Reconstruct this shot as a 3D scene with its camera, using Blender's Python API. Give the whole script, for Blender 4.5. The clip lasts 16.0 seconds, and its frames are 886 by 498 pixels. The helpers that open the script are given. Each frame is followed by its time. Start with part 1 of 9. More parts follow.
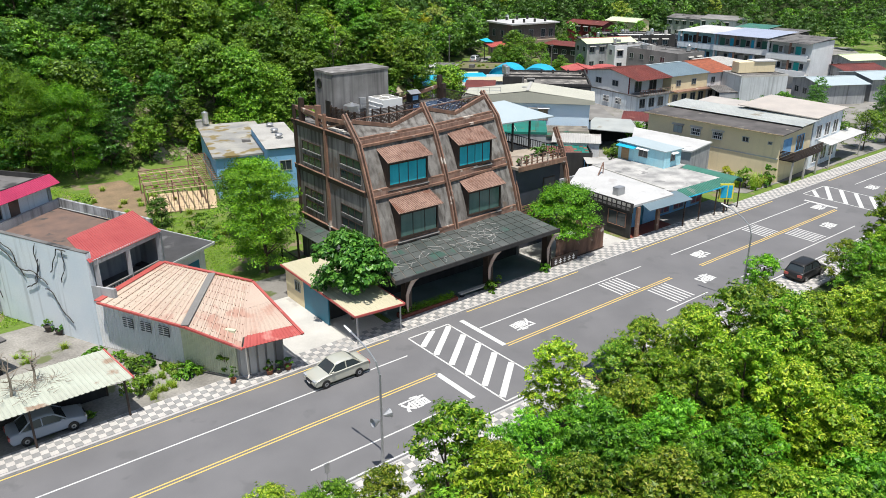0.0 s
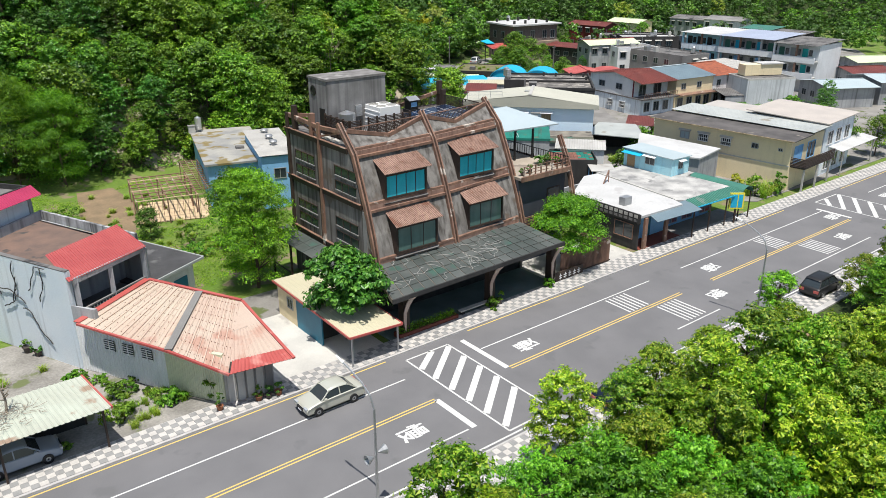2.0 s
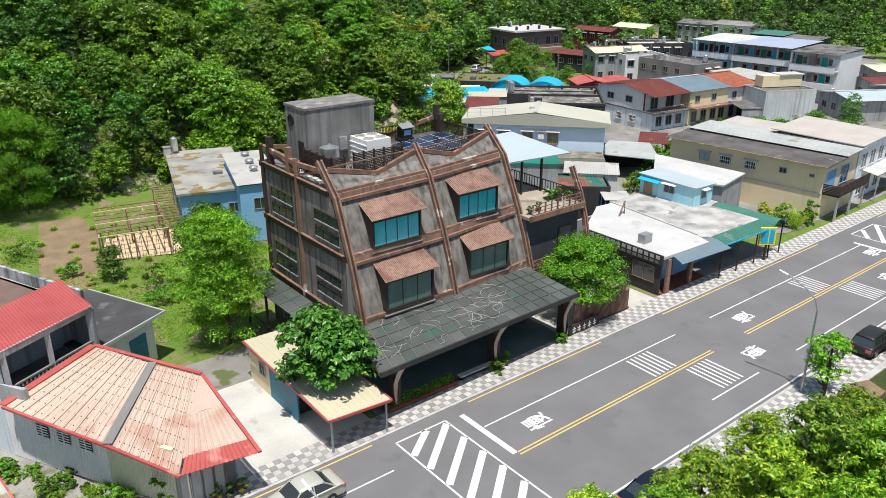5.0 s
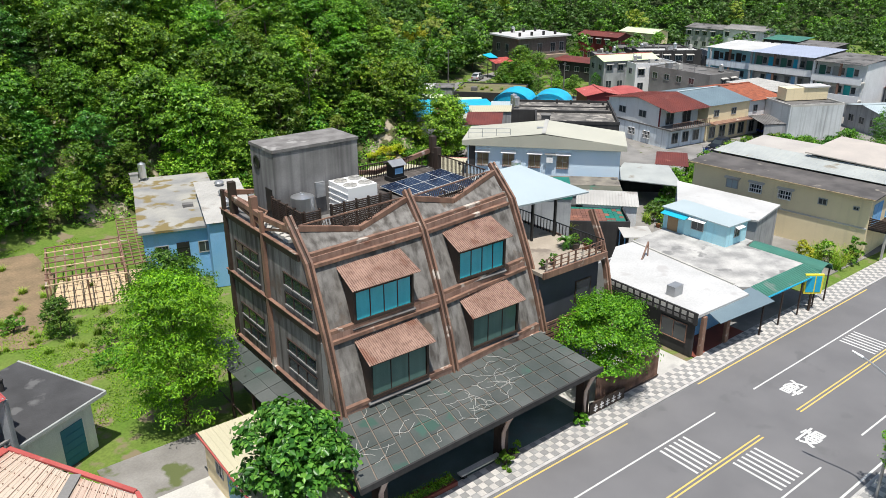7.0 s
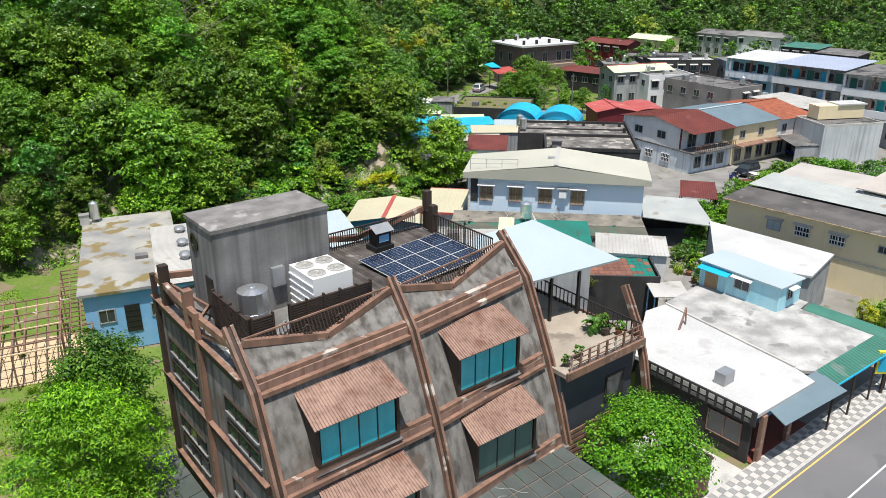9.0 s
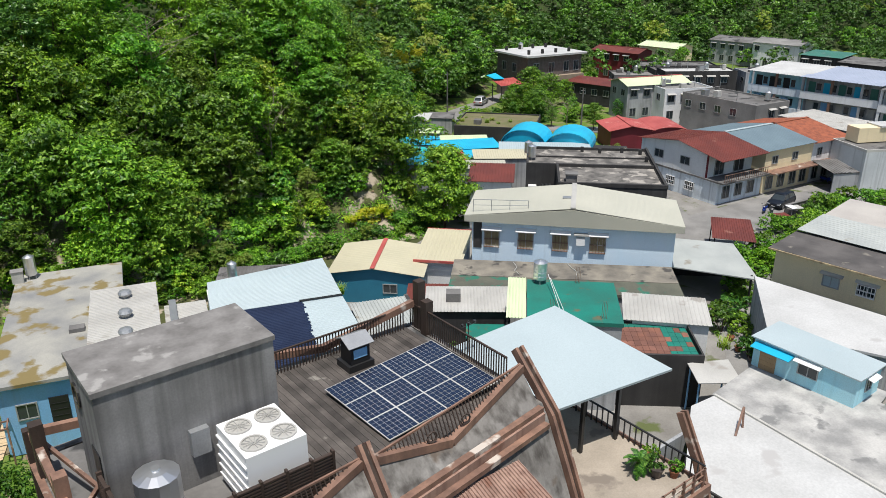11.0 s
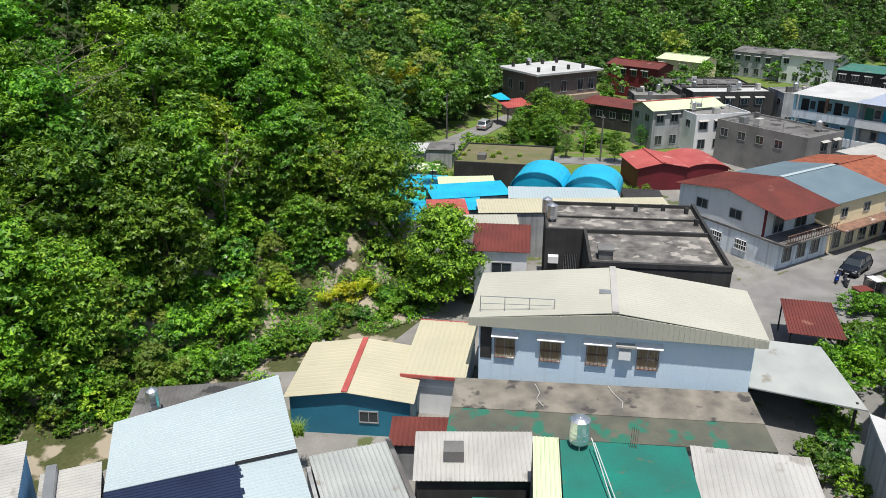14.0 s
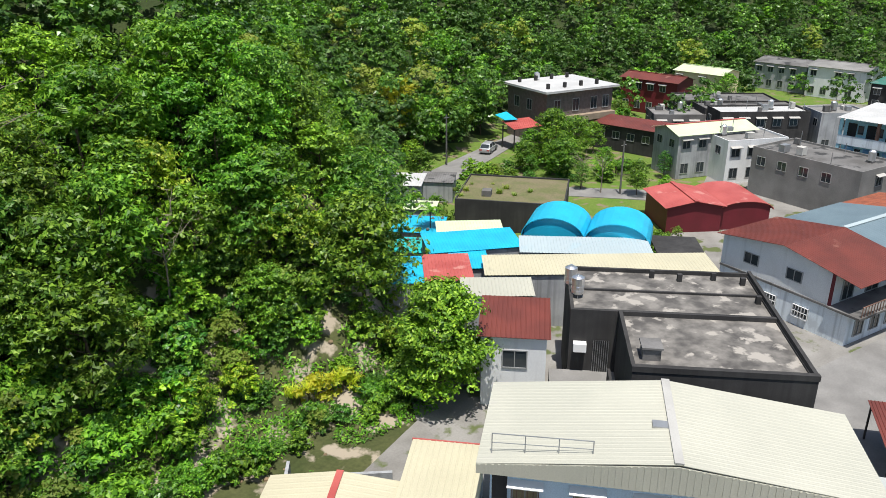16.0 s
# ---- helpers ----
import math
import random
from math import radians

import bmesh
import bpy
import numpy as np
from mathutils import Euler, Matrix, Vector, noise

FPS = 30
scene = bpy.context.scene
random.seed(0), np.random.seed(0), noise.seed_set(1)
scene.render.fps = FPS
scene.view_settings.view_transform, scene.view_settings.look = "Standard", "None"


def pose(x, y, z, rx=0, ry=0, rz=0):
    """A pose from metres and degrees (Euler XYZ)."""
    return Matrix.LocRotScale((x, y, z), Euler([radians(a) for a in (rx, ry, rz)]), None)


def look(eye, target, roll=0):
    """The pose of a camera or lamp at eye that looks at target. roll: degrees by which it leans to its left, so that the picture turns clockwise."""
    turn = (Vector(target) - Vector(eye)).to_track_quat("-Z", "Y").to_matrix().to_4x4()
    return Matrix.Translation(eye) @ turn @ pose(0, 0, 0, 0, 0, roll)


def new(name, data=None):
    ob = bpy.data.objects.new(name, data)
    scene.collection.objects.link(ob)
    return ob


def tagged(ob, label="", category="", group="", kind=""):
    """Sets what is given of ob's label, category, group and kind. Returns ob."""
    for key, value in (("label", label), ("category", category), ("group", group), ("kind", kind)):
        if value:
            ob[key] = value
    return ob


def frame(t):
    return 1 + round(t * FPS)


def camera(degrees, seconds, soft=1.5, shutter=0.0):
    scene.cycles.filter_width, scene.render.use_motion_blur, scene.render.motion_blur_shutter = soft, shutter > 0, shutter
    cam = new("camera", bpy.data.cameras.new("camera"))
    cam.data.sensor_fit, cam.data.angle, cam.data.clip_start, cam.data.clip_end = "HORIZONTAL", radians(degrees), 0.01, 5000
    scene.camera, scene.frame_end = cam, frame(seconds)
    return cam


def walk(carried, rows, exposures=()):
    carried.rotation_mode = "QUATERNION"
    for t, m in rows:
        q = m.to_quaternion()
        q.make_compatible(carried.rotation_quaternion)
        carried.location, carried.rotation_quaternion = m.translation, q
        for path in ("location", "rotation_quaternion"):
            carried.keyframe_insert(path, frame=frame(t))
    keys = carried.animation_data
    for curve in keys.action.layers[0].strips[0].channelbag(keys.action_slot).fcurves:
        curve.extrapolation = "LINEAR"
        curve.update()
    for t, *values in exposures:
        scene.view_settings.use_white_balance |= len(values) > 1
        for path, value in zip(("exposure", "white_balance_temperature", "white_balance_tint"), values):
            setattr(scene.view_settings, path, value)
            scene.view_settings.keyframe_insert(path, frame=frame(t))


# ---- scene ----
cam = camera(60.38, 16.0, 0.7)
PATH = [
    (0, (-33.765, -35.715, 27.123), (-32.615, -34.255, 26.384), -0.12),
    (0.5, (-33.343, -35.166, 27.054), (-32.194, -33.706, 26.315), -0.12),
    (1, (-32.874, -34.587, 27.058), (-31.725, -33.127, 26.318), -0.12),
    (1.5, (-32.358, -33.966, 27.106), (-31.209, -32.505, 26.366), -0.12),
    (2, (-31.784, -33.279, 27.179), (-30.634, -31.818, 26.439), -0.12),
    (2.5, (-31.133, -32.499, 27.264), (-29.983, -31.039, 26.524), -0.12),
    (3, (-30.385, -31.600, 27.353), (-29.235, -30.139, 26.613), -0.12),
    (3.5, (-29.522, -30.557, 27.441), (-28.373, -29.097, 26.702), -0.12),
    (4, (-28.530, -29.354, 27.528), (-27.380, -27.894, 26.789), -0.12),
    (6.5, (-21.547, -20.852, 27.980), (-20.398, -19.392, 27.241), -0.12),
    (7, (-19.816, -18.738, 28.086), (-18.667, -17.278, 27.347), -0.12),
    (7.5, (-18.018, -16.539, 28.199), (-16.868, -15.079, 27.460), -0.12),
    (8, (-16.174, -14.281, 28.320), (-15.025, -12.821, 27.581), -0.12),
    (8.5, (-14.307, -11.989, 28.448), (-13.158, -10.528, 27.709), -0.12),
    (9, (-12.435, -9.684, 28.580), (-11.286, -8.224, 27.841), -0.12),
    (11.5, (-3.270, 1.673, 29.240), (-2.121, 3.133, 28.501), -0.12),
    (12, (-1.441, 3.944, 29.358), (-0.292, 5.404, 28.619), -0.12),
    (12.5, (0.426, 6.259, 29.470), (1.576, 7.719, 28.731), -0.12),
    (13, (2.355, 8.644, 29.576), (3.504, 10.104, 28.837), -0.12),
    (13.5, (4.364, 11.124, 29.679), (5.514, 12.584, 28.940), -0.12),
    (14, (6.468, 13.717, 29.782), (7.617, 15.178, 29.043), -0.12),
    (14.5, (8.664, 16.430, 29.891), (9.814, 17.890, 29.151), -0.12),
    (15, (10.931, 19.246, 30.010), (12.081, 20.706, 29.271), -0.12),
    (15.5, (13.217, 22.120, 30.149), (14.366, 23.580, 29.410), -0.12),
    (16, (15.427, 24.965, 30.315), (16.576, 26.425, 29.576), -0.12),
]
walk(cam, [(t, look(e, a, r)) for t, e, a, r in PATH],
     [(0.0, 0.41), (4.0, 0.37), (6.5, 0.38), (8.0, 0.45), (9.2, 0.42), (11.4, 0.17), (13.4, 0.19), (16.0, 0.4)])

# ---- light ----
SUN = Vector((-0.15, -0.23, 0.96)).normalized()
world = bpy.data.worlds.new("sky")
scene.world = world
world.use_nodes = True
wn = world.node_tree.nodes
sky = wn.new("ShaderNodeTexSky")
sky.sky_type = "NISHITA"
sky.sun_disc = False
sky.sun_elevation = math.asin(SUN.z)
sky.sun_rotation = math.atan2(SUN.x, SUN.y)
sky.air_density, sky.dust_density = 1.2, 1.5
wn["Background"].inputs[1].default_value = 0.088
world.node_tree.links.new(sky.outputs[0], wn["Background"].inputs[0])
sun = new("sun", bpy.data.lights.new("sun", "SUN"))
sun.data.energy, sun.data.angle, sun.data.color = 4.3, radians(0.53), (1.0, 0.96, 0.9)
sun.matrix_world = look(SUN * 200, (0, 0, 0))


# ---- materials ----
def surf(name, a, b=None, scale=1.0, rough=0.8, metal=0.0, bump=0.2, grain=14.0, streak=0.0, dark=None,
         stain=None, stain_at=0.62, spec=0.35, vary=0.0, streak_at=0.42, streak_scale=2.2):
    """A weathered surface: colour a to b by large noise, grain by fine noise, running streaks, stains of another colour."""
    m = bpy.data.materials.new(name)
    m.use_nodes = True
    nt = m.node_tree
    N, L = nt.nodes, nt.links
    bs = N["Principled BSDF"]
    b = b or tuple(c * 0.8 for c in a)
    geo = N.new("ShaderNodeNewGeometry")

    def ns(sc, detail, mapping=None):
        n = N.new("ShaderNodeTexNoise")
        n.inputs["Scale"].default_value, n.inputs["Detail"].default_value = sc, detail
        if mapping:
            mp = N.new("ShaderNodeMapping")
            mp.inputs["Scale"].default_value = mapping
            L.new(geo.outputs["Position"], mp.inputs["Vector"])
            L.new(mp.outputs[0], n.inputs["Vector"])
        else:
            L.new(geo.outputs["Position"], n.inputs["Vector"])
        return n.outputs["Fac"]

    def ramp(fac, lo, hi):
        r = N.new("ShaderNodeMapRange")
        r.inputs["From Min"].default_value, r.inputs["From Max"].default_value = lo, hi
        L.new(fac, r.inputs["Value"])
        return r.outputs[0]

    def mix(fac, x, y, kind="MIX"):
        n = N.new("ShaderNodeMix")
        n.data_type, n.blend_type = "RGBA", kind
        for k, v in ((0, fac), (6, x), (7, y)):
            if isinstance(v, (int, float)):
                n.inputs[k].default_value = v
            elif isinstance(v, tuple):
                n.inputs[k].default_value = (*v, 1)
            else:
                L.new(v, n.inputs[k])
        return n.outputs[2]

    col = mix(ramp(ns(scale, 5), 0.35, 0.65), a, b)
    fine = ns(grain, 4)
    fleck = 0.9 if rough < 0.58 else 0.87 if bump < 0.5 else 0.72
    col = mix(ramp(fine, 0.35, 0.7), col, mix(1.0, col, (fleck, fleck, fleck), "MULTIPLY"))
    if streak:
        st = ramp(ns(streak_scale, 4, (1, 1, 0.035)), streak_at, streak_at + 0.25)
        sc = N.new("ShaderNodeMath")
        sc.operation = "MULTIPLY"
        sc.inputs[1].default_value = streak
        L.new(st, sc.inputs[0])
        col = mix(sc.outputs[0], col, dark or tuple(c * 0.35 for c in a))
    if stain:
        col = mix(ramp(ns(scale * 0.7 + 0.23, 6), stain_at, stain_at + 0.06), col, stain)
    if vary:
        oi = N.new("ShaderNodeObjectInfo")
        h = N.new("ShaderNodeHueSaturation")
        L.new(ramp(oi.outputs["Random"], 0, 1), h.inputs["Fac"])
        r = N.new("ShaderNodeMapRange")
        r.inputs["To Min"].default_value, r.inputs["To Max"].default_value = 1 - vary, 1 + vary
        L.new(oi.outputs["Random"], r.inputs["Value"])
        L.new(r.outputs[0], h.inputs["Value"])
        h.inputs["Fac"].default_value = 1.0
        nt.links.remove(h.inputs["Fac"].links[0])
        L.new(col, h.inputs["Color"])
        col = h.outputs[0]
    L.new(col, bs.inputs["Base Color"])
    bs.inputs["Roughness"].default_value, bs.inputs["Metallic"].default_value = rough, metal
    bs.inputs["Specular IOR Level"].default_value = spec
    if bump:
        bp = N.new("ShaderNodeBump")
        bp.inputs["Strength"].default_value, bp.inputs["Distance"].default_value = bump, 0.03
        L.new(fine, bp.inputs["Height"])
        L.new(bp.outputs[0], bs.inputs["Normal"])
    return m


def leafy(name, a, b, c, rough=0.45, trans=0.35):
    """Foliage: leaves vary one by one and tree by tree, and let some light through."""
    m = bpy.data.materials.new(name)
    m.use_nodes = True
    nt = m.node_tree
    N, L = nt.nodes, nt.links
    bs = N["Principled BSDF"]
    geo, oi = N.new("ShaderNodeNewGeometry"), N.new("ShaderNodeObjectInfo")
    r1 = N.new("ShaderNodeValToRGB")
    e = r1.color_ramp.elements
    e[0].color, e[1].color = (*a, 1), (*c, 1)
    e.new(0.55).color = (*b, 1)
    L.new(geo.outputs["Random Per Island"], r1.inputs[0])
    h = N.new("ShaderNodeHueSaturation")
    mr = N.new("ShaderNodeMapRange")
    mr.inputs["To Min"].default_value, mr.inputs["To Max"].default_value = 0.7, 1.3
    L.new(oi.outputs["Random"], mr.inputs["Value"])
    mh = N.new("ShaderNodeMapRange")
    mh.inputs["To Min"].default_value, mh.inputs["To Max"].default_value = 0.478, 0.512
    ml = N.new("ShaderNodeMath")
    ml.operation = "FRACT"
    m3 = N.new("ShaderNodeMath")
    m3.operation = "MULTIPLY"
    m3.inputs[1].default_value = 7.31
    L.new(oi.outputs["Random"], m3.inputs[0])
    L.new(m3.outputs[0], ml.inputs[0])
    L.new(ml.outputs[0], mh.inputs["Value"])
    L.new(mr.outputs[0], h.inputs["Value"])
    L.new(mh.outputs[0], h.inputs["Hue"])
    n = N.new("ShaderNodeTexNoise")
    n.inputs["Scale"].default_value, n.inputs["Detail"].default_value = 0.16, 4
    L.new(geo.outputs["Position"], n.inputs["Vector"])
    mx = N.new("ShaderNodeMix")
    mx.data_type, mx.blend_type = "RGBA", "MULTIPLY"
    mr2 = N.new("ShaderNodeMapRange")
    mr2.inputs["From Min"].default_value, mr2.inputs["From Max"].default_value = 0.35, 0.65
    L.new(n.outputs[0], mr2.inputs["Value"])
    L.new(mr2.outputs[0], mx.inputs[0])
    L.new(r1.outputs[0], mx.inputs[6])
    mx.inputs[7].default_value = (1.4, 1.5, 1.0, 1)
    L.new(mx.outputs[2], h.inputs["Color"])
    L.new(h.outputs[0], bs.inputs["Base Color"])
    bs.inputs["Roughness"].default_value = rough
    bs.inputs["Specular IOR Level"].default_value = 0.3
    tr = N.new("ShaderNodeBsdfTranslucent")
    bright = N.new("ShaderNodeMix")
    bright.data_type, bright.blend_type = "RGBA", "MULTIPLY"
    bright.inputs[0].default_value = 1.0
    bright.inputs[7].default_value = (1.45, 1.5, 0.8, 1)
    L.new(h.outputs[0], bright.inputs[6])
    L.new(bright.outputs[2], tr.inputs[0])
    ms = N.new("ShaderNodeMixShader")
    ms.inputs[0].default_value = trans
    L.new(bs.outputs[0], ms.inputs[1])
    L.new(tr.outputs[0], ms.inputs[2])
    L.new(ms.outputs[0], N["Material Output"].inputs[0])
    return m


def plain(name, c, rough=0.6, metal=0.0, spec=0.4, trans=0.0):
    m = bpy.data.materials.new(name)
    m.use_nodes = True
    bs = m.node_tree.nodes["Principled BSDF"]
    bs.inputs["Base Color"].default_value = (*c, 1)
    bs.inputs["Roughness"].default_value, bs.inputs["Metallic"].default_value = rough, metal
    bs.inputs["Specular IOR Level"].default_value = spec
    bs.inputs["Transmission Weight"].default_value = trans
    return m


asphalt = surf("asphalt", (0.172, 0.17, 0.174), (0.145, 0.144, 0.148), 0.25, 0.85, bump=0.25, grain=30, stain=(0.13, 0.13, 0.132), stain_at=0.62)
paint_white = surf("road_paint_white", (0.66, 0.66, 0.64), (0.55, 0.55, 0.53), 1.2, 0.6, grain=20, stain=(0.45, 0.45, 0.44), stain_at=0.66)
paint_yellow = surf("road_paint_yellow", (0.72, 0.5, 0.13), (0.6, 0.44, 0.16), 1.2, 0.6, grain=20)
concrete = surf("concrete", (0.265, 0.258, 0.246), (0.185, 0.18, 0.172), 0.35, 0.9, stain=(0.2, 0.195, 0.185), grain=9)
concrete_pale = surf("pale_concrete", (0.56, 0.55, 0.51), (0.45, 0.44, 0.41), 0.4, 0.9, stain=(0.36, 0.35, 0.33), grain=9)
concrete_dark = surf("weathered_concrete", (0.19, 0.185, 0.18), (0.11, 0.105, 0.1), 0.35, 0.92, stain=(0.05, 0.05, 0.05), stain_at=0.57, grain=7)
concrete_wall = surf("board_concrete", (0.27, 0.258, 0.24), (0.165, 0.153, 0.14), 0.5, 0.9, streak=0.85, dark=(0.052, 0.045, 0.039), stain=(0.125, 0.1, 0.08), stain_at=0.63, grain=12, streak_scale=2.4)
tile_light = surf("light_paver", (0.5, 0.48, 0.45), (0.43, 0.41, 0.385), 1.5, 0.85, vary=0.12)
tile_dark = surf("grey_paver", (0.31, 0.31, 0.3), (0.25, 0.25, 0.245), 1.5, 0.85, vary=0.15)
granite = surf("kerb_stone", (0.5, 0.49, 0.47), (0.4, 0.39, 0.38), 2, 0.8)
soil = surf("soil", (0.28, 0.2, 0.12), (0.2, 0.15, 0.09), 0.5, 0.95, grain=5, bump=0.6)
grass_ground = surf("grass_ground", (0.105, 0.19, 0.022), (0.15, 0.21, 0.04), 0.35, 0.95, stain=(0.2, 0.165, 0.1), stain_at=0.56, grain=5, bump=0.7)
hill_ground = surf("hill_ground", (0.05, 0.065, 0.018), (0.1, 0.105, 0.04), 0.3, 0.95, stain=(0.34, 0.29, 0.22), stain_at=0.52, grain=4, bump=0.8)
rust_steel = surf("rust_painted_steel", (0.31, 0.18, 0.125), (0.2, 0.118, 0.088), 0.9, 0.6, streak=0.55, dark=(0.09, 0.055, 0.042), stain=(0.52, 0.46, 0.4), stain_at=0.62, grain=14)
rust_roof = surf("brown_sheet_metal", (0.36, 0.235, 0.185), (0.27, 0.17, 0.132), 0.8, 0.5, stain=(0.2, 0.1, 0.07), stain_at=0.6, streak=0.7, dark=(0.14, 0.075, 0.056), streak_scale=4.0, streak_at=0.46)
dark_brown = surf("dark_brown_timber", (0.06, 0.04, 0.031), (0.042, 0.03, 0.024), 1.5, 0.6)
slate = surf("slate_canopy", (0.1, 0.108, 0.102), (0.062, 0.075, 0.069), 0.4, 0.55, stain=(0.05, 0.1, 0.08), stain_at=0.62, grain=8, vary=0.14)
deck_wood = surf("grey_deck_boards", (0.115, 0.1, 0.09), (0.055, 0.048, 0.043), 1.1, 0.85, vary=0.3, stain=(0.19, 0.175, 0.155), stain_at=0.64)
white_roof = surf("white_coated_roof", (0.54, 0.54, 0.53), (0.46, 0.46, 0.45), 0.3, 0.7, stain=(0.41, 0.4, 0.39), stain_at=0.64, grain=8)
cream_metal = surf("cream_sheet_metal", (0.54, 0.5, 0.355), (0.49, 0.455, 0.325), 0.25, 0.45, stain=(0.44, 0.41, 0.29), stain_at=0.64)
ivory_metal = surf("ivory_sheet_metal", (0.49, 0.48, 0.4), (0.435, 0.43, 0.36), 0.2, 0.45, stain=(0.43, 0.42, 0.36), stain_at=0.66)
ice_metal = surf("pale_blue_sheet_metal", (0.43, 0.505, 0.525), (0.395, 0.465, 0.485), 0.2, 0.45, stain=(0.37, 0.46, 0.49), stain_at=0.68)
navy_metal = surf("navy_sheet_metal", (0.018, 0.03, 0.07), (0.013, 0.022, 0.055), 0.5, 0.5)
grey_metal = surf("grey_sheet_metal", (0.42, 0.44, 0.42), (0.34, 0.36, 0.35), 0.4, 0.5, streak=0.0, stain=(0.26, 0.24, 0.2), stain_at=0.64)
pale_metal = surf("weathered_white_sheet", (0.48, 0.47, 0.44), (0.39, 0.38, 0.355), 0.4, 0.55, stain=(0.31, 0.29, 0.26), stain_at=0.62)
lime_metal = surf("pale_green_sheet", (0.62, 0.72, 0.45), (0.55, 0.62, 0.4), 0.5, 0.55)
red_metal = surf("red_brown_sheet_metal", (0.175, 0.045, 0.033), (0.125, 0.035, 0.027), 0.4, 0.5, stain=(0.25, 0.11, 0.08), stain_at=0.66)
red_bright = surf("red_sheet_metal", (0.48, 0.115, 0.1), (0.39, 0.08, 0.07), 0.4, 0.5, stain=(0.5, 0.2, 0.17), stain_at=0.62)
orange_tile = surf("orange_roof_tile", (0.36, 0.11, 0.055), (0.22, 0.07, 0.04), 1.5, 0.75)
slate_metal = surf("blue_grey_sheet_metal", (0.16, 0.22, 0.25), (0.13, 0.18, 0.21), 0.3, 0.5)
sky_metal = surf("blue_sheet_metal", (0.02, 0.47, 0.7), (0.02, 0.39, 0.61), 0.5, 0.35)
aqua_metal = surf("turquoise_sheet", (0.02, 0.5, 0.48), (0.03, 0.4, 0.4), 0.5, 0.4)
green_coat = surf("green_roof_coating", (0.012, 0.20, 0.15), (0.02, 0.15, 0.115), 0.5, 0.6, stain=(0.11, 0.12, 0.07), stain_at=0.62)
green_metal = surf("green_sheet_metal", (0.06, 0.2, 0.15), (0.05, 0.16, 0.12), 0.5, 0.45, stain=(0.13, 0.2, 0.17), stain_at=0.6)
moss_roof = surf("mossy_roof", (0.37, 0.36, 0.32), (0.22, 0.222, 0.22), 0.35, 0.85, stain=(0.2, 0.155, 0.065), stain_at=0.55)
pink_metal = surf("faded_pink_sheet", (0.49, 0.38, 0.3), (0.53, 0.455, 0.365), 0.22, 0.6, stain=(0.42, 0.28, 0.22), stain_at=0.6)
red_glazed = surf("red_glazed_tile_sheet", (0.42, 0.1, 0.095), (0.36, 0.075, 0.075), 0.6, 0.4)
brown_roof = surf("brown_tile_terrace", (0.2, 0.13, 0.1), (0.13, 0.095, 0.08), 0.6, 0.85, stain=(0.07, 0.065, 0.06), stain_at=0.6)
white_wall = surf("white_plaster", (0.8, 0.81, 0.81), (0.72, 0.73, 0.73), 0.5, 0.85, streak=0.4, dark=(0.38, 0.38, 0.37), streak_at=0.55)
blue_white_wall = surf("blue_white_plaster", (0.72, 0.8, 0.86), (0.78, 0.83, 0.87), 0.35, 0.85, streak=0.7, dark=(0.27, 0.3, 0.33), streak_at=0.5, stain=(0.55, 0.6, 0.64), stain_at=0.6)
hall_wall = surf("pale_blue_plaster", (0.64, 0.81, 0.94), (0.7, 0.83, 0.93), 0.35, 0.85, streak=0.35, dark=(0.36, 0.42, 0.46), streak_at=0.55)
blue_wall = surf("blue_plaster", (0.2, 0.45, 0.74), (0.26, 0.5, 0.76), 0.5, 0.8, streak_at=0.55, streak=0.4, dark=(0.25, 0.3, 0.34))
aqua_wall = surf("light_blue_plaster", (0.36, 0.7, 0.82), (0.44, 0.74, 0.82), 0.5, 0.8, streak_at=0.55, streak=0.45, dark=(0.22, 0.3, 0.32))
cream_wall = surf("cream_plaster", (0.84, 0.71, 0.46), (0.78, 0.66, 0.43), 0.5, 0.85, streak_at=0.55, streak=0.3, dark=(0.42, 0.36, 0.24))
grey_wall = surf("grey_cement_wall", (0.42, 0.43, 0.44), (0.3, 0.31, 0.32), 0.5, 0.9, streak_at=0.5, streak=0.6, dark=(0.1, 0.1, 0.1))
dark_wall = surf("near_black_wall", (0.055, 0.053, 0.052), (0.035, 0.034, 0.034), 0.5, 0.9, streak=0.4)
teal_wall = surf("teal_sheet_wall", (0.03, 0.2, 0.3), (0.025, 0.16, 0.25), 0.5, 0.5)
maroon_wall = surf("maroon_sheet_wall", (0.16, 0.02, 0.03), (0.13, 0.018, 0.025), 0.5, 0.55)
brick_red = surf("red_floor_tile", (0.22, 0.06, 0.04), (0.17, 0.05, 0.035), 0.8, 0.7)
tan_tile = surf("tan_floor_tile", (0.62, 0.47, 0.29), (0.56, 0.42, 0.27), 0.8, 0.85)
steel = plain("stainless_steel", (0.74, 0.75, 0.76), 0.32, 0.9)
galv = surf("galvanised_steel", (0.42, 0.43, 0.44), (0.36, 0.37, 0.38), 1.0, 0.45, 0.6)
white_paint = plain("white_enamel", (0.8, 0.8, 0.79), 0.4)
alu = plain("dull_aluminium", (0.36, 0.37, 0.37), 0.45, 0.3)
black_paint = plain("black_enamel", (0.02, 0.02, 0.021), 0.4)
glass_dark = plain("dark_window_glass", (0.035, 0.045, 0.05), 0.08, 0.0, 0.6)
glass_cyan = surf("cyan_curtained_glass", (0.05, 0.52, 0.63), (0.04, 0.45, 0.55), 0.8, 0.12, spec=0.6, bump=0, streak=0.25, dark=(0.02, 0.28, 0.35))
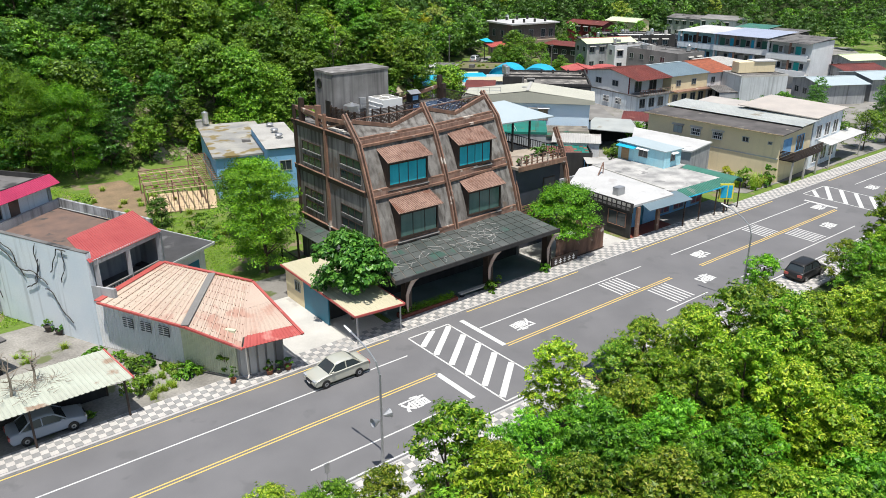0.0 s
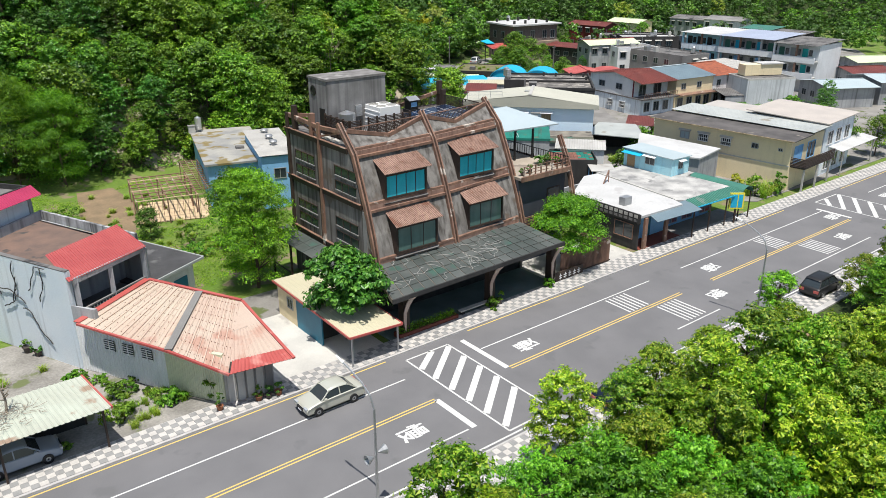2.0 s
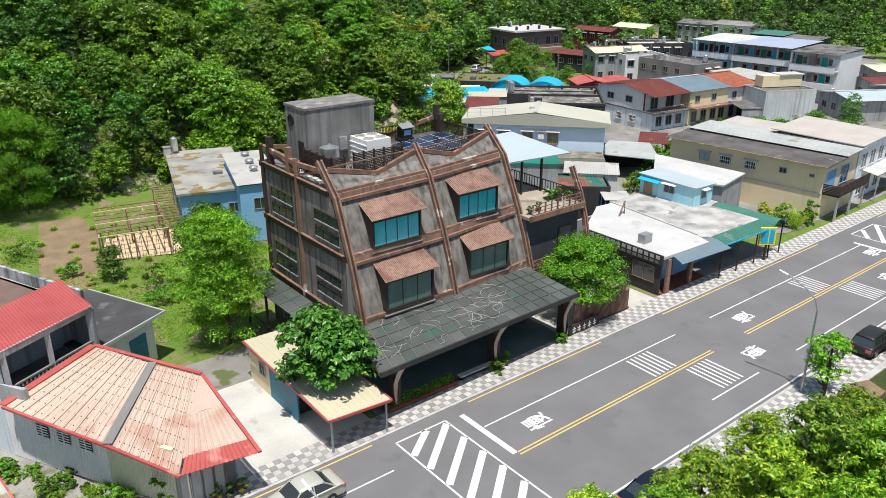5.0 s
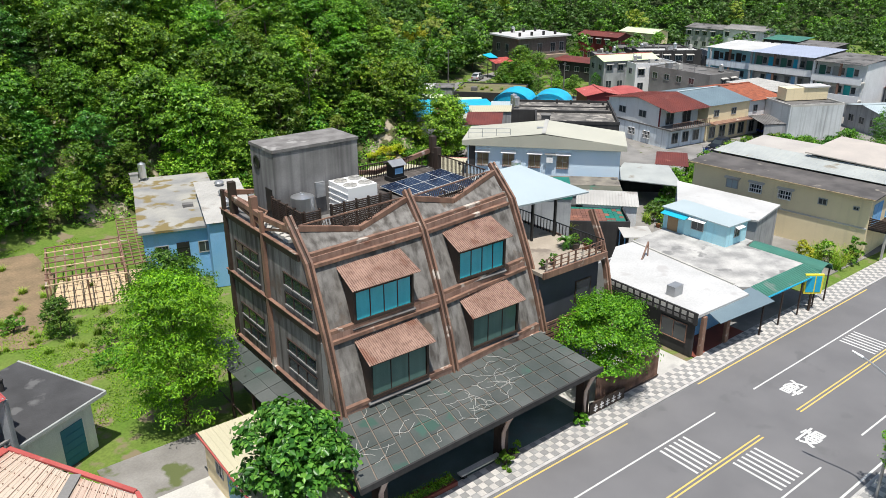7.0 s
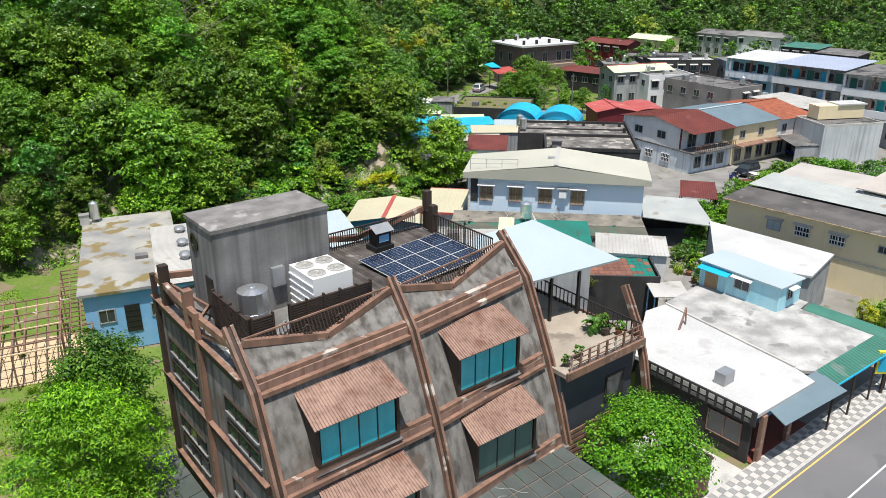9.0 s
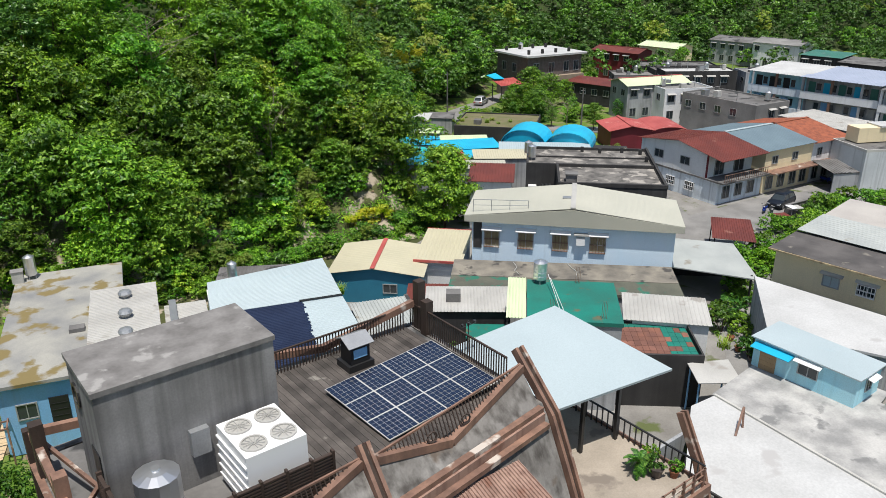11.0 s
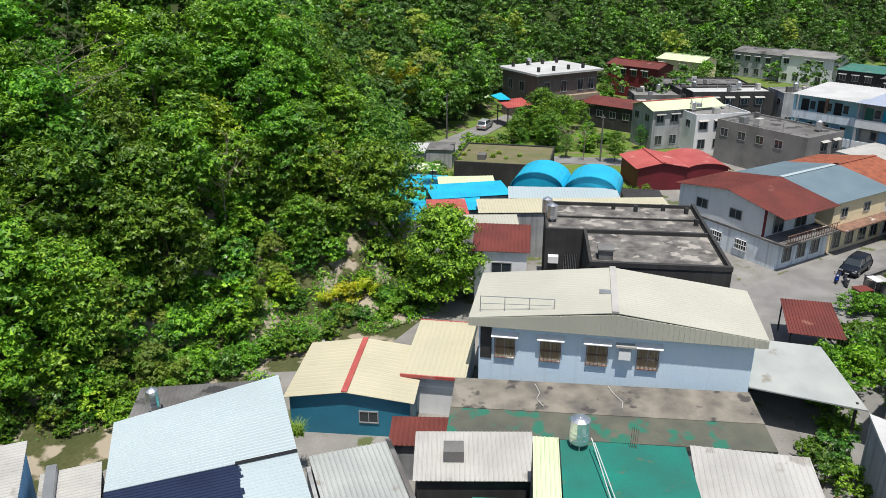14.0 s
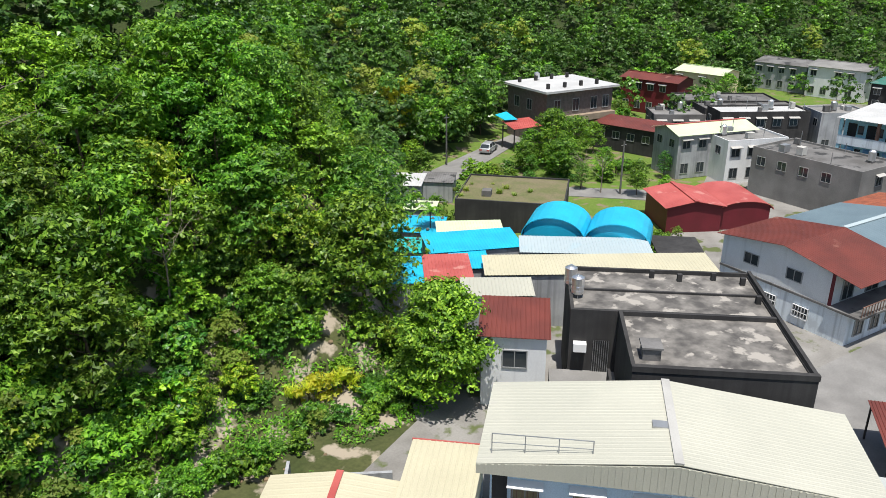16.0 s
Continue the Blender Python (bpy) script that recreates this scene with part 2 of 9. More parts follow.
glass_green = surf("green_curtained_glass", (0.105, 0.19, 0.165), (0.085, 0.16, 0.14), 0.8, 0.12, spec=0.6, bump=0, streak=0.25)
solar_cell = plain("solar_cell", (0.012, 0.022, 0.05), 0.12, 0.0, 0.9)
bark = surf("bark", (0.12, 0.085, 0.06), (0.08, 0.055, 0.04), 2, 0.95, bump=0.6)
leaf_hill = leafy("hill_leaves", (0.024, 0.078, 0.008), (0.082, 0.198, 0.018), (0.215, 0.36, 0.042), trans=0.24)
leaf_near = leafy("bank_leaves", (0.034, 0.095, 0.006), (0.12, 0.25, 0.011), (0.36, 0.42, 0.06), trans=0.22)
leaf_bank = leafy("fresh_bank_leaves", (0.028, 0.095, 0.006), (0.09, 0.23, 0.013), (0.22, 0.39, 0.04), trans=0.22)
leaf_deep = leafy("glossy_leaves", (0.016, 0.062, 0.012), (0.054, 0.15, 0.025), (0.13, 0.26, 0.05), 0.33, 0.22)
leaf_lime = leafy("lime_leaves", (0.027, 0.085, 0.009), (0.08, 0.195, 0.017), (0.19, 0.34, 0.04), trans=0.23)
leaf_gold = leafy("yellow_leaves", (0.42, 0.42, 0.03), (0.5, 0.48, 0.06), (0.2, 0.3, 0.03))
leaf_dry = leafy("dry_leaves", (0.13, 0.18, 0.035), (0.18, 0.22, 0.05), (0.13, 0.24, 0.035), 0.6, 0.3)
cracked_yard = surf("cracked_yard", (0.34, 0.325, 0.295), (0.21, 0.2, 0.18), 0.45, 0.92, stain=(0.12, 0.14, 0.06), stain_at=0.6, grain=6, bump=0.5)
yard_floor = surf("old_yard_floor", (0.29, 0.28, 0.26), (0.19, 0.18, 0.165), 0.3, 0.92, stain=(0.1, 0.12, 0.045), stain_at=0.57, grain=7, bump=0.4)
twig = surf("dry_twigs", (0.3, 0.25, 0.2), (0.2, 0.17, 0.13), 3, 0.9)
leaf_far = leafy("far_leaves", (0.026, 0.062, 0.013), (0.044, 0.095, 0.018), (0.078, 0.137, 0.027), trans=0.2)
leaf_feather = leafy("feathery_leaves", (0.035, 0.105, 0.006), (0.09, 0.22, 0.01), (0.19, 0.34, 0.02), trans=0.22)
tar_roof = surf("dark_tar_roof", (0.075, 0.075, 0.078), (0.05, 0.05, 0.052), 0.5, 0.85, stain=(0.12, 0.12, 0.12), stain_at=0.64)
blotchy = surf("blotchy_concrete", (0.5, 0.49, 0.465), (0.27, 0.268, 0.26), 0.55, 0.9, stain=(0.2, 0.2, 0.195), stain_at=0.6, grain=8)
lavender_metal = surf("lavender_sheet_metal", (0.36, 0.4, 0.5), (0.32, 0.36, 0.45), 0.3, 0.5)
forest_floor = surf("forest_floor", (0.03, 0.05, 0.014), (0.05, 0.07, 0.02), 0.3, 0.95, stain=(0.09, 0.075, 0.04), stain_at=0.66, grain=4, bump=0.8)
tower_top = surf("tower_roof_screed", (0.24, 0.23, 0.22), (0.15, 0.142, 0.135), 1.1, 0.9, stain=(0.31, 0.3, 0.285), stain_at=0.59, grain=7)
pink_plain = surf("faded_pink_sheet_plain", (0.48, 0.355, 0.285), (0.51, 0.42, 0.34), 0.3, 0.6, stain=(0.42, 0.26, 0.2), stain_at=0.58)


# ---- builders ----
class Shape:
    """Collects vertices and faces of one mesh."""

    def __init__(self):
        self.v, self.f = [], []

    def add(self, vs, fs):
        n = len(self.v)
        self.v += [tuple(p) for p in vs]
        self.f += [tuple(i + n for i in f) for f in fs]
        return self

    def box(self, x0, y0, z0, x1, y1, z1):
        return self.add([(x0, y0, z0), (x1, y0, z0), (x1, y1, z0), (x0, y1, z0), (x0, y0, z1), (x1, y0, z1), (x1, y1, z1), (x0, y1, z1)],
                        [(0, 3, 2, 1), (4, 5, 6, 7), (0, 1, 5, 4), (1, 2, 6, 5), (2, 3, 7, 6), (3, 0, 4, 7)])

    def slab(self, quad, th):
        """A sheet of four top corners, counter-clockwise from above, th thick downwards."""
        q = [Vector(p) for p in quad]
        n = (q[1] - q[0]).cross(q[3] - q[0]).normalized() * th
        return self.add(q + [p - n for p in q], [(0, 1, 2, 3), (7, 6, 5, 4), (0, 4, 5, 1), (1, 5, 6, 2), (2, 6, 7, 3), (3, 7, 4, 0)])

    def prism(self, poly, z0, z1):
        n = len(poly)
        vs = [(x, y, z0) for x, y in poly] + [(x, y, z1) for x, y in poly]
        fs = [tuple(range(n - 1, -1, -1)), tuple(range(n, 2 * n))] + [(i, (i + 1) % n, n + (i + 1) % n, n + i) for i in range(n)]
        return self.add(vs, fs)

    def wall_prism(self, poly, x0, x1):
        """A polygon in y and z, drawn out along x."""
        n = len(poly)
        vs = [(x0, y, z) for y, z in poly] + [(x1, y, z) for y, z in poly]
        fs = [tuple(range(n)), tuple(range(2 * n - 1, n - 1, -1))] + [(i, n + i, n + (i + 1) % n, (i + 1) % n) for i in range(n)]
        return self.add(vs, fs)

    def gable_prism(self, poly, y0, y1):
        """A polygon in x and z, drawn out along y."""
        n = len(poly)
        vs = [(x, y0, z) for x, z in poly] + [(x, y1, z) for x, z in poly]
        fs = [tuple(range(n)), tuple(range(2 * n - 1, n - 1, -1))] + [(i, n + i, n + (i + 1) % n, (i + 1) % n) for i in range(n)]
        return self.add(vs, fs)

    def tube(self, pts, r, sides=6, r1=None):
        pts = [Vector(p) for p in pts]
        r1 = r if r1 is None else r1
        rings = []
        for i, p in enumerate(pts):
            d = (pts[min(i + 1, len(pts) - 1)] - pts[max(i - 1, 0)]).normalized()
            a = d.orthogonal().normalized() if abs(d.z) > 0.9 else d.cross(Vector((0, 0, 1))).normalized()
            b = d.cross(a)
            rr = r + (r1 - r) * i / max(1, len(pts) - 1)
            rings.append([p + (a * math.cos(2 * math.pi * k / sides) + b * math.sin(2 * math.pi * k / sides)) * rr for k in range(sides)])
        vs = [p for ring in rings for p in ring]
        fs = [(i * sides + k, i * sides + (k + 1) % sides, (i + 1) * sides + (k + 1) % sides, (i + 1) * sides + k)
              for i in range(len(pts) - 1) for k in range(sides)]
        fs += [tuple(range(sides - 1, -1, -1)), tuple(range(len(vs) - sides, len(vs)))]
        return self.add(vs, fs)

    def beam(self, p, q, w, h):
        """A square beam from p to q, w wide and h high."""
        p, q = Vector(p), Vector(q)
        d = (q - p).normalized()
        s = d.cross(Vector((0, 0, 1)))
        s = (s.normalized() if s.length > 1e-4 else Vector((1, 0, 0))) * (w / 2)
        u = s.cross(d).normalized() * (h / 2)
        vs = [a + i * s + j * u for a in (p, q) for i, j in ((-1, -1), (1, -1), (1, 1), (-1, 1))]
        return self.add(vs, [(3, 2, 1, 0), (4, 5, 6, 7), (0, 1, 5, 4), (1, 2, 6, 5), (2, 3, 7, 6), (3, 0, 4, 7)])

    def rail(self, pts, w, h):
        """One bent bar of w by h through the points, level across."""
        pts = [Vector(p) for p in pts]
        n0 = len(self.v)
        for i, p in enumerate(pts):
            d = pts[min(i + 1, len(pts) - 1)] - pts[max(i - 1, 0)]
            s = d.cross(Vector((0, 0, 1))).normalized() * (w / 2)
            u = s.cross(d).normalized() * (h / 2)
            self.v += [tuple(p + a * s + b * u) for a, b in ((-1, -1), (1, -1), (1, 1), (-1, 1))]
        m = len(pts)
        for i in range(m - 1):
            a, b = n0 + 4 * i, n0 + 4 * i + 4
            self.f += [(a + k, a + (k + 1) % 4, b + (k + 1) % 4, b + k) for k in range(4)]
        e = n0 + 4 * (m - 1)
        self.f += [(n0 + 3, n0 + 2, n0 + 1, n0), (e, e + 1, e + 2, e + 3)]
        return self

    def vault(self, c, r, z, rise, y0, y1, n=12, th=0.06):
        """A barrel sheet along y about x = c."""
        a = [math.pi * i / n for i in range(n + 1)]
        vs = []
        for k in (0, th):
            for y in (y0, y1):
                vs += [(c - (r - k) * math.cos(t), y, z + (rise - k) * math.sin(t)) for t in a]
        m = n + 1
        fs = [(i, i + 1, m + i + 1, m + i) for i in range(n)] + [(2 * m + i + 1, 2 * m + i, 3 * m + i, 3 * m + i + 1) for i in range(n)]
        fs += [(i + 1, i, 2 * m + i, 2 * m + i + 1) for i in range(n)] + [(m + i, m + i + 1, 3 * m + i + 1, 3 * m + i) for i in range(n)]
        fs += [(0, m, 3 * m, 2 * m), (n, 2 * m + n, 3 * m + n, m + n)]
        return self.add(vs, fs)

    def lathe(self, prof, sides=14, c=(0, 0)):
        """A profile of radius and height, turned about the upright through c."""
        vs = [(c[0] + r * math.cos(2 * math.pi * k / sides), c[1] + r * math.sin(2 * math.pi * k / sides), z) for r, z in prof for k in range(sides)]
        fs = [(i * sides + k, i * sides + (k + 1) % sides, (i + 1) * sides + (k + 1) % sides, (i + 1) * sides + k)
              for i in range(len(prof) - 1) for k in range(sides)]
        fs += [tuple(range(sides - 1, -1, -1)), tuple(range(len(vs) - sides, len(vs)))]
        return self.add(vs, fs)

    def sheet(self, quad, pitch=0.3, ribh=0.035, th=0.03):
        """A ribbed metal sheet of four top corners; the ribs run from the edge 0-1 to the edge 3-2."""
        q = [Vector(p) for p in quad]
        n = (q[1] - q[0]).cross(q[3] - q[0]).normalized()
        count = max(2, round((q[1] - q[0]).length / pitch))
        prof = [(0, 0), (0.62, 0), (0.72, 1), (0.9, 1)]
        ts = [((i + a) / count, b) for i in range(count) for a, b in prof] + [(1.0, 0)]
        vs, m = [], len(ts)
        for a, b in ((0, 1), (3, 2)):
            vs += [q[a].lerp(q[b], t) + n * (ribh * k) for t, k in ts]
        for a, b in ((0, 1), (3, 2)):
            vs += [q[a].lerp(q[b], t) + n * (ribh * k - th) for t, k in ts]
        fs = [(i, i + 1, m + i + 1, m + i) for i in range(m - 1)]
        fs += [(2 * m + i + 1, 2 * m + i, 3 * m + i, 3 * m + i + 1) for i in range(m - 1)]
        fs += [(i + 1, i, 2 * m + i, 2 * m + i + 1) for i in range(m - 1)] + [(m + i, m + i + 1, 3 * m + i + 1, 3 * m + i) for i in range(m - 1)]
        fs += [(0, m, 3 * m, 2 * m), (m - 1, 3 * m - 1, 4 * m - 1, 2 * m - 1)]
        return self.add(vs, fs)

    def data(self, name, material):
        me = bpy.data.meshes.new(name)
        me.from_pydata(self.v, [], self.f)
        me.materials.append(material)
        me.update()
        return me


def part(name, shape, material, parent=None, label=""):
    ob = new(name, shape.data(name, material))
    if parent:
        ob.parent = parent
    if label:
        tagged(ob, label)
    return ob


def thing(name, x, y, z=0.0, yaw=0.0, label="", category="", group="", kind="", size=(1, 1, 1)):
    e = new(name)
    e.empty_display_size = 0.2
    e.matrix_world = pose(x, y, z, 0, 0, yaw) @ Matrix.Diagonal((*size, 1))
    return tagged(e, label, category, group, kind)


def structure(name, shape, material, label="", category=""):
    return tagged(part(name, shape, material), label, category, "", "structure")


def side(face, a, w, d):
    """Maps along, out and up of a wall of a w by d house to its own axes. face: s (front, -y), n, w (-x), e."""
    return {"s": lambda t, o, z: (t, -o, z), "n": lambda t, o, z: (w - t, d + o, z),
            "w": lambda t, o, z: (-o, d - t, z), "e": lambda t, o, z: (w + o, t, z)}[face]


def window(house, face, t, z, ww, wh, w, d, glass=None, frame=None, bars=0, hood=None, mull=1, out=0.0, depth=0.5):
    """A window with its frame, glazing bars, grille and hood on one wall of a w by d house."""
    f = side(face, 0, w, d)

    def bx(s, t0, t1, o0, o1, z0, z1):
        a, b = f(t0, o0 + out, z0), f(t1, o1 + out, z1)
        s.box(*[min(i, j) for i, j in zip(a, b)], *[max(i, j) for i, j in zip(a, b)])

    win = part("window", Shape(), frame or alu, house)
    fr = Shape()
    k = 0.07
    for t0, t1, z0, z1 in ((t, t + ww, z, z + k), (t, t + ww, z + wh - k, z + wh), (t, t + k, z + k, z + wh - k), (t + ww - k, t + ww, z + k, z + wh - k)):
        bx(fr, t0, t1, -0.02, 0.07, z0, z1)
    for i in range(1, mull + 1):
        c = t + ww * i / (mull + 1)
        bx(fr, c - 0.025, c + 0.025, 0.0, 0.06, z + k, z + wh - k)
    part("frame", fr, frame or alu, win)
    g = Shape()
    bx(g, t + k, t + ww - k, 0.0, 0.02, z + k, z + wh - k)
    part("pane", g, glass or glass_dark, win)
    if bars:
        b = Shape()
        n = max(3, int(ww / 0.22))
        for i in range(n + 1):
            c = t + ww * i / n
            bx(b, c - 0.018, c + 0.018, 0.16, 0.19, z - 0.05, z + wh + 0.05)
        for h in (z, z + wh / 2, z + wh):
            bx(b, t, t + ww, 0.07, 0.19, h - 0.02, h + 0.02)
        part("grille", b, white_paint if bars == 1 else rust_steel, win)
    if hood:
        h = Shape()
        q = [f(t - 0.2, depth + out, z + wh + 0.12), f(t + ww + 0.2, depth + out, z + wh + 0.12), f(t + ww + 0.2, out, z + wh + 0.3), f(t - 0.2, out, z + wh + 0.3)]
        h.slab(q, 0.05)
        part("hood", h, hood, win)
    return win


def door(house, face, t, ww, wh, w, d, material, z=0.0, out=0.0):
    f = side(face, 0, w, d)
    s = Shape()
    a, b = f(t, -0.02 + out, z), f(t + ww, 0.06 + out, z + wh)
    s.box(*[min(i, j) for i, j in zip(a, b)], *[max(i, j) for i, j in zip(a, b)])
    for i in range(1, 5):
        zz = z + wh * i / 5
        a, b = f(t + 0.06, 0.06 + out, zz - 0.02), f(t + ww - 0.06, 0.085 + out, zz + 0.02)
        s.box(*[min(p, q) for p, q in zip(a, b)], *[max(p, q) for p, q in zip(a, b)])
    return part("door", s, material, house)


def gable(house, w, d, z, rise, material, along="y", over=0.35, pitch=0.3, ridge=None, split=0.5):
    """A pitched sheet roof; the ridge runs along the axis named, at split of the width."""
    for k in (0, 1):
        s = Shape()
        if along == "y":
            xr = w * split
            e = (-over, z - rise * over / xr) if k == 0 else (w + over, z - rise * over / (w - xr))
            if k == 0:
                q = [(e[0], d + over, e[1]), (e[0], -over, e[1]), (xr, -over, z + rise), (xr, d + over, z + rise)]
            else:
                q = [(e[0], -over, e[1]), (e[0], d + over, e[1]), (xr, d + over, z + rise), (xr, -over, z + rise)]
        else:
            yr = d * split
            e = (-over, z - rise * over / yr) if k == 0 else (d + over, z - rise * over / (d - yr))
            if k == 0:
                q = [(-over, e[0], e[1]), (w + over, e[0], e[1]), (w + over, yr, z + rise), (-over, yr, z + rise)]
            else:
                q = [(w + over, e[0], e[1]), (-over, e[0], e[1]), (-over, yr, z + rise), (w + over, yr, z + rise)]
        s.sheet([Vector(p) + Vector((0, 0, 0.06)) for p in q], pitch, 0.01)
        part("roof", s, material, house)
    cap = Shape()
    if along == "y":
        cap.beam((w * split, -over, z + rise + 0.1), (w * split, d + over, z + rise + 0.1), 0.4, 0.06)
    else:
        cap.beam((-over, d * split, z + rise + 0.1), (w + over, d * split, z + rise + 0.1), 0.4, 0.06)
    part("ridge_cap", cap, ridge or material, house)


def shed_roof(house, w, d, z_front, z_back, material, over=0.3, pitch=0.3):
    s = Shape()
    sl = (z_back - z_front) / d
    s.sheet([(-over, -over, z_front - sl * over + 0.06), (w + over, -over, z_front - sl * over + 0.06),
             (w + over, d + over, z_back + sl * over + 0.06), (-over, d + over, z_back + sl * over + 0.06)], pitch, 0.022)
    return part("roof", s, material, house)


def flat_roof(house, w, d, z, material, wall, parapet=0.4, th=0.15):
    s = Shape().box(th + 0.004, th + 0.004, z - 0.05, w - th - 0.004, d - th - 0.004, z + 0.04)
    part("roof", s, material, house)
    if parapet:
        p = Shape()
        p.box(0, 0, z, w, th, z + parapet).box(0, d - th, z, w, d, z + parapet)
        p.box(0, th, z, th, d - th, z + parapet).box(w - th, th, z, w, d - th, z + parapet)
        part("parapet", p, wall, house)


def walls(house, w, d, z0, z1, material, name="wall"):
    """Four walls with thickness."""
    t = 0.2
    for x0, y0, x1, y1 in ((0, 0, w, t), (0, d - t, w, d), (0, t, t, d - t), (w - t, t, w, d - t)):
        part(name, Shape().box(x0, y0, z0, x1, y1, z1), material, house)


def gable_wall(house, w, d, z, rise, material, along="y", split=0.5):
    for k in (0, 1):
        s = Shape()
        if along == "y":
            y = 0.0 if k == 0 else d - 0.2
            s.gable_prism([(0, z), (w, z), (w * split, z + rise)], y, y + 0.2)
        else:
            x = 0.0 if k == 0 else w - 0.2
            s.wall_prism([(0, z), (d, z), (d * split, z + rise)], x, x + 0.2)
        part("gable", s, material, house)


def tank(x, y, z, r=0.45, h=1.1, lying=False, label="stainless steel water tank on a flat roof"):
    t = thing("water_tank", x, y, z, 0, label, "water tank", "rooftop water tanks")
    s = Shape().lathe([(r * 0.9, 0.3), (r, 0.36), (r, 0.6), (r * 0.97, 0.62), (r, 0.64), (r, 0.9), (r * 0.97, 0.92), (r, 0.94), (r, 0.3 + h), (r * 0.5, 0.42 + h), (r * 0.2, 0.46 + h), (r * 0.2, 0.52 + h)])
    part("body", s, steel, t)
    for i in range(4):
        a = math.pi / 4 + i * math.pi / 2
        c, e = math.cos(a) * r * 0.8, math.sin(a) * r * 0.8
        part("leg", Shape().box(c - 0.03, e - 0.03, 0, c + 0.03, e + 0.03, 0.34), galv, t)
    return t


# ---- foliage ----
def leaf_mesh(name, pts, nrm, size, rng, material, aspect=0.55, droop=0.0, single=False):
    """Many leaves, one at each point, facing along its normal: folded, or single blades where they stay far off."""
    n = len(pts)
    nrm = nrm / np.maximum(np.linalg.norm(nrm, axis=1, keepdims=True), 1e-6)
    r = rng.normal(size=(n, 3))
    r[:, 2] -= droop
    d = r - (r * nrm).sum(1, keepdims=True) * nrm
    d /= np.maximum(np.linalg.norm(d, axis=1, keepdims=True), 1e-6)
    s = np.cross(nrm, d)
    ln = (size * rng.uniform(0.65, 1.35, (n, 1))) if np.isscalar(size) else size[:, None] * rng.uniform(0.65, 1.35, (n, 1))
    if single:
        v = np.empty((n, 3, 3))
        v[:, 0] = pts - d * ln * 0.55 + s * ln * aspect * 0.62
        v[:, 1] = pts - d * ln * 0.55 - s * ln * aspect * 0.62
        v[:, 2] = pts + d * ln * 0.7
        me = bpy.data.meshes.new(name)
        me.from_pydata(v.reshape(-1, 3), [], np.arange(3 * n).reshape(-1, 3))
        me.materials.append(material)
        return me
    v = np.empty((n, 4, 3))
    v[:, 0] = pts - d * ln * 0.5
    v[:, 1] = pts + s * ln * aspect * 0.5 + nrm * ln * 0.1
    v[:, 2] = pts + d * ln * 0.5 - nrm * ln * 0.12
    v[:, 3] = pts - s * ln * aspect * 0.5 + nrm * ln * 0.1
    me = bpy.data.meshes.new(name)
    me.vertices.add(4 * n)
    me.vertices.foreach_set("co", v.ravel())
    idx = np.arange(n)[:, None] * 4 + np.array([0, 1, 2, 0, 2, 3])
    me.loops.add(6 * n)
    me.loops.foreach_set("vertex_index", idx.ravel().astype(np.int32))
    me.polygons.add(2 * n)
    me.polygons.foreach_set("loop_start", np.arange(0, 6 * n, 3, dtype=np.int32))
    me.materials.append(material)
    me.update(calc_edges=True)
    return me


def crown_points(rng, r, h, blobs, per, squash=1.0, clump=(0.2, 0.38)):
    """Points and normals of an uneven crown of clumps, base at z 0."""
    th = rng.uniform(0, 2 * math.pi, blobs)
    zz = rng.uniform(0.05, 1.0, blobs) ** 0.8
    prof = np.sqrt(np.clip(1 - (2 * np.clip(zz, 0.02, 0.98) - 0.9) ** 2 / 1.21, 0.05, 1))
    rad = r * prof * rng.uniform(0.35, 1.0, blobs)
    c = np.stack([rad * np.cos(th), rad * np.sin(th), h * zz], 1)
    br = r * rng.uniform(*clump, blobs)
    tips = max(4, per // 7)
    each = max(1, per // tips)
    cc = np.repeat(c, tips, 0)
    rr = np.repeat(br, tips)[:, None]
    g = rng.normal(size=(blobs * tips, 3))
    g /= np.linalg.norm(g, axis=1, keepdims=True)
    g[:, 2] = np.where(g[:, 2] < -0.2, -g[:, 2], g[:, 2])
    twig = cc + g * rr * rng.uniform(0.5, 1.15, (len(g), 1)) * np.array([1, 1, 0.75 * squash])
    k = np.repeat(np.arange(len(twig)), each)
    f = rng.normal(size=(len(k), 3)) * np.array([1, 1, 0.45])
    p = twig[k] + f * rr[k] * 0.2
    nrm = g[k] * 0.7 + f * 0.3 + rng.normal(size=f.shape) * 0.25 + np.array([0, 0, 0.4])
    return p, nrm


def trunk_shape(rng, h, r, lean=0.06, limbs=5, spread=1.2, start=0.35):
    s = Shape()
    pts = [(0, 0, -0.3)]
    x = y = 0.0
    for i in range(1, 6):
        x += rng.normal() * lean * h / 5
        y += rng.normal() * lean * h / 5
        pts.append((x, y, h * i / 5))
    s.tube(pts, r, 7, r * 0.35)
    for k in range(limbs):
        i = int(rng.integers(max(1, int(start * 5)), 5))
        a = rng.uniform(0, 6.28)
        p = Vector(pts[i])
        q = p + Vector((math.cos(a), math.sin(a), 0.7)) * spread * rng.uniform(0.6, 1.1)
        e = q + Vector((math.cos(a + 0.4), math.sin(a + 0.4), 0.9)) * spread * 0.5
        s.tube([p, q, e], r * 0.4, 5, r * 0.1)
    return s


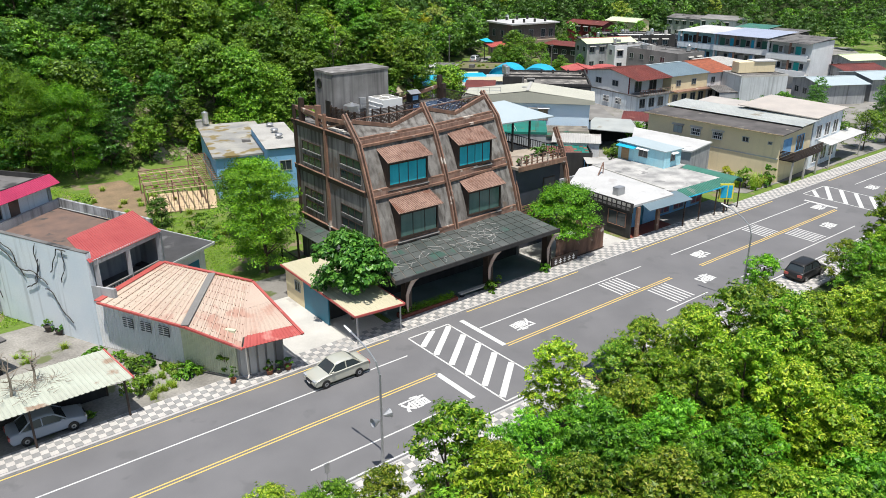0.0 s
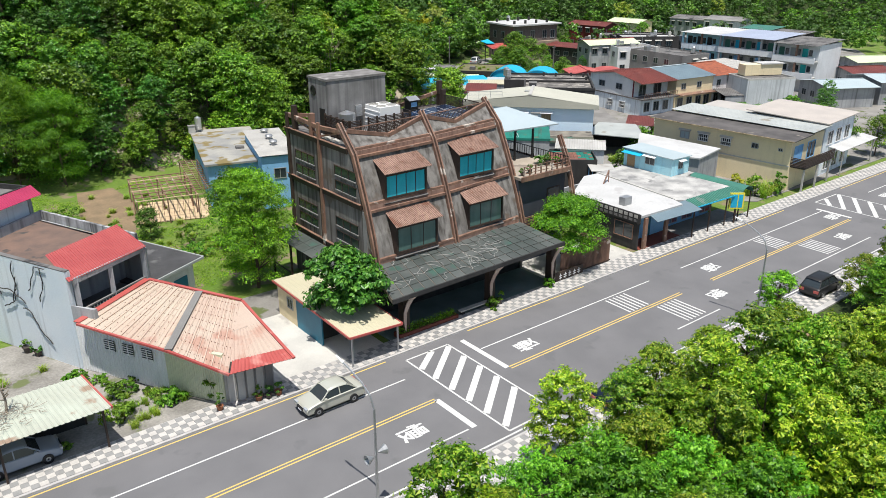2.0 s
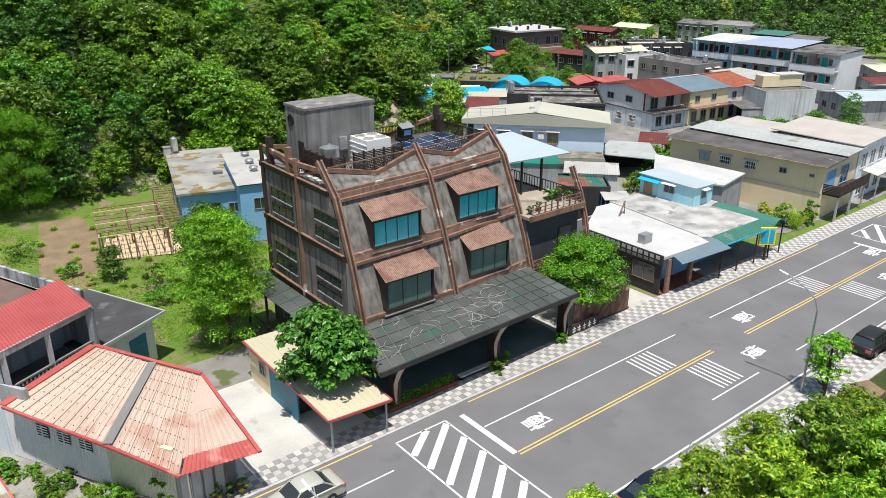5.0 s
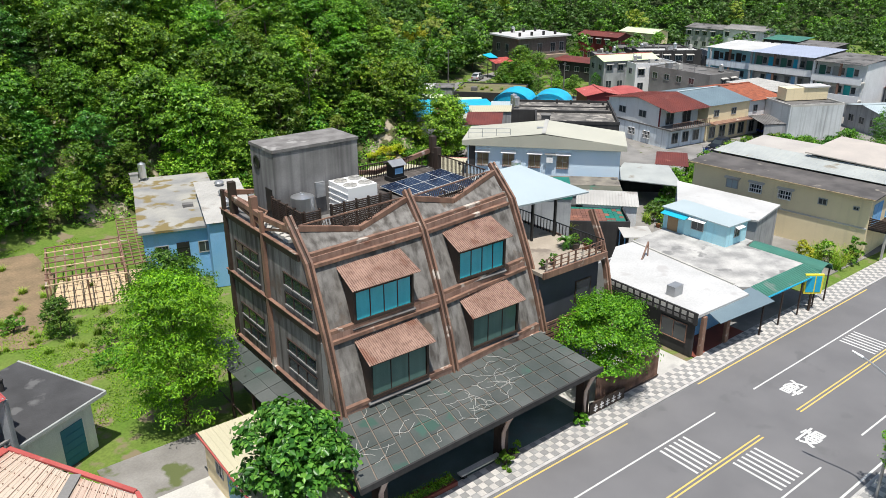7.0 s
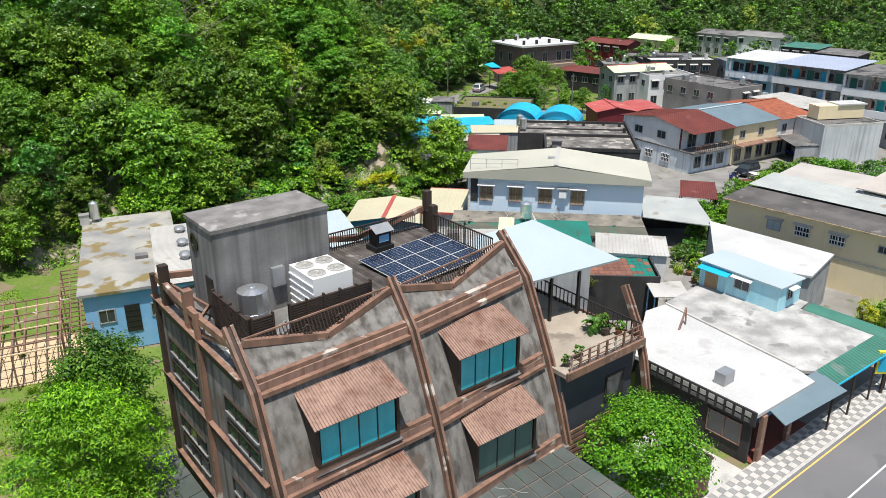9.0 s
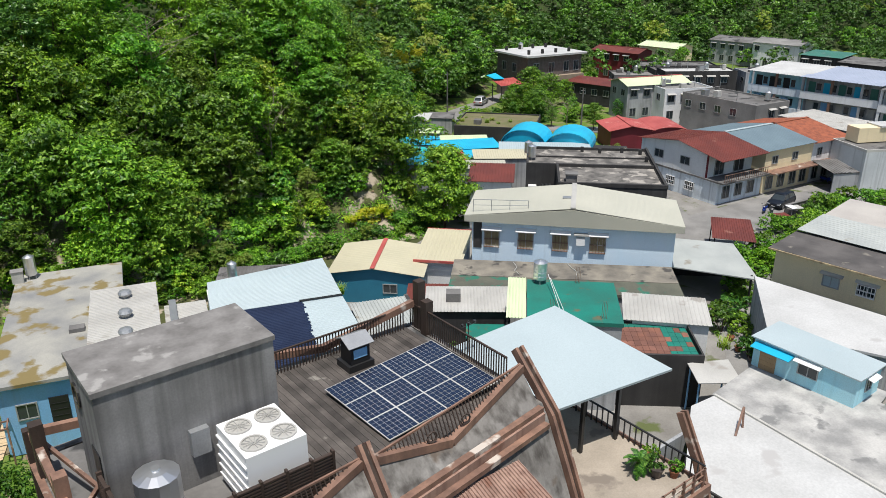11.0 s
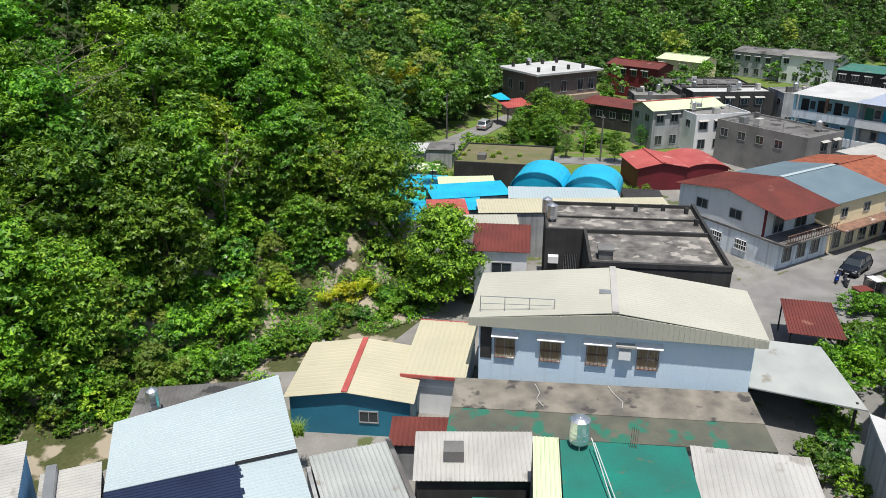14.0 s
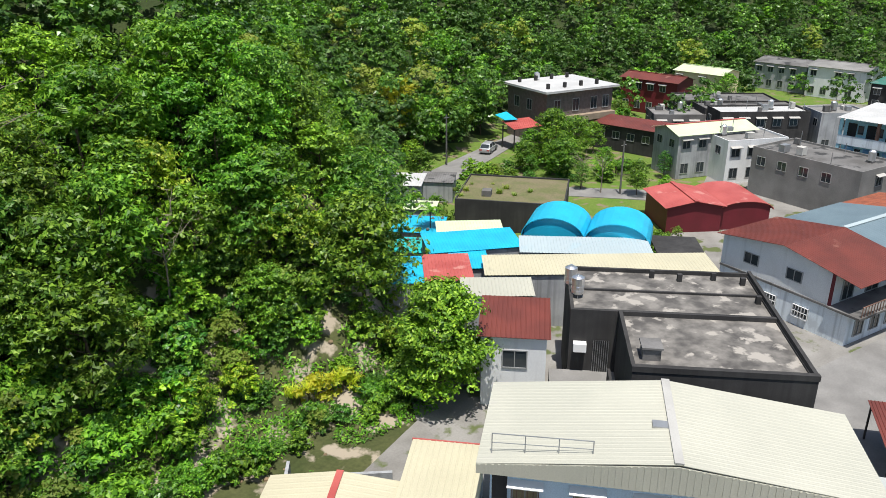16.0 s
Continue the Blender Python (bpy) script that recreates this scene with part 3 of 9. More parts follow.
def tree_kind(seed, height, r, blobs, per, leaf, material, trunk=0.14, bare=0.3, droop=0.0, aspect=0.55, name="tree", squash=1.0, clump=(0.2, 0.38), single=False):
    """A first tree of a kind: trunk and crown meshes to be shared."""
    rng = np.random.default_rng(seed)
    p, n = crown_points(rng, r, height * (1 - bare), blobs, per, squash, clump)
    p[:, 2] += height * bare
    crown = leaf_mesh("crown", p, n, leaf, rng, material, aspect, droop, single)
    tr = trunk_shape(rng, height * 0.8, trunk, limbs=6, spread=r * 0.5).data("trunk", bark)
    return tr, crown


def plant_tree(kind, x, y, z, scale, turn, label, name="tree", category="tree", group=""):
    t = thing(name, x, y, z, turn, label, category, group)
    t.scale = (scale, scale, scale * (0.92 + 0.16 * ((x * 12.9 + y * 7.7) % 1)))
    for nm, me in (("trunk", kind[0]), ("crown", kind[1])):
        o = new(nm, me)
        o.parent = t
    return t


# ---- ground and hill ----
FOOT_U = [-432.0, -61.1, -21.5, -7.8, 2.9, 13.1, 23.2, 34.3, 40.4, 46.5, 50.0, 57.3, 67.3, 73.4, 95.1, 110.1, 139.1, 170.4, 205.2, 240.0, 280.8, 540.0]
FOOT_V = [92.0, 70.6, 64.6, 65.2, 67.0, 62.1, 65.3, 68.6, 63.3, 67.6, 78.8, 89.3, 102.0, 111.2, 118.3, 126.7, 131.0, 126.2, 119.0, 100.1, 82.0, 62.0]


def foot(u):
    return float(np.interp(u, FOOT_U, FOOT_V))


def height(u, v):
    """The ground's height: level village, steep wooded hill behind it, a bank that falls away below the road."""
    d = (v - foot(u)) * 0.9
    z = 0.0
    if d > 0:
        near = 1.0 if u < 40 else max(0.45, 1.0 - (u - 40) / 60)
        z = near * min(d, 16) + 0.55 * max(0, min(d - 16, 90)) + 0.2 * max(0, d - 106)
        z += 1.6 * noise.noise(Vector((u * 0.07, v * 0.07, 0))) * min(1, d / 8)
    if v < -9.0:
        z = -min(5.0, (-9.0 - v) * 0.12) + (0.25 * noise.noise(Vector((u * 0.2, v * 0.2, 3))) if v < -10 else 0)
    return z


def ground():
    us = np.unique(np.r_[np.linspace(-3000, -120, 12), np.arange(-120, 260, 2.5), np.linspace(260, 3000, 12)])
    vs = np.unique(np.r_[np.linspace(-3000, -80, 10), np.arange(-80, -9, 3), [-9, -8.6], np.arange(-6, 54, 6), np.arange(54, 190, 2.5), np.linspace(190, 3000, 12)])
    s = Shape()
    for v in vs:
        for u in us:
            s.v.append((u, v, height(min(max(u, -390), 490), min(v, 700)) - 0.06))
    nu = len(us)
    s.f = [(j * nu + i, j * nu + i + 1, (j + 1) * nu + i + 1, (j + 1) * nu + i) for j in range(len(vs) - 1) for i in range(nu - 1)]
    g = structure("ground", s, grass_ground, "grassy valley floor that rises into a wooded hillside", "ground")
    g.data.materials.append(hill_ground)
    g.data.materials.append(forest_floor)
    for p in g.data.polygons:
        c = p.center
        if c.y > foot(c.x) + 1 or c.y < -9 or 8 < c.x < 66 and c.y > 53:
            p.material_index = 2 if c.y > foot(c.x) + 13 or c.x > 62 and c.y > 0 or c.y < -9 else 1
        p.use_smooth = True


ground()

# road, kerbs, pavements
road = structure("road", Shape().box(-400, -6.1, -0.3, 400, 6.2, 0.0), asphalt, "two-lane grey asphalt road with white and yellow lines", "road")
structure("kerb", Shape().box(-400, 6.2, -0.3, 400, 6.38, 0.12), granite, "grey stone kerb along the road", "kerb")
pave = structure("pavement", Shape().box(-400, 6.38, -0.3, 400, 8.25, 0.10), granite, "checkered light and dark grey paved footway", "pavement")
pave_far = structure("pavement_far", Shape().box(-400, -9.0, -0.3, 400, -6.25, 0.08), granite, "checkered grey paved footway below the trees", "pavement")
structure("kerb_far", Shape().box(-400, -6.25, -0.3, 400, -6.1, 0.11), granite, "grey stone kerb along the trees", "kerb")


def line(u0, u1, v, w, material, name="road_line"):
    structure(name, Shape().box(u0, v - w / 2, 0.0, u1, v + w / 2, 0.005), material, "painted line on the asphalt", "road line")


def stroke(pts, w, material, name="road_marking", label="white painted marking on the asphalt"):
    s = Shape()
    for (u0, v0), (u1, v1) in pts:
        s.beam((u0, v0, 0.002), (u1, v1, 0.002), w, 0.006)
    return structure(name, s, material, label, "road marking")


for u0, u1 in ((-90, -6.2), (0.35, 19.9), (24.3, 49.6), (62, 140)):
    for dv in (-0.13, 0.13):
        line(u0, u1, 0.03 + dv, 0.1, paint_yellow)
for u0, u1 in ((-90, -6.3), (0.5, 19.9), (24.4, 50), (61, 140)):
    line(u0, u1, 3.28, 0.11, paint_white)
for u0, u1 in ((-90, -6.0), (1.5, 14.5), (22, 47), (60, 140)):
    line(u0, u1, 6.02, 0.1, paint_yellow)
for u0, u1 in ((-18, -6.6), (14.2, 19.8), (24.8, 46), (60, 140)):
    line(u0, u1, -3.75, 0.11, paint_white)
line(-90, 140, -5.75, 0.13, paint_white)
line(-90, -24, -3.75, 0.11, paint_white)
stroke([((0.2, 5.15), (0.2, 0.15))], 0.4, paint_white, "stop_line", "thick white stop line across the lane")
stroke([((-6.15, 0.0), (-6.15, -3.8))], 0.4, paint_white, "stop_line", "thick white stop line across the lane")
stroke([((50.3, 4.0), (50.3, 0.2))], 0.4, paint_white, "stop_line", "thick white stop line across the lane")
# hatched boxes
for a, b in ((-4.75, -1.0), (52.5, 57.5)):
    bx = [((a, 5.3), (b, 5.3)), ((a, 5.3), (a, -5.4)), ((b, 5.3), (b, -5.4)), ((a, -5.4), (b, -5.4))]
    stroke(bx, 0.13, paint_white, "hatched_box", "white outlined box with slanting bars on the asphalt")
    bars = [((b - 0.12, 5.0 - k * 1.75), (a + 0.12, 2.1 - k * 1.75)) for k in range(6) if 2.1 - k * 1.75 > -5.3] + [((a + 2.2, 5.2), (a + 0.12, 3.65))]
    for q in bars:
        stroke([q], 0.45, paint_white, "hatched_box_bar", "slanting white bar inside a painted box")
for a in (13.8, 35.9):
    for v0, v1 in ((3.0, 0.35), (-0.35, -3.4)):
        off = 0.0 if v0 > 0 else 2.4
        stroke([((a + off + i * 0.45, v0), (a + off + i * 0.45 - 0.05, v1)) for i in range(6)], 0.16, paint_white, "rumble_strip", "row of thin white bars across the lane")


def road_word(u, v, turn):
    """The painted word for slow, one character, read by the driver of that lane."""
    c = bpy.data.curves.new("lane_writing", "FONT")
    c.body, c.align_x, c.offset = "\u6162", "CENTER", 0.018
    o = new("lane_text", c)
    bpy.context.view_layer.update()
    me = bpy.data.meshes.new_from_object(o.evaluated_get(bpy.context.evaluated_depsgraph_get()))
    bpy.data.objects.remove(o)
    me.materials.clear()
    me.materials.append(paint_white)
    w = new("lane_writing", me)
    w.matrix_world = pose(u + (2.2 if turn else -2.2), v, 0.006, 0, 0, 90 if turn else -90) @ Matrix.Diagonal((1.42, 2.0, 1, 1))
    tagged(w, "white character for slow painted on the lane", "road marking", "", "structure")


for u, v, r in ((2.0, 1.65, True), (-8.0, -1.9, False), (25.2, 1.65, True), (23.6, -1.9, False), (47.6, 1.65, True), (45.5, -1.9, False), (60.0, 1.4, True)):
    road_word(u, v, r)

# concrete yards and lanes
YARDS = (("driveway", (-13.4, 8.25, -4.6, 17.5), concrete_pale, "bright concrete driveway between two houses"),
         ("driveway", (-13.2, 17.5, -6.0, 22.0), yard_floor, "worn concrete end of the driveway beside the lawn"),
         ("yard", (-40, 8.25, -17.0, 13.0), cracked_yard, "cracked concrete yard below a shed"),
         ("yard", (-40, 13.0, -19.5, 25.0), cracked_yard, "cracked concrete yard with weeds beside a stained wall"),
         ("lane", (14, 24, 24, 32), concrete, "grey concrete back lane"),
         ("forecourt", (13, 8.25, 24, 14), concrete_pale, "pale concrete forecourt"))
for nm, (a, b, c, d), m, lb in YARDS:
    structure(nm, Shape().box(a, b, -0.3, c, d, 0.012), m, lb, "paved yard")
s = Shape().prism([(40.3, 20.6), (53.9, 26.7), (65.6, 33.1), (95.3, 35.8), (153.9, 45.4), (154.7, 50.1), (95.5, 41.9), (79.8, 46.3), (69.0, 47.4), (56.6, 37.5), (46.3, 28.2), (36.6, 21.3)], -0.3, 0.02)
structure("village_lane", s, concrete, "grey concrete lane between the village houses", "lane")
s = Shape().prism([(52.5, 32.1), (69.0, 47.4), (77.3, 59.4), (80.5, 69.7), (73.2, 73.2), (64.0, 57.7), (51.7, 37.9)], -0.3, 0.016)
structure("village_lane", s, concrete, "grey concrete lane beside a dark flat-roofed house", "lane")
s = Shape().prism([(69.1, 99.0), (86.5, 107.1), (108.3, 117.6), (122.1, 111.6), (123.2, 116.4), (109.1, 121.2), (87.2, 112.8), (67.6, 105.1)], -0.3, 0.03)
structure("hill_road", s, concrete, "narrow concrete road at the foot of the hill", "road")


VILLAGE = [(9, 27), (20.1, 23.8), (37.9, 20.4), (47.5, 9.6), (64.3, 9.3), (112.8, 9.2), (196.1, 67.7), (177.5, 97.3), (145.6, 112.5), (115.3, 106.0), (109.4, 83.7), (99.2, 78.4), (84.4, 71.9), (77.1, 63.4), (69.1, 63.9), (62.0, 79.4), (59.7, 91.8), (48.1, 76.0), (44.8, 67.4), (41.4, 60.9), (32.4, 57.3), (26.4, 61.4), (12, 56), (9, 40)]
structure("village_floor", Shape().prism(VILLAGE, -0.3, 0.006), yard_floor, "old concrete and packed earth between the village houses", "yard")
structure("hill_lane", Shape().prism([(86.0, 95.9), (96.8, 84.9), (94.6, 80.7), (84.1, 92.7)], -0.3, 0.02), concrete, "narrow concrete lane between grass verges", "lane")


# ---- main building ----
PROFILE = [(11.95, 4.4), (12.6, 6.6), (13.4, 8.8), (14.25, 10.8), (15.05, 12.6), (15.35, 13.05)]
SKEW = 0.05


def front_y(z, x=5.0):
    """How far back the leaning front lies at a height; the far end leans a little more."""
    return float(np.interp(z, [p[1] for p in PROFILE] + [14.9], [p[0] for p in PROFILE] + [16.6])) + SKEW * (x - 5.0) * (z - 4.4) / 8.4 + 0.09 * max(0.0, x - 5.2)


def main_building():
    b = thing("guesthouse", 0, 0, 0, 0, "four-storey grey concrete guesthouse with rust-brown steel ribs", "building")
    x0, x1, xm = -2.6, 13.1, 5.2
    zs = [p[1] for p in PROFILE]
    for a, c in ((x0, xm), (xm, x1)):
        s = Shape()
        a, c = a + 0.003, c - 0.003
        vs = [(x, front_y(z, x) + o, z) for o in (0, 0.3) for x in (a, c) for z in zs]
        n = len(zs)
        fs = [(i, n + i, n + i + 1, i + 1) for i in range(n - 1)] + [(2 * n + i + 1, 3 * n + i + 1, 3 * n + i, 2 * n + i) for i in range(n - 1)]
        fs += [(0, 2 * n, 3 * n, n), (n - 1, 2 * n - 1, 4 * n - 1, 3 * n - 1)]
        s.add(vs, fs)
        part("front_wall", s, concrete_wall, b)
    for x in (x0, x1):
        s = Shape()
        s.wall_prism([(12.3, 0.0), (25.0, 0.0), (25.0, 13.0)] + [(front_y(z, x) + 0.31, z - 0.05) for z in reversed(zs)] + [(12.3, 4.3)], x - 0.15, x + 0.15)
        part("side_wall", s, concrete_wall, b)
    part("back_wall", Shape().box(x0 + 0.16, 24.8, 0, x1 - 0.16, 25.1, 13.0), concrete_wall, b)
    # ground-floor wall below the canopy, in the near-black wall colour
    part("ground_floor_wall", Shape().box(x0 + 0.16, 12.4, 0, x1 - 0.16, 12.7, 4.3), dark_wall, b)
    part("roof_deck", Shape().prism([(x0 + 0.16, front_y(12.95, x0) + 0.2), (xm, front_y(12.95, xm) + 0.2), (x1 - 0.16, front_y(12.95, x1) + 0.2), (x1 - 0.16, 24.79), (x0 + 0.16, 24.79)], 12.7, 12.95), concrete_dark, b)
    # steel ribs that follow the lean and rise above the roof
    for x, yt, zt in ((x0, 16.6, 14.65), (xm, 16.65, 14.65), (x1 + 0.25, 18.2, 14.55)):
        pts = [(x, front_y(z, x) - 0.1, z) for z in (4.2, 6.6, 8.8, 10.8, 12.6)] + [(x, yt, zt)]
        for dx in (-0.15, 0.15):
            part("rib", Shape().rail([(px + dx, py - 0.02, pz) for px, py, pz in pts], 0.13, 0.34), rust_steel, b)
        part("rib_web", Shape().rail([(px, py + 0.05, pz) for px, py, pz in pts[:-1] + [(x, yt - 0.05, zt - 0.06)]], 0.17, 0.2), dark_brown, b)
    # level beams across the front
    for z in (4.6, 8.75, 12.7):
        for a, c in ((x0 + 0.23, xm - 0.23), (xm + 0.23, x1 - 0.23)):
            for dz in (-0.27, 0.27):
                part("beam", Shape().rail([(a, front_y(z + dz, a) - 0.1, z + dz), (c, front_y(z + dz, c) - 0.1, z + dz)], 0.26, 0.2), rust_steel, b)
            part("beam_web", Shape().rail([(a, front_y(z, a) - 0.03, z), (c, front_y(z, c) - 0.03, z)], 0.2, 0.34), rust_roof, b)
    # parapet with a kinked beam between the ribs and a balustrade above it
    for a, c, kink in ((x0 + 0.23, xm - 0.23, 0.5), (xm + 0.23, x1 - 0.23, 0.42)):
        n = 12

        def rail_at(t):
            x = a + (c - a) * t
            dip = 1 - (kink - t) / kink if t < kink else 1 - (t - kink) / (1 - kink)
            return x, 16.15 - 0.4 * dip + 0.2 * t + 0.05 * (x - 5) + 0.09 * max(0.0, x - 5.2), 14.2 - 0.8 * dip
        top = [rail_at(t) for t in sorted([i / n for i in range(n + 1)] + [kink])]
        n = len(top) - 1
        vs = []
        for p in top:
            yb = front_y(13.05, p[0])
            vs += [(p[0], yb, 13.05), (p[0], p[1] - 0.02, p[2] - 0.1), (p[0], p[1] + 0.16, p[2] - 0.12), (p[0], yb + 0.3, 12.96)]
        fs = [(4 * i + k, 4 * i + 4 + k, 4 * i + 4 + (k + 1) % 4, 4 * i + (k + 1) % 4) for i in range(n) for k in range(4)] + [(0, 1, 2, 3), (4 * n + 3, 4 * n + 2, 4 * n + 1, 4 * n)]
        part("parapet", Shape().add(vs, fs), concrete_wall, b)
        for p, q in ((rail_at(0), rail_at(kink)), (rail_at(kink), rail_at(1))):
            part("kinked_beam", Shape().beam(p, q, 0.26, 0.3), rust_steel, b)
        e0, e1 = Vector(rail_at(0)) + Vector((0, 0.06, 0.12)), Vector(rail_at(1)) + Vector((0, 0.06, 0.12))
        hr = part("balustrade", Shape().beam(e0, e1, 0.07, 0.07), rust_steel, b)
        for i in range(1, 44):
            x, y, z = rail_at(i / 44)
            h = e0.lerp(e1, i / 44)
            part("baluster", Shape().beam((x, y, z), h, 0.035, 0.035), dark_brown, hr)
        for t in (kink - 0.12, kink + 0.1):
            x, y, z = rail_at(t)
            ring = [(x + 0.2 * math.cos(w * 0.5236), y - 0.05, z + 0.38 + 0.2 * math.sin(w * 0.5236)) for w in range(13)]
            part("ring_ornament", Shape().tube(ring, 0.035, 5), dark_brown, b)
    # box windows with ribbed hoods
    for xa, xb in ((-0.68, 2.95), (7.0, 10.5)):
        xc = (xa + xb) / 2
        up = 0.0 if xc < 5 else 0.15
        for zb, zt, glass, yf in ((9.25 + up, 10.9 + up, glass_cyan, 13.1 if xc < 5 else 13.65), (5.2 + up, 7.05 + up, glass_green, 11.72 if xc < 5 else 12.3)):
            win = part("window", Shape().box(xa - 0.18, yf, zb - 0.18, xb + 0.18, front_y(zb, xc) + 0.2, zb - 0.02), dark_brown, b, "box window with dark brown frame")
            fr = Shape()
            ytop = front_y(zt + 0.95, xc) + 0.05
            for x in (xa - 0.18, xb + 0.04):
                fr.wall_prism([(yf, zb - 0.02), (front_y(zb, xc) + 0.25, zb - 0.02), (ytop, zt + 0.8), (yf, zt + 0.3)], x, x + 0.14)
            fr.box(xa - 0.04, yf, zt, xb + 0.04, yf + 0.14, zt + 0.25)
            part("frame", fr, dark_brown, win)
            n = 4 if zb > 8 else 3
            for i in range(n):
                u0, u1 = xa + (xb - xa) * i / n, xa + (xb - xa) * (i + 1) / n
                part("pane", Shape().box(u0 + 0.03, yf + 0.06, zb, u1 - 0.03, yf + 0.08, zt), glass, win)
                if i:
                    part("mullion", Shape().box(u0 - 0.025, yf + 0.03, zb, u0 + 0.025, yf + 0.1, zt), dark_brown, win)
            hood = Shape()
            hood.sheet([(xa - 0.42, yf - 0.38, zt + 0.32), (xb + 0.42, yf - 0.38, zt + 0.32), (xb + 0.3, ytop, zt + 1.12), (xa - 0.3, ytop, zt + 1.12)], 0.14, 0.05, 0.04)
            part("hood", hood, rust_roof, win, "ribbed rust-brown metal hood")
            sl = Shape().slab([(xa - 0.3, yf - 0.05, zb - 0.45), (xb + 0.3, yf - 0.05, zb - 0.45), (xb + 0.3, front_y(zb, xc) + 0.1, zb - 0.19), (xa - 0.3, front_y(zb, xc) + 0.1, zb - 0.19)], 0.12)
            part("sill", sl, concrete_dark, win)
    # brown frame and strip windows on the side
    for y in (19.35, 24.6):
        part("side_post", Shape().box(x0 - 0.36, y - 0.15, 3.9, x0 - 0.16, y + 0.15, 14.3), rust_steel if y < 20 else dark_brown, b)
    part("side_post", Shape().box(x0 - 0.3, 19.6, 3.9, x0 - 0.16, 19.75, 13.0), dark_brown, b)
    for z in (4.25, 8.75, 12.8):
        part("side_beam", Shape().box(x0 - 0.3, front_y(z, x0) + 0.35, z - 0.2, x0 - 0.157, 25.1, z + 0.2), dark_brown, b)
        part("side_flange", Shape().box(x0 - 0.38, front_y(z, x0) + 0.35, z + 0.2, x0 - 0.157, 25.1, z + 0.25), rust_steel, b)
    part("pale_band", Shape().box(x0 - 0.21, 12.9, 4.5, x0 - 0.156, 13.4, 8.5), concrete, b)
    for y0, y1 in ((20.5, 23.6), (14.2, 17.4)):
        for z in (5.2, 6.35, 9.4, 10.6):
            y2 = y1 if not (z > 9 and y0 < 18) else y1 - 0.2
            win = part("window", Shape().box(x0 - 0.26, y0 - 0.06, z - 0.08, x0 - 0.157, y2 + 0.06, z), concrete, b)
            n = 3
            for i in range(n):
                a, c = y0 + (y2 - y0) * i / n, y0 + (y2 - y0) * (i + 1) / n
                part("pane", Shape().box(x0 - 0.2, a + 0.03, z, x0 - 0.157, c - 0.03, z + 0.7), glass_dark, win)
                part("mullion", Shape().box(x0 - 0.24, c - 0.03, z, x0 - 0.157, c + 0.03, z + 0.7), dark_brown, win)
            part("frame", Shape().box(x0 - 0.24, y0 - 0.06, z + 0.7, x0 - 0.157, y2 + 0.06, z + 0.77), dark_brown, win)
    # brown zigzag rails round the left and back of the roof
    zig = [(x0 - 0.1, 16.2, 14.1), (x0 - 0.1, 19.35, 13.9), (x0 - 0.1, 24.6, 14.1), (1.5, 25.0, 13.3), (5.0, 25.0, 13.9), (8.5, 24.9, 13.3), (13.0, 24.6, 14.2)]
    for p, q in zip(zig, zig[1:]):
        part("roof_beam", Shape().beam(p, q, 0.24, 0.3), rust_steel, b)
    for p, q in (((x0 - 0.1, 19.35, 13.9), (x0 + 1.0, 21.2, 13.5)), ((x0 + 1.0, 21.2, 13.5), (x0 - 0.1, 24.6, 14.1)), ((x0 - 0.1, 19.35, 13.3), (x0 - 0.1, 24.6, 14.0)), ((x0 - 0.1, 16.2, 14.0), (x0 - 0.1, 19.35, 13.2))):
        part("roof_brace", Shape().beam(p, q, 0.12, 0.14), rust_steel, b)
    for x, y, z, m in ((x0 - 0.05, 20.7, 14.8, rust_steel), (x0 - 0.05, 23.6, 15.0, dark_brown), (13.2, 24.4, 15.3, dark_brown), (13.1, 23.7, 14.6, dark_brown)):
        part("roof_post", Shape().box(x - 0.2, y - 0.2, 12.9, x + 0.2, y + 0.2, z), m, b)
    bal = part("balustrade", Shape().box(3.9, 24.58, 14.0, 12.5, 24.66, 14.06), dark_brown, b)
    for i in range(60):
        x = 3.9 + i * 0.145
        part("baluster", Shape().box(x - 0.02, 24.6, 12.95, x + 0.02, 24.64, 14.0), dark_brown, bal)
    bal = part("balustrade", Shape().box(x1 - 0.12, 18.4, 14.1, x1 - 0.04, 24.9, 14.16), dark_brown, b)
    for i in range(44):
        y = 18.4 + i * 0.15
        part("baluster", Shape().box(x1 - 0.1, y - 0.02, 12.95, x1 - 0.06, y + 0.02, 14.1), dark_brown, bal)
    # lift tower
    tx0, tx1, ty0, ty1 = -1.5, 4.1, 20.05, 23.0
    tower = part("tower", Shape().box(tx0, ty0, 12.951, tx1, ty1, 17.25), surf("tower_concrete", (0.3, 0.295, 0.29), (0.2, 0.195, 0.19), 0.5, 0.9, streak=0.7, dark=(0.08, 0.077, 0.075)), b)
    part("tower_roof", Shape().box(tx0 - 0.06, ty0 - 0.06, 17.25, tx1 + 0.06, ty1 + 0.06, 17.42), tower_top, tower)
    part("tower_door", Shape().box(tx0 - 0.04, 20.5, 12.96, tx0 - 0.002, 21.3, 15.0), black_paint, tower)
    s = Shape().lathe([(0.42, 0), (0.42, 0.06), (0.3, 0.06), (0.3, 0.02)], 20)
    s.v = [(tx0 - z, 22.2 + x, 16.3 + y) for x, y, z in s.v]
    part("round_window", s, black_paint, tower)
    part("junction_box", Shape().box(1.0, ty0 - 0.25, 14.2, 1.6, ty0 - 0.002, 15.1), galv, tower)
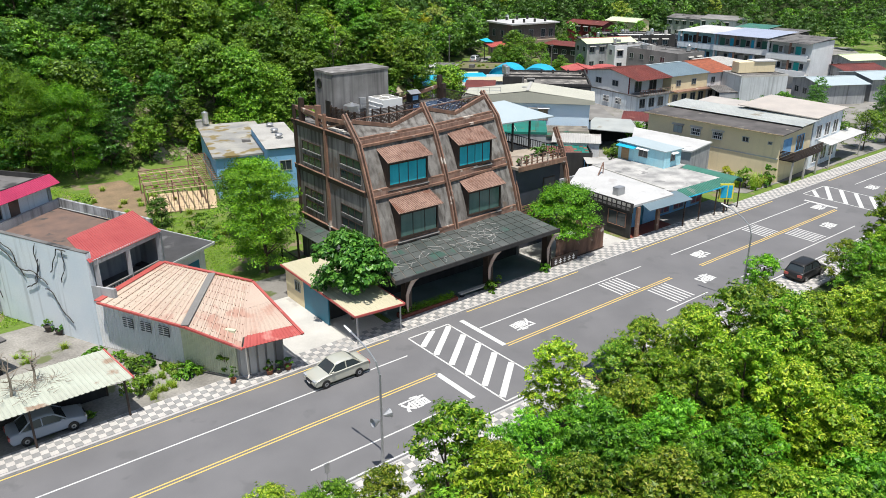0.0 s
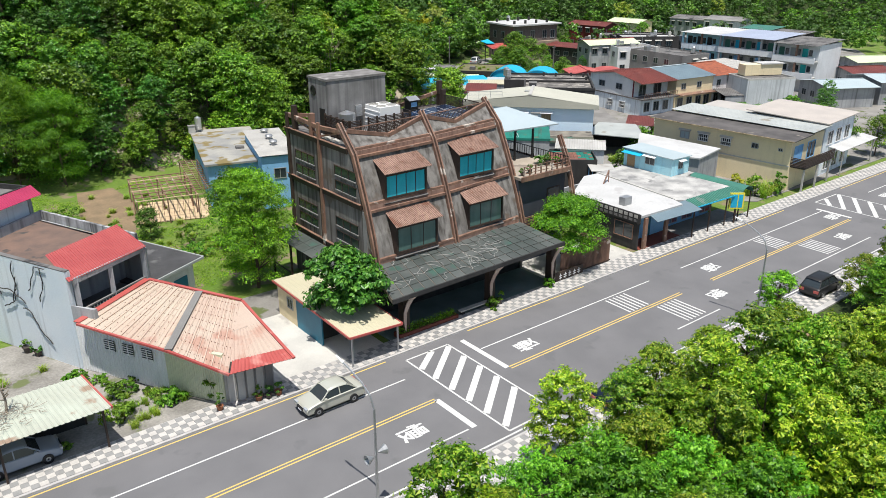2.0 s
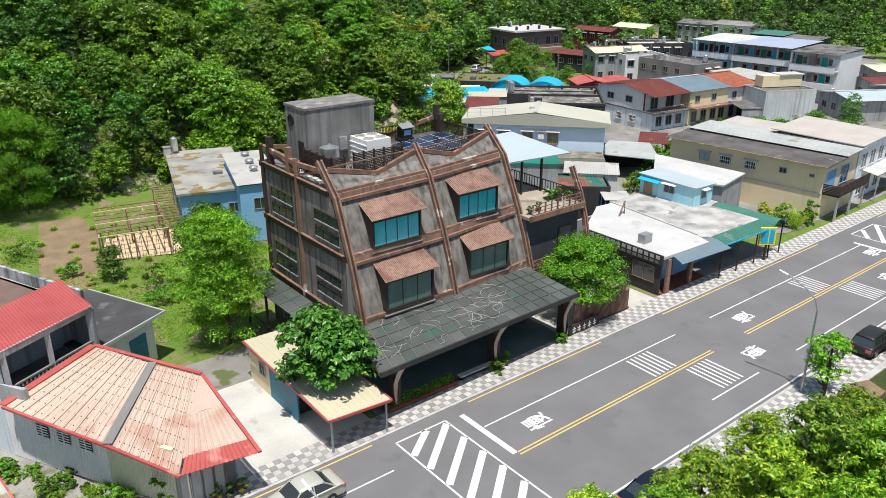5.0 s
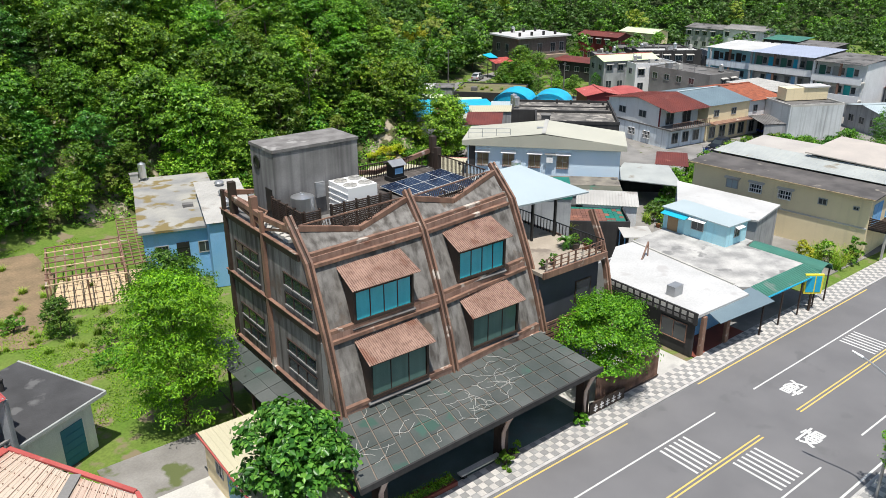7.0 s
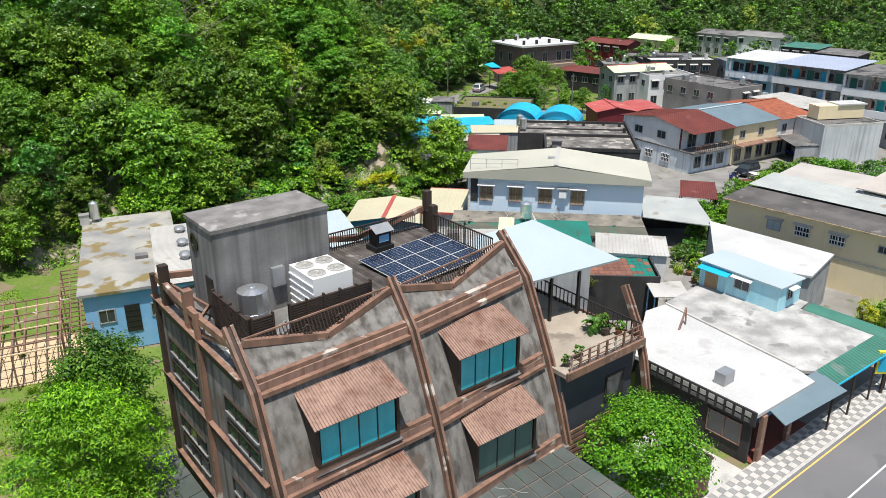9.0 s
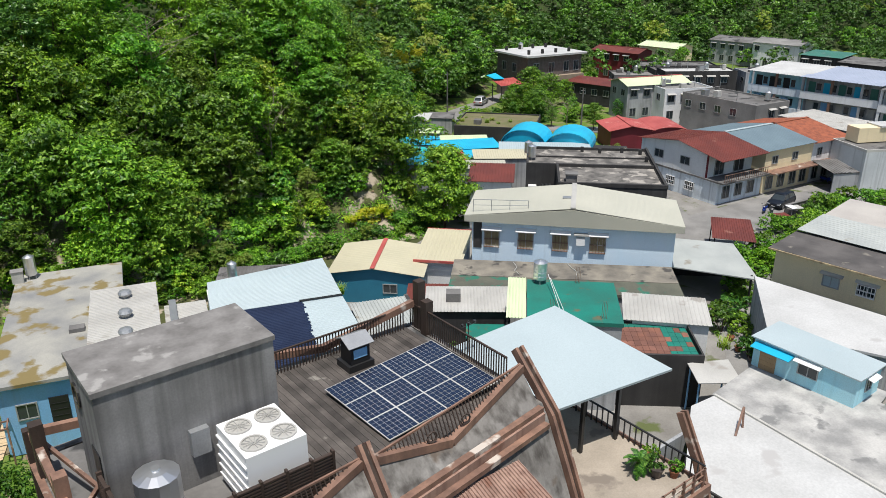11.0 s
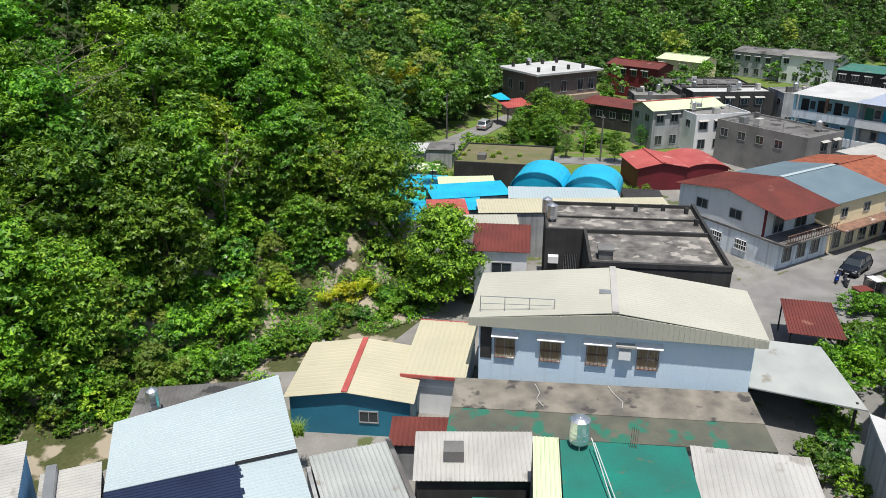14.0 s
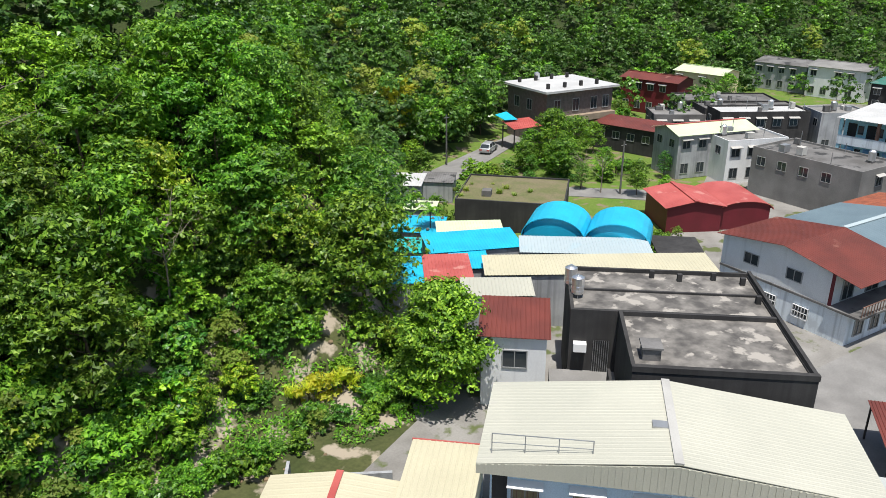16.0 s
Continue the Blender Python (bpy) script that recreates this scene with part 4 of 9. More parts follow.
    # slate lean-to beside the wall
    for i in range(7):
        for j in range(2):
            y = 15.0 + i * 1.55
            part("slate_panel", Shape().slab([(-4.9 + j * 0.95, y, 3.75 + 0.15 * j), (-3.97 + j * 0.95, y, 3.9 + 0.15 * j), (-3.97 + j * 0.95, y + 1.5, 3.9 + 0.15 * j), (-4.9 + j * 0.95, y + 1.5, 3.75 + 0.15 * j)], 0.05), slate, b)
    for y in (15.2, 18.6, 22.0, 25.4):
        part("lean_to_post", Shape().box(-4.8, y, 0, -4.65, y + 0.15, 3.6), dark_brown, b)
    part("lean_to_rail", Shape().box(-4.77, 15.3, 0.95, -4.69, 25.4, 1.05), dark_brown, b)
    return b


main_building()


def deck_boards():
    d = thing("roof_terrace_deck", 8.9, 19.8, 12.95, 0, "weathered grey timber decking round the solar panels", "decking")
    for i in range(32):
        x = -4.2 + i * 0.25
        part("board", Shape().box(x, -3.4, 0.004, x + 0.235, 5.0, 0.05), deck_wood, d)


deck_boards()


def solar():
    a = thing("solar_array", 9.75, 20.2, 12.99, 3, "tilted dark blue solar array with white frame lines", "solar panel")
    ax, ay = (5.4, 4.1)
    z = lambda x, y: 0.3 + 0.04 * x + 0.03 * y
    nx, ny = 4, 3
    for i in range(nx):
        for j in range(ny):
            x0, x1 = -ax / 2 + ax * i / nx, -ax / 2 + ax * (i + 1) / nx
            y0, y1 = -ay / 2 + ay * j / ny, -ay / 2 + ay * (j + 1) / ny
            pn = part("panel", Shape().slab([(x, y, z(x, y)) for x, y in ((x0, y0), (x1, y0), (x1, y1), (x0, y1))], 0.04), pale_metal, a)
            c = Shape()
            m = 6
            for p in range(m):
                for q in range(m):
                    u0, u1 = x0 + 0.028 + (x1 - x0 - 0.056) * p / m, x0 + 0.028 + (x1 - x0 - 0.056) * (p + 1) / m
                    w0, w1 = y0 + 0.028 + (y1 - y0 - 0.056) * q / m, y0 + 0.028 + (y1 - y0 - 0.056) * (q + 1) / m
                    g = 0.008
                    c.slab([(x, y, z(x, y) + 0.008) for x, y in ((u0 + g, w0 + g), (u1 - g, w0 + g), (u1 - g, w1 - g), (u0 + g, w1 - g))], 0.007)
            part("cell_grid", c, solar_cell, pn)["kind"] = "stuff"
    for x in (-2, 0, 2):
        for y in (-1.8, 1.8):
            part("leg", Shape().box(x - 0.04, y - 0.04, 0.0, x + 0.04, y + 0.04, z(x, y) - 0.05), galv, a)
    for y in (-1.8, 1.8):
        part("purlin", Shape().beam((-2.2, y, z(-2.2, y) - 0.08), (2.2, y, z(2.2, y) - 0.08), 0.07, 0.07), galv, a)


solar()


def roof_plant():
    # cooling unit with four fans
    c = thing("cooling_unit", 2.78, 18.6, 12.95, 0, "white rooftop cooling unit with four round fans", "air conditioner")
    part("body", Shape().box(-1.0, -1.1, 0.15, 1.0, 1.1, 2.2), white_paint, c)
    for i, j in ((-1, -1), (1, -1), (-1, 1), (1, 1)):
        s = Shape().lathe([(0.36, 2.2), (0.42, 2.2), (0.42, 2.26), (0.36, 2.26), (0.36, 2.21), (0.06, 2.21), (0.06, 2.24), (0.01, 2.24)], 18, (i * 0.5, j * 0.55))
        part("fan", s, pale_metal, c)
        for k in range(6):
            a = k * math.pi / 6
            part("fan_grille", Shape().beam((i * 0.5 - 0.36 * math.cos(a), j * 0.55 - 0.36 * math.sin(a), 2.25), (i * 0.5 + 0.36 * math.cos(a), j * 0.55 + 0.36 * math.sin(a), 2.25), 0.016, 0.016), pale_metal, c)
        part("foot", Shape().box(i * 0.85 - 0.06, j * 0.95 - 0.06, 0, i * 0.85 + 0.06, j * 0.95 + 0.06, 0.15), galv, c)
    for k in range(5):
        part("side_rail", Shape().box(-1.06, -1.1, 0.4 + k * 0.35, -1.0, 1.1, 0.46 + k * 0.35), white_paint, c)
    t = tank(-0.4, 18.95, 12.95, 0.68, 1.55, label="stainless steel water tank beside the lift tower")
    for x0, y0, x1, y1 in ((0.2, 16.75, 4.3, 16.87), (-1.75, 16.5, -1.63, 20.2), (-1.63, 16.5, -0.6, 16.62)):
        sc = thing("louvre_screen", x0, y0, 12.95, 0, "dark brown louvred timber screen on the roof", "screen", "louvre screens")
        w, d = x1 - x0, y1 - y0
        n = 5 if w > 2 else 4 if d > 2 else 1
        for i in range(n + 1):
            if w > d:
                x = min(w * i / n, w - 0.08)
                part("upright", Shape().box(x, -0.02, 0.05, x + 0.08, d + 0.02, 1.8), dark_brown, sc)
            else:
                y = min(d * i / n, d - 0.08)
                part("upright", Shape().box(-0.02, y, 0.05, w + 0.02, y + 0.08, 1.8), dark_brown, sc)
        for k in range(14):
            z = 0.15 + k * 0.115
            part("slat", Shape().box(0, 0.0, z, w, d, z + 0.055), dark_brown, sc)
    pv = thing("pipe_bundle", 0, 0, 12.95, 0, "grey pipes beside the cooling unit", "pipes")
    for k in range(5):
        part("pipe", Shape().tube([(-0.4 + 0.3 * k, 16.9, 0.3 + 0.12 * k), (0.1 + 0.2 * k, 17.6, 0.5 + 0.1 * k), (1.9, 17.8 + 0.1 * k, 0.6)], 0.06, 6), galv, pv)
    for k in range(6):
        bk = thing("concrete_block", -2.3 + 0.12 * (k % 2), 17.3 + k * 0.62, 12.95, 12 * k, "pale concrete block on the roof deck", "block", "concrete blocks")
        part("block", Shape().box(-0.18, -0.22, 0, 0.18, 0.22, 0.2), concrete_pale, bk)
    h = thing("vent_cabinet", 9.1, 23.3, 12.99, 0, "small metal cabinet with pitched lid and blue screen", "cabinet")
    part("body", Shape().box(-0.45, -0.4, 0.3, 0.45, 0.4, 1.1), black_paint, h)
    part("lid", Shape().slab([(-0.6, -0.55, 1.15), (0.6, -0.55, 1.15), (0.6, 0.1, 1.45), (-0.6, 0.1, 1.45)], 0.04).slab([(-0.6, 0.1, 1.45), (0.6, 0.1, 1.45), (0.6, 0.6, 1.2), (-0.6, 0.6, 1.2)], 0.04), galv, h)
    part("screen", Shape().box(-0.32, -0.42, 0.55, 0.32, -0.4, 0.95), blue_wall, h)
    part("base", Shape().box(-0.6, -0.5, 0, 0.6, 0.5, 0.3), black_paint, h)


roof_plant()


def annex():
    a = thing("terrace_annex", 0, 0, 0, 0, "dark annex with a roof terrace and a pale blue awning", "building")
    x0, x1, y0, y1 = 13.3, 19.3, 13.3, 23.2
    part("wall", Shape().box(x0, y0, 0, x1, y0 + 0.25, 8.0), surf("slate_blue_wall", (0.06, 0.065, 0.085), (0.045, 0.05, 0.065), 0.6, 0.7), a)
    part("wall", Shape().box(x1 - 0.25, y0 + 0.25, 0, x1, y1, 8.0), grey_wall, a)
    part("wall", Shape().box(x0, y1, 0, x1, y1 + 0.25, 8.0), grey_wall, a)
    part("terrace_floor", Shape().box(x0, y0 - 0.4, 8.0, x1 + 0.1, y1 + 0.3, 8.25), surf("terrace_screed", (0.4, 0.345, 0.28), (0.3, 0.26, 0.21), 0.5, 0.85, stain=(0.2, 0.17, 0.14), stain_at=0.6), a)
    part("fascia", Shape().box(x0, y0 - 0.55, 7.9, x1 + 0.25, y0 - 0.41, 8.35), rust_steel, a)
    part("fascia", Shape().box(x1 + 0.11, y0 - 0.4, 7.9, x1 + 0.25, y1 + 0.3, 8.35), rust_steel, a)
    rail = Shape()
    for i in range(9):
        x = x0 + 0.4 + i * (x1 - x0 - 0.5) / 8
        rail.box(x - 0.05, y0 - 0.4, 8.25, x + 0.05, y0 - 0.3, 9.2)
    for z in (8.55, 8.85, 9.15):
        rail.box(x0 + 0.3, y0 - 0.37, z, x1, y0 - 0.32, z + 0.05)
    part("railing", rail, rust_steel, a)
    rail = Shape()
    for i in range(30):
        y = y0 + i * 0.32
        rail.box(x1 - 0.03, y, 8.25, x1 + 0.03, y + 0.04, 9.2)
    rail.box(x1 - 0.04, y0 - 0.3, 9.2, x1 + 0.04, y1, 9.26)
    for i in range(40):
        x = x0 + 0.1 + i * 0.147
        rail.box(x, y1 - 0.03, 8.25, x + 0.04, y1 + 0.03, 9.2)
    rail.box(x0 + 0.1, y1 - 0.04, 9.2, x1, y1 + 0.04, 9.26)
    part("railing", rail, black_paint, a)
    win = part("window", Shape().box(17.0, y0 - 0.06, 5.0, 18.6, y0, 6.6), dark_brown, a)
    part("pane", Shape().box(17.1, y0 - 0.08, 5.1, 18.5, y0 - 0.06, 6.5), glass_dark, win)
    # slats below the terrace
    for k in range(7):
        part("slat", Shape().box(x0 + 0.2, y0 - 0.3, 2.3 + k * 0.32, x1 - 1.2, y0 - 0.22, 2.5 + k * 0.32), rust_steel, a)
    part("screen_wall", Shape().box(x0 + 0.05, 20.2, 8.252, x1 - 1.4, 20.35, 11.3), surf("dark_screen", (0.05, 0.055, 0.06), (0.035, 0.04, 0.045), 0.6, 0.5), a, "dark screen at the back of the roof terrace")
    # leaning rib at the far end
    for dx in (-0.14, 0.14):
        s = Shape()
        pts = [(12.1, 2.6), (12.4, 5.0), (12.85, 7.0), (13.5, 8.9), (14.6, 10.9)]
        for p, q in zip(pts, pts[1:]):
            s.beam((19.65 + dx, p[0], p[1]), (19.65 + dx, q[0], q[1]), 0.13, 0.32)
        part("rib", s, rust_steel, a)
    # awning on posts
    aw = thing("terrace_awning", 0, 0, 0, 0, "pale blue metal awning over the roof terrace on dark posts", "awning")
    part("roof", Shape().slab([(14.2, 17.7, 11.3), (21.5, 16.5, 11.4), (21.15, 23.5, 12.0), (14.2, 23.4, 12.0)], 0.12), ice_metal, aw)
    for x, y in ((14.5, 18.0), (19.0, 17.4), (19.0, 22.6), (14.5, 22.6), (17.0, 17.7)):
        part("post", Shape().box(x - 0.08, y - 0.08, 8.252, x + 0.08, y + 0.08, 11.1 + (y - 17) * 0.13), black_paint, aw)

    m = thing("weather_mast", 14.6, 22.6, 12.0, 0, "thin mast with small wind cups on the awning", "mast")
    part("mast", Shape().tube([(0, 0, 0), (0, 0, 1.6)], 0.025, 5), black_paint, m)
    part("arm", Shape().tube([(-0.35, 0, 1.35), (0.35, 0, 1.35)], 0.018, 4), black_paint, m)
    for x in (-0.35, 0.0, 0.35):
        part("cup", Shape().lathe([(0.01, 1.35), (0.07, 1.4), (0.08, 1.5), (0.05, 1.52)], 8, (x, 0)), black_paint, m)


annex()


def canopy():
    c = thing("entrance_canopy", 0, 0, 0, 0, "dark slate-clad entrance canopy on timber posts", "canopy")
    zf, zb = 4.15, 4.55
    n, m = 18, 5
    base = Shape().slab([(-4.75, 6.75, zf - 0.05), (12.9, 7.15, zf - 0.05), (12.7, 12.3, zb - 0.05), (-3.1, 12.3, zb - 0.05)], 0.3)
    part("roof_slab", base, surf("rusty_joints", (0.24, 0.19, 0.15), (0.16, 0.14, 0.12), 1.2, 0.8), c)
    rng = random.Random(4)
    for i in range(n):
        for j in range(m):
            def pt(a, b):
                x = (-4.75 + 17.65 * a) * (1 - b) + (-3.1 + 15.8 * a) * b
                y = (6.75 + 0.4 * a) * (1 - b) + 12.28 * b
                return (x, y, zf + (zb - zf) * b + 0.006)
            a0, a1, b0, b1 = i / n, (i + 1) / n, j / m, (j + 1) / m
            g = 0.0022
            part("slate_panel", Shape().slab([pt(a0 + g, b0 + g * 3), pt(a1 - g, b0 + g * 3), pt(a1 - g, b1 - g * 3), pt(a0 + g, b1 - g * 3)], 0.03 + rng.uniform(0, 0.008)), slate, c)
    ed = Shape().beam((-4.8, 6.7, zf - 0.12), (12.95, 7.1, zf - 0.12), 0.12, 0.34)
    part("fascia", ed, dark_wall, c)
    r = random.Random(11)
    for k in range(40):
        x, y = r.uniform(3.5, 9.0) if k < 24 else r.uniform(-3, 3), r.uniform(7.8, 11.6)
        a = r.uniform(0, 6.28)
        pts = []
        for i in range(7):
            pts.append((x, y, zf + (zb - zf) * (y - 6.9) / 5.4 + 0.03))
            a += r.uniform(-0.8, 0.8)
            x, y = x + 0.28 * math.cos(a), min(12.1, max(7.3, y + 0.28 * math.sin(a)))
        part("carved_line", Shape().tube(pts, 0.012, 4), concrete_pale, c, "pale wandering line drawn on the slates")
    for x in (-2.6, 5.9, 12.9):
        y = 8.5
        p = part("post", Shape().box(x - 0.3, y - 0.3, 0.0, x + 0.3, y + 0.3, zf - 0.2), dark_brown, c, "heavy dark timber post")
        outer = [(-0.02, 0.5), (-0.14, 1.2), (-0.16, 2.0), (-0.04, 2.8), (0.22, 3.4), (0.95, 3.35)]
        inner = [(0.55, 3.05), (0.3, 2.6), (0.14, 2.0), (0.08, 1.2), (0.06, 0.5)]
        ring = outer + inner
        q = len(ring)
        s = Shape().add([(x - 0.15 + u, y - 0.42 - 0.25 * max(0.0, w - 2.0) + o, w) for o in (0, 0.07) for u, w in ring],
                        [(k, k + 1, q - 2 - k, q - 1 - k) for k in range(4)] + [(4, 5, 6)] + [(q + q - 1 - k, q + q - 2 - k, q + k + 1, q + k) for k in range(4)] + [(q + 6, q + 5, q + 4)]
                        + [(k, q + k, q + (k + 1) % q, (k + 1) % q) for k in range(q)])
        part("curved_board", s, surf("blade_board", (0.6, 0.47, 0.4), (0.5, 0.36, 0.3), 1.2, 0.6), p, "pale curved board like a blade")
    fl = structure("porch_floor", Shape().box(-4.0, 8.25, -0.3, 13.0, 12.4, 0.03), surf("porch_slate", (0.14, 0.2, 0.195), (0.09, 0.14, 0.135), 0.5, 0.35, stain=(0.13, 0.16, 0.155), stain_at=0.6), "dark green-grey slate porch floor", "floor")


canopy()


# ---- houses ----
def house(x, y, yaw, label, name="house", group="", size=(1, 1, 1)):
    return thing(name, x, y, 0, yaw, label, "house", group, "", size)


# carport beside the guesthouse
def carport():
    h = thing("carport", -8.4, 6.6, 0, 0, "low lean-to carport with cream sheet roof and red edge", "carport")
    part("roof", Shape().sheet([(-0.1, -0.1, 2.55), (4.0, -0.35, 2.45), (3.95, 5.0, 2.7), (-0.1, 5.0, 2.75)], 0.4, 0.02), cream_metal, h)
    part("roof", Shape().sheet([(-0.2, 5.0, 2.85), (3.9, 5.0, 2.75), (3.9, 11.2, 2.85), (-0.1, 11.2, 2.9)], 0.4, 0.02), cream_metal, h)
    part("edge", Shape().beam((-0.12, -0.15, 2.5), (4.05, -0.4, 2.4), 0.08, 0.16).beam((-0.16, -0.1, 2.5), (-0.2, 11.2, 2.85), 0.08, 0.14).beam((4.05, -0.4, 2.42), (3.97, 5.0, 2.64), 0.08, 0.14), red_bright, h, "red metal edge")
    part("wall", Shape().box(0.1, 4.2, 0, 0.22, 8.0, 2.6), teal_wall, h)
    part("wall", Shape().box(0.1, 8.0, 0, 0.25, 11.0, 2.7), cream_wall, h)
    part("wall", Shape().box(0.25, 10.8, 0, 3.7, 11.0, 2.7), cream_wall, h)
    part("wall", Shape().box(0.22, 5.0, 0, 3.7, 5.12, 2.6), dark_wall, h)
    for x, y in ((0.15, 0.1), (3.8, -0.1), (3.8, 4.8)):
        part("post", Shape().box(x - 0.05, y - 0.05, 0, x + 0.05, y + 0.05, 2.45), galv, h)
    window(h, "w", 1.6, 1.2, 0.9, 0.9, 4, 11.0, out=-0.1)


carport()


# house with the pink roof, tiled porch and vine-marked wall
def pink_house():
    h = house(0, 0, 0, "white-walled house with faded pink roof and red tiled porch")
    poly = [(-23.0, 18.0), (-19.3, 11.5), (-17.0, 8.0), (-13.9, 7.0), (-13.4, 12.9), (-16.8, 19.6)]
    part("wall", Shape().prism([(-22.9, 18.4), (-22.6, 18.2), (-18.9, 11.8), (-19.2, 11.7)], 0, 3.9), white_wall, h)
    part("wall", Shape().prism([(-19.2, 11.7), (-18.9, 11.8), (-16.7, 8.2), (-16.9, 8.0)], 0, 3.5), surf("pale_green_sheet_wall", (0.62, 0.64, 0.45), (0.55, 0.58, 0.42), 0.6, 0.6), h)
    part("wall", Shape().prism([(-16.9, 8.0), (-16.7, 8.25), (-13.9, 7.5), (-13.9, 7.2)], 0, 2.9), pale_metal, h)
    part("wall", Shape().prism([(-13.9, 7.2), (-14.1, 7.6), (-13.7, 13.0), (-13.5, 13.0)], 0, 3.3), white_wall, h)
    # pink roof in three fields that fall to the street
    r = Shape()
    r.sheet([(-23.0, 16.9, 4.15), (-19.5, 9.9, 3.95), (-15.2, 15.6, 4.55), (-17.3, 19.6, 4.7)], 0.35, 0.03)
    part("roof", r, pink_metal, h, "faded pink and cream sheet roof with rows of bolts")
    r = Shape()
    r.sheet([(-19.4, 9.85, 3.93), (-17.1, 6.6, 2.95), (-13.4, 12.8, 4.35), (-15.15, 15.55, 4.52)], 0.35, 0.03)
    part("roof", r, pink_plain, h, "faded pink sheet roof")
    r = Shape()
    r.sheet([(-17.05, 6.5, 2.9), (-13.2, 5.7, 3.0), (-13.25, 6.8, 3.24), (-16.4, 7.55, 3.17)], 0.25, 0.03)
    part("roof", r, red_bright, h, "red sheet roof edge toward the street")
    r = Shape().sheet([(-16.62, 7.5, 3.14), (-13.25, 6.8, 3.24), (-13.3, 10.0, 3.85), (-15.25, 10.1, 3.76)], 0.35, 0.03)
    r.add([(-15.25, 10.1, 3.78), (-13.3, 10.0, 3.86), (-13.3, 12.8, 4.34), (-13.7, 12.8, 4.33)], [(0, 1, 2, 3)])
    part("roof", r, pink_plain, h, "faded pink sheet roof")
    seam = Shape()
    fields = (((-23.0, 16.9, 4.15), (-19.5, 9.9, 3.95), (-15.2, 15.6, 4.55), (-17.3, 19.6, 4.7), 10), ((-19.4, 9.85, 3.93), (-17.1, 6.6, 2.95), (-13.4, 12.8, 4.35), (-15.15, 15.55, 4.52), 7))
    for p0, p1, p2, p3, n in fields:
        for k in range(1, n):
            a, c = Vector(p0).lerp(Vector(p1), k / n), Vector(p3).lerp(Vector(p2), k / n)
            seam.beam(a + Vector((0, 0, 0.05)), c + Vector((0, 0, 0.05)), 0.05, 0.04)
    part("roof_seams", seam, surf("faded_seam", (0.62, 0.5, 0.4), (0.5, 0.36, 0.29), 0.5, 0.6), h)["kind"] = "stuff"
    ed = Shape().beam((-23.05, 16.8, 4.1), (-19.5, 9.75, 3.9), 0.16, 0.14).beam((-19.5, 9.75, 3.9), (-17.1, 6.45, 2.9), 0.16, 0.14).beam((-13.25, 12.9, 4.4), (-17.3, 19.7, 4.75), 0.25, 0.12).beam((-13.1, 5.7, 3.0), (-13.2, 12.9, 4.35), 0.2, 0.12)
    ed.beam((-23.05, 16.9, 4.2), (-17.4, 19.7, 4.78), 0.5, 0.06)
    part("roof_edge", ed, red_bright, h)
    part("roof_joint", Shape().beam((-19.5, 9.85, 4.03), (-15.15, 15.6, 4.64), 0.5, 0.05), concrete, h, "dark tarred seam across the roof")
    bolts = Shape()
    for i in range(9):
        for j in range(16):
            a, c = (i + 0.5) / 9, (j + 0.5) / 16
            p = Vector((-23.0, 16.9, 4.15)).lerp(Vector((-19.5, 9.9, 3.95)), c).lerp(Vector((-17.3, 19.6, 4.7)).lerp(Vector((-15.2, 15.6, 4.55)), c), a)
            bolts.box(p.x - 0.025, p.y - 0.025, p.z + 0.02, p.x + 0.025, p.y + 0.025, p.z + 0.065)
    for i in range(8):
        for j in range(14):
            a, c = (i + 0.5) / 8, (j + 0.5) / 14
            p = Vector((-19.4, 9.85, 3.93)).lerp(Vector((-17.1, 6.6, 2.95)), c).lerp(Vector((-15.15, 15.55, 4.52)).lerp(Vector((-13.4, 12.8, 4.35)), c), a)
            bolts.box(p.x - 0.025, p.y - 0.025, p.z + 0.02, p.x + 0.025, p.y + 0.025, p.z + 0.065)
    part("bolts", bolts, rust_steel, h)["kind"] = "stuff"
    part("wall_cladding", Shape().sheet([(-22.95, 18.3, 0.05), (-19.25, 11.68, 0.05), (-19.25, 11.68, 3.85), (-22.95, 18.3, 3.85)], 0.22, 0.035), white_wall, h, "ribbed white sheet cladding with grey stains")
    part("wall_cladding", Shape().sheet([(-19.25, 11.65, 0.05), (-16.97, 7.95, 0.05), (-16.97, 7.95, 3.0), (-19.25, 11.65, 3.7)], 0.18, 0.035), bpy.data.materials["pale_green_sheet_wall"], h, "ribbed pale green sheet cladding")
    for k in range(5):
        a, c = Vector((-16.85, 7.85, 0)).lerp(Vector((-13.95, 7.1, 0)), k / 5 + 0.02), Vector((-16.85, 7.85, 0)).lerp(Vector((-13.95, 7.1, 0)), k / 5 + 0.17)
        part("shutter", Shape().prism([(a.x, a.y - 0.06), (c.x, c.y - 0.06), (c.x, c.y), (a.x, a.y)], 0.1, 2.4), concrete_dark if k == 4 else pale_metal, h)
    # barred windows in the slanting street wall
    d = Vector((-19.2, 11.7, 0)) - Vector((-22.9, 18.4, 0))
    yaw = math.degrees(math.atan2(d.y, d.x))
    for t in (2.6, 4.2, 5.8):
        p = Vector((-22.9, 18.4, 0)) + d.normalized() * t
        w = part("window", Shape().box(0, 0, 0, 0.9, 0.02, 0.8), glass_dark, h)
        w.matrix_basis = pose(p.x - 0.03, p.y - 0.03, 2.1, 0, 0, yaw)
        w.matrix_basis = w.matrix_basis @ Matrix.Translation((0, -0.12, 0))
        g = Shape()
        for k in range(5):
            g.box(0, -0.06, 0.05 + k * 0.17, 0.9, -0.03, 0.1 + k * 0.17)
        g.box(0.42, -0.06, 0, 0.48, -0.02, 0.8)
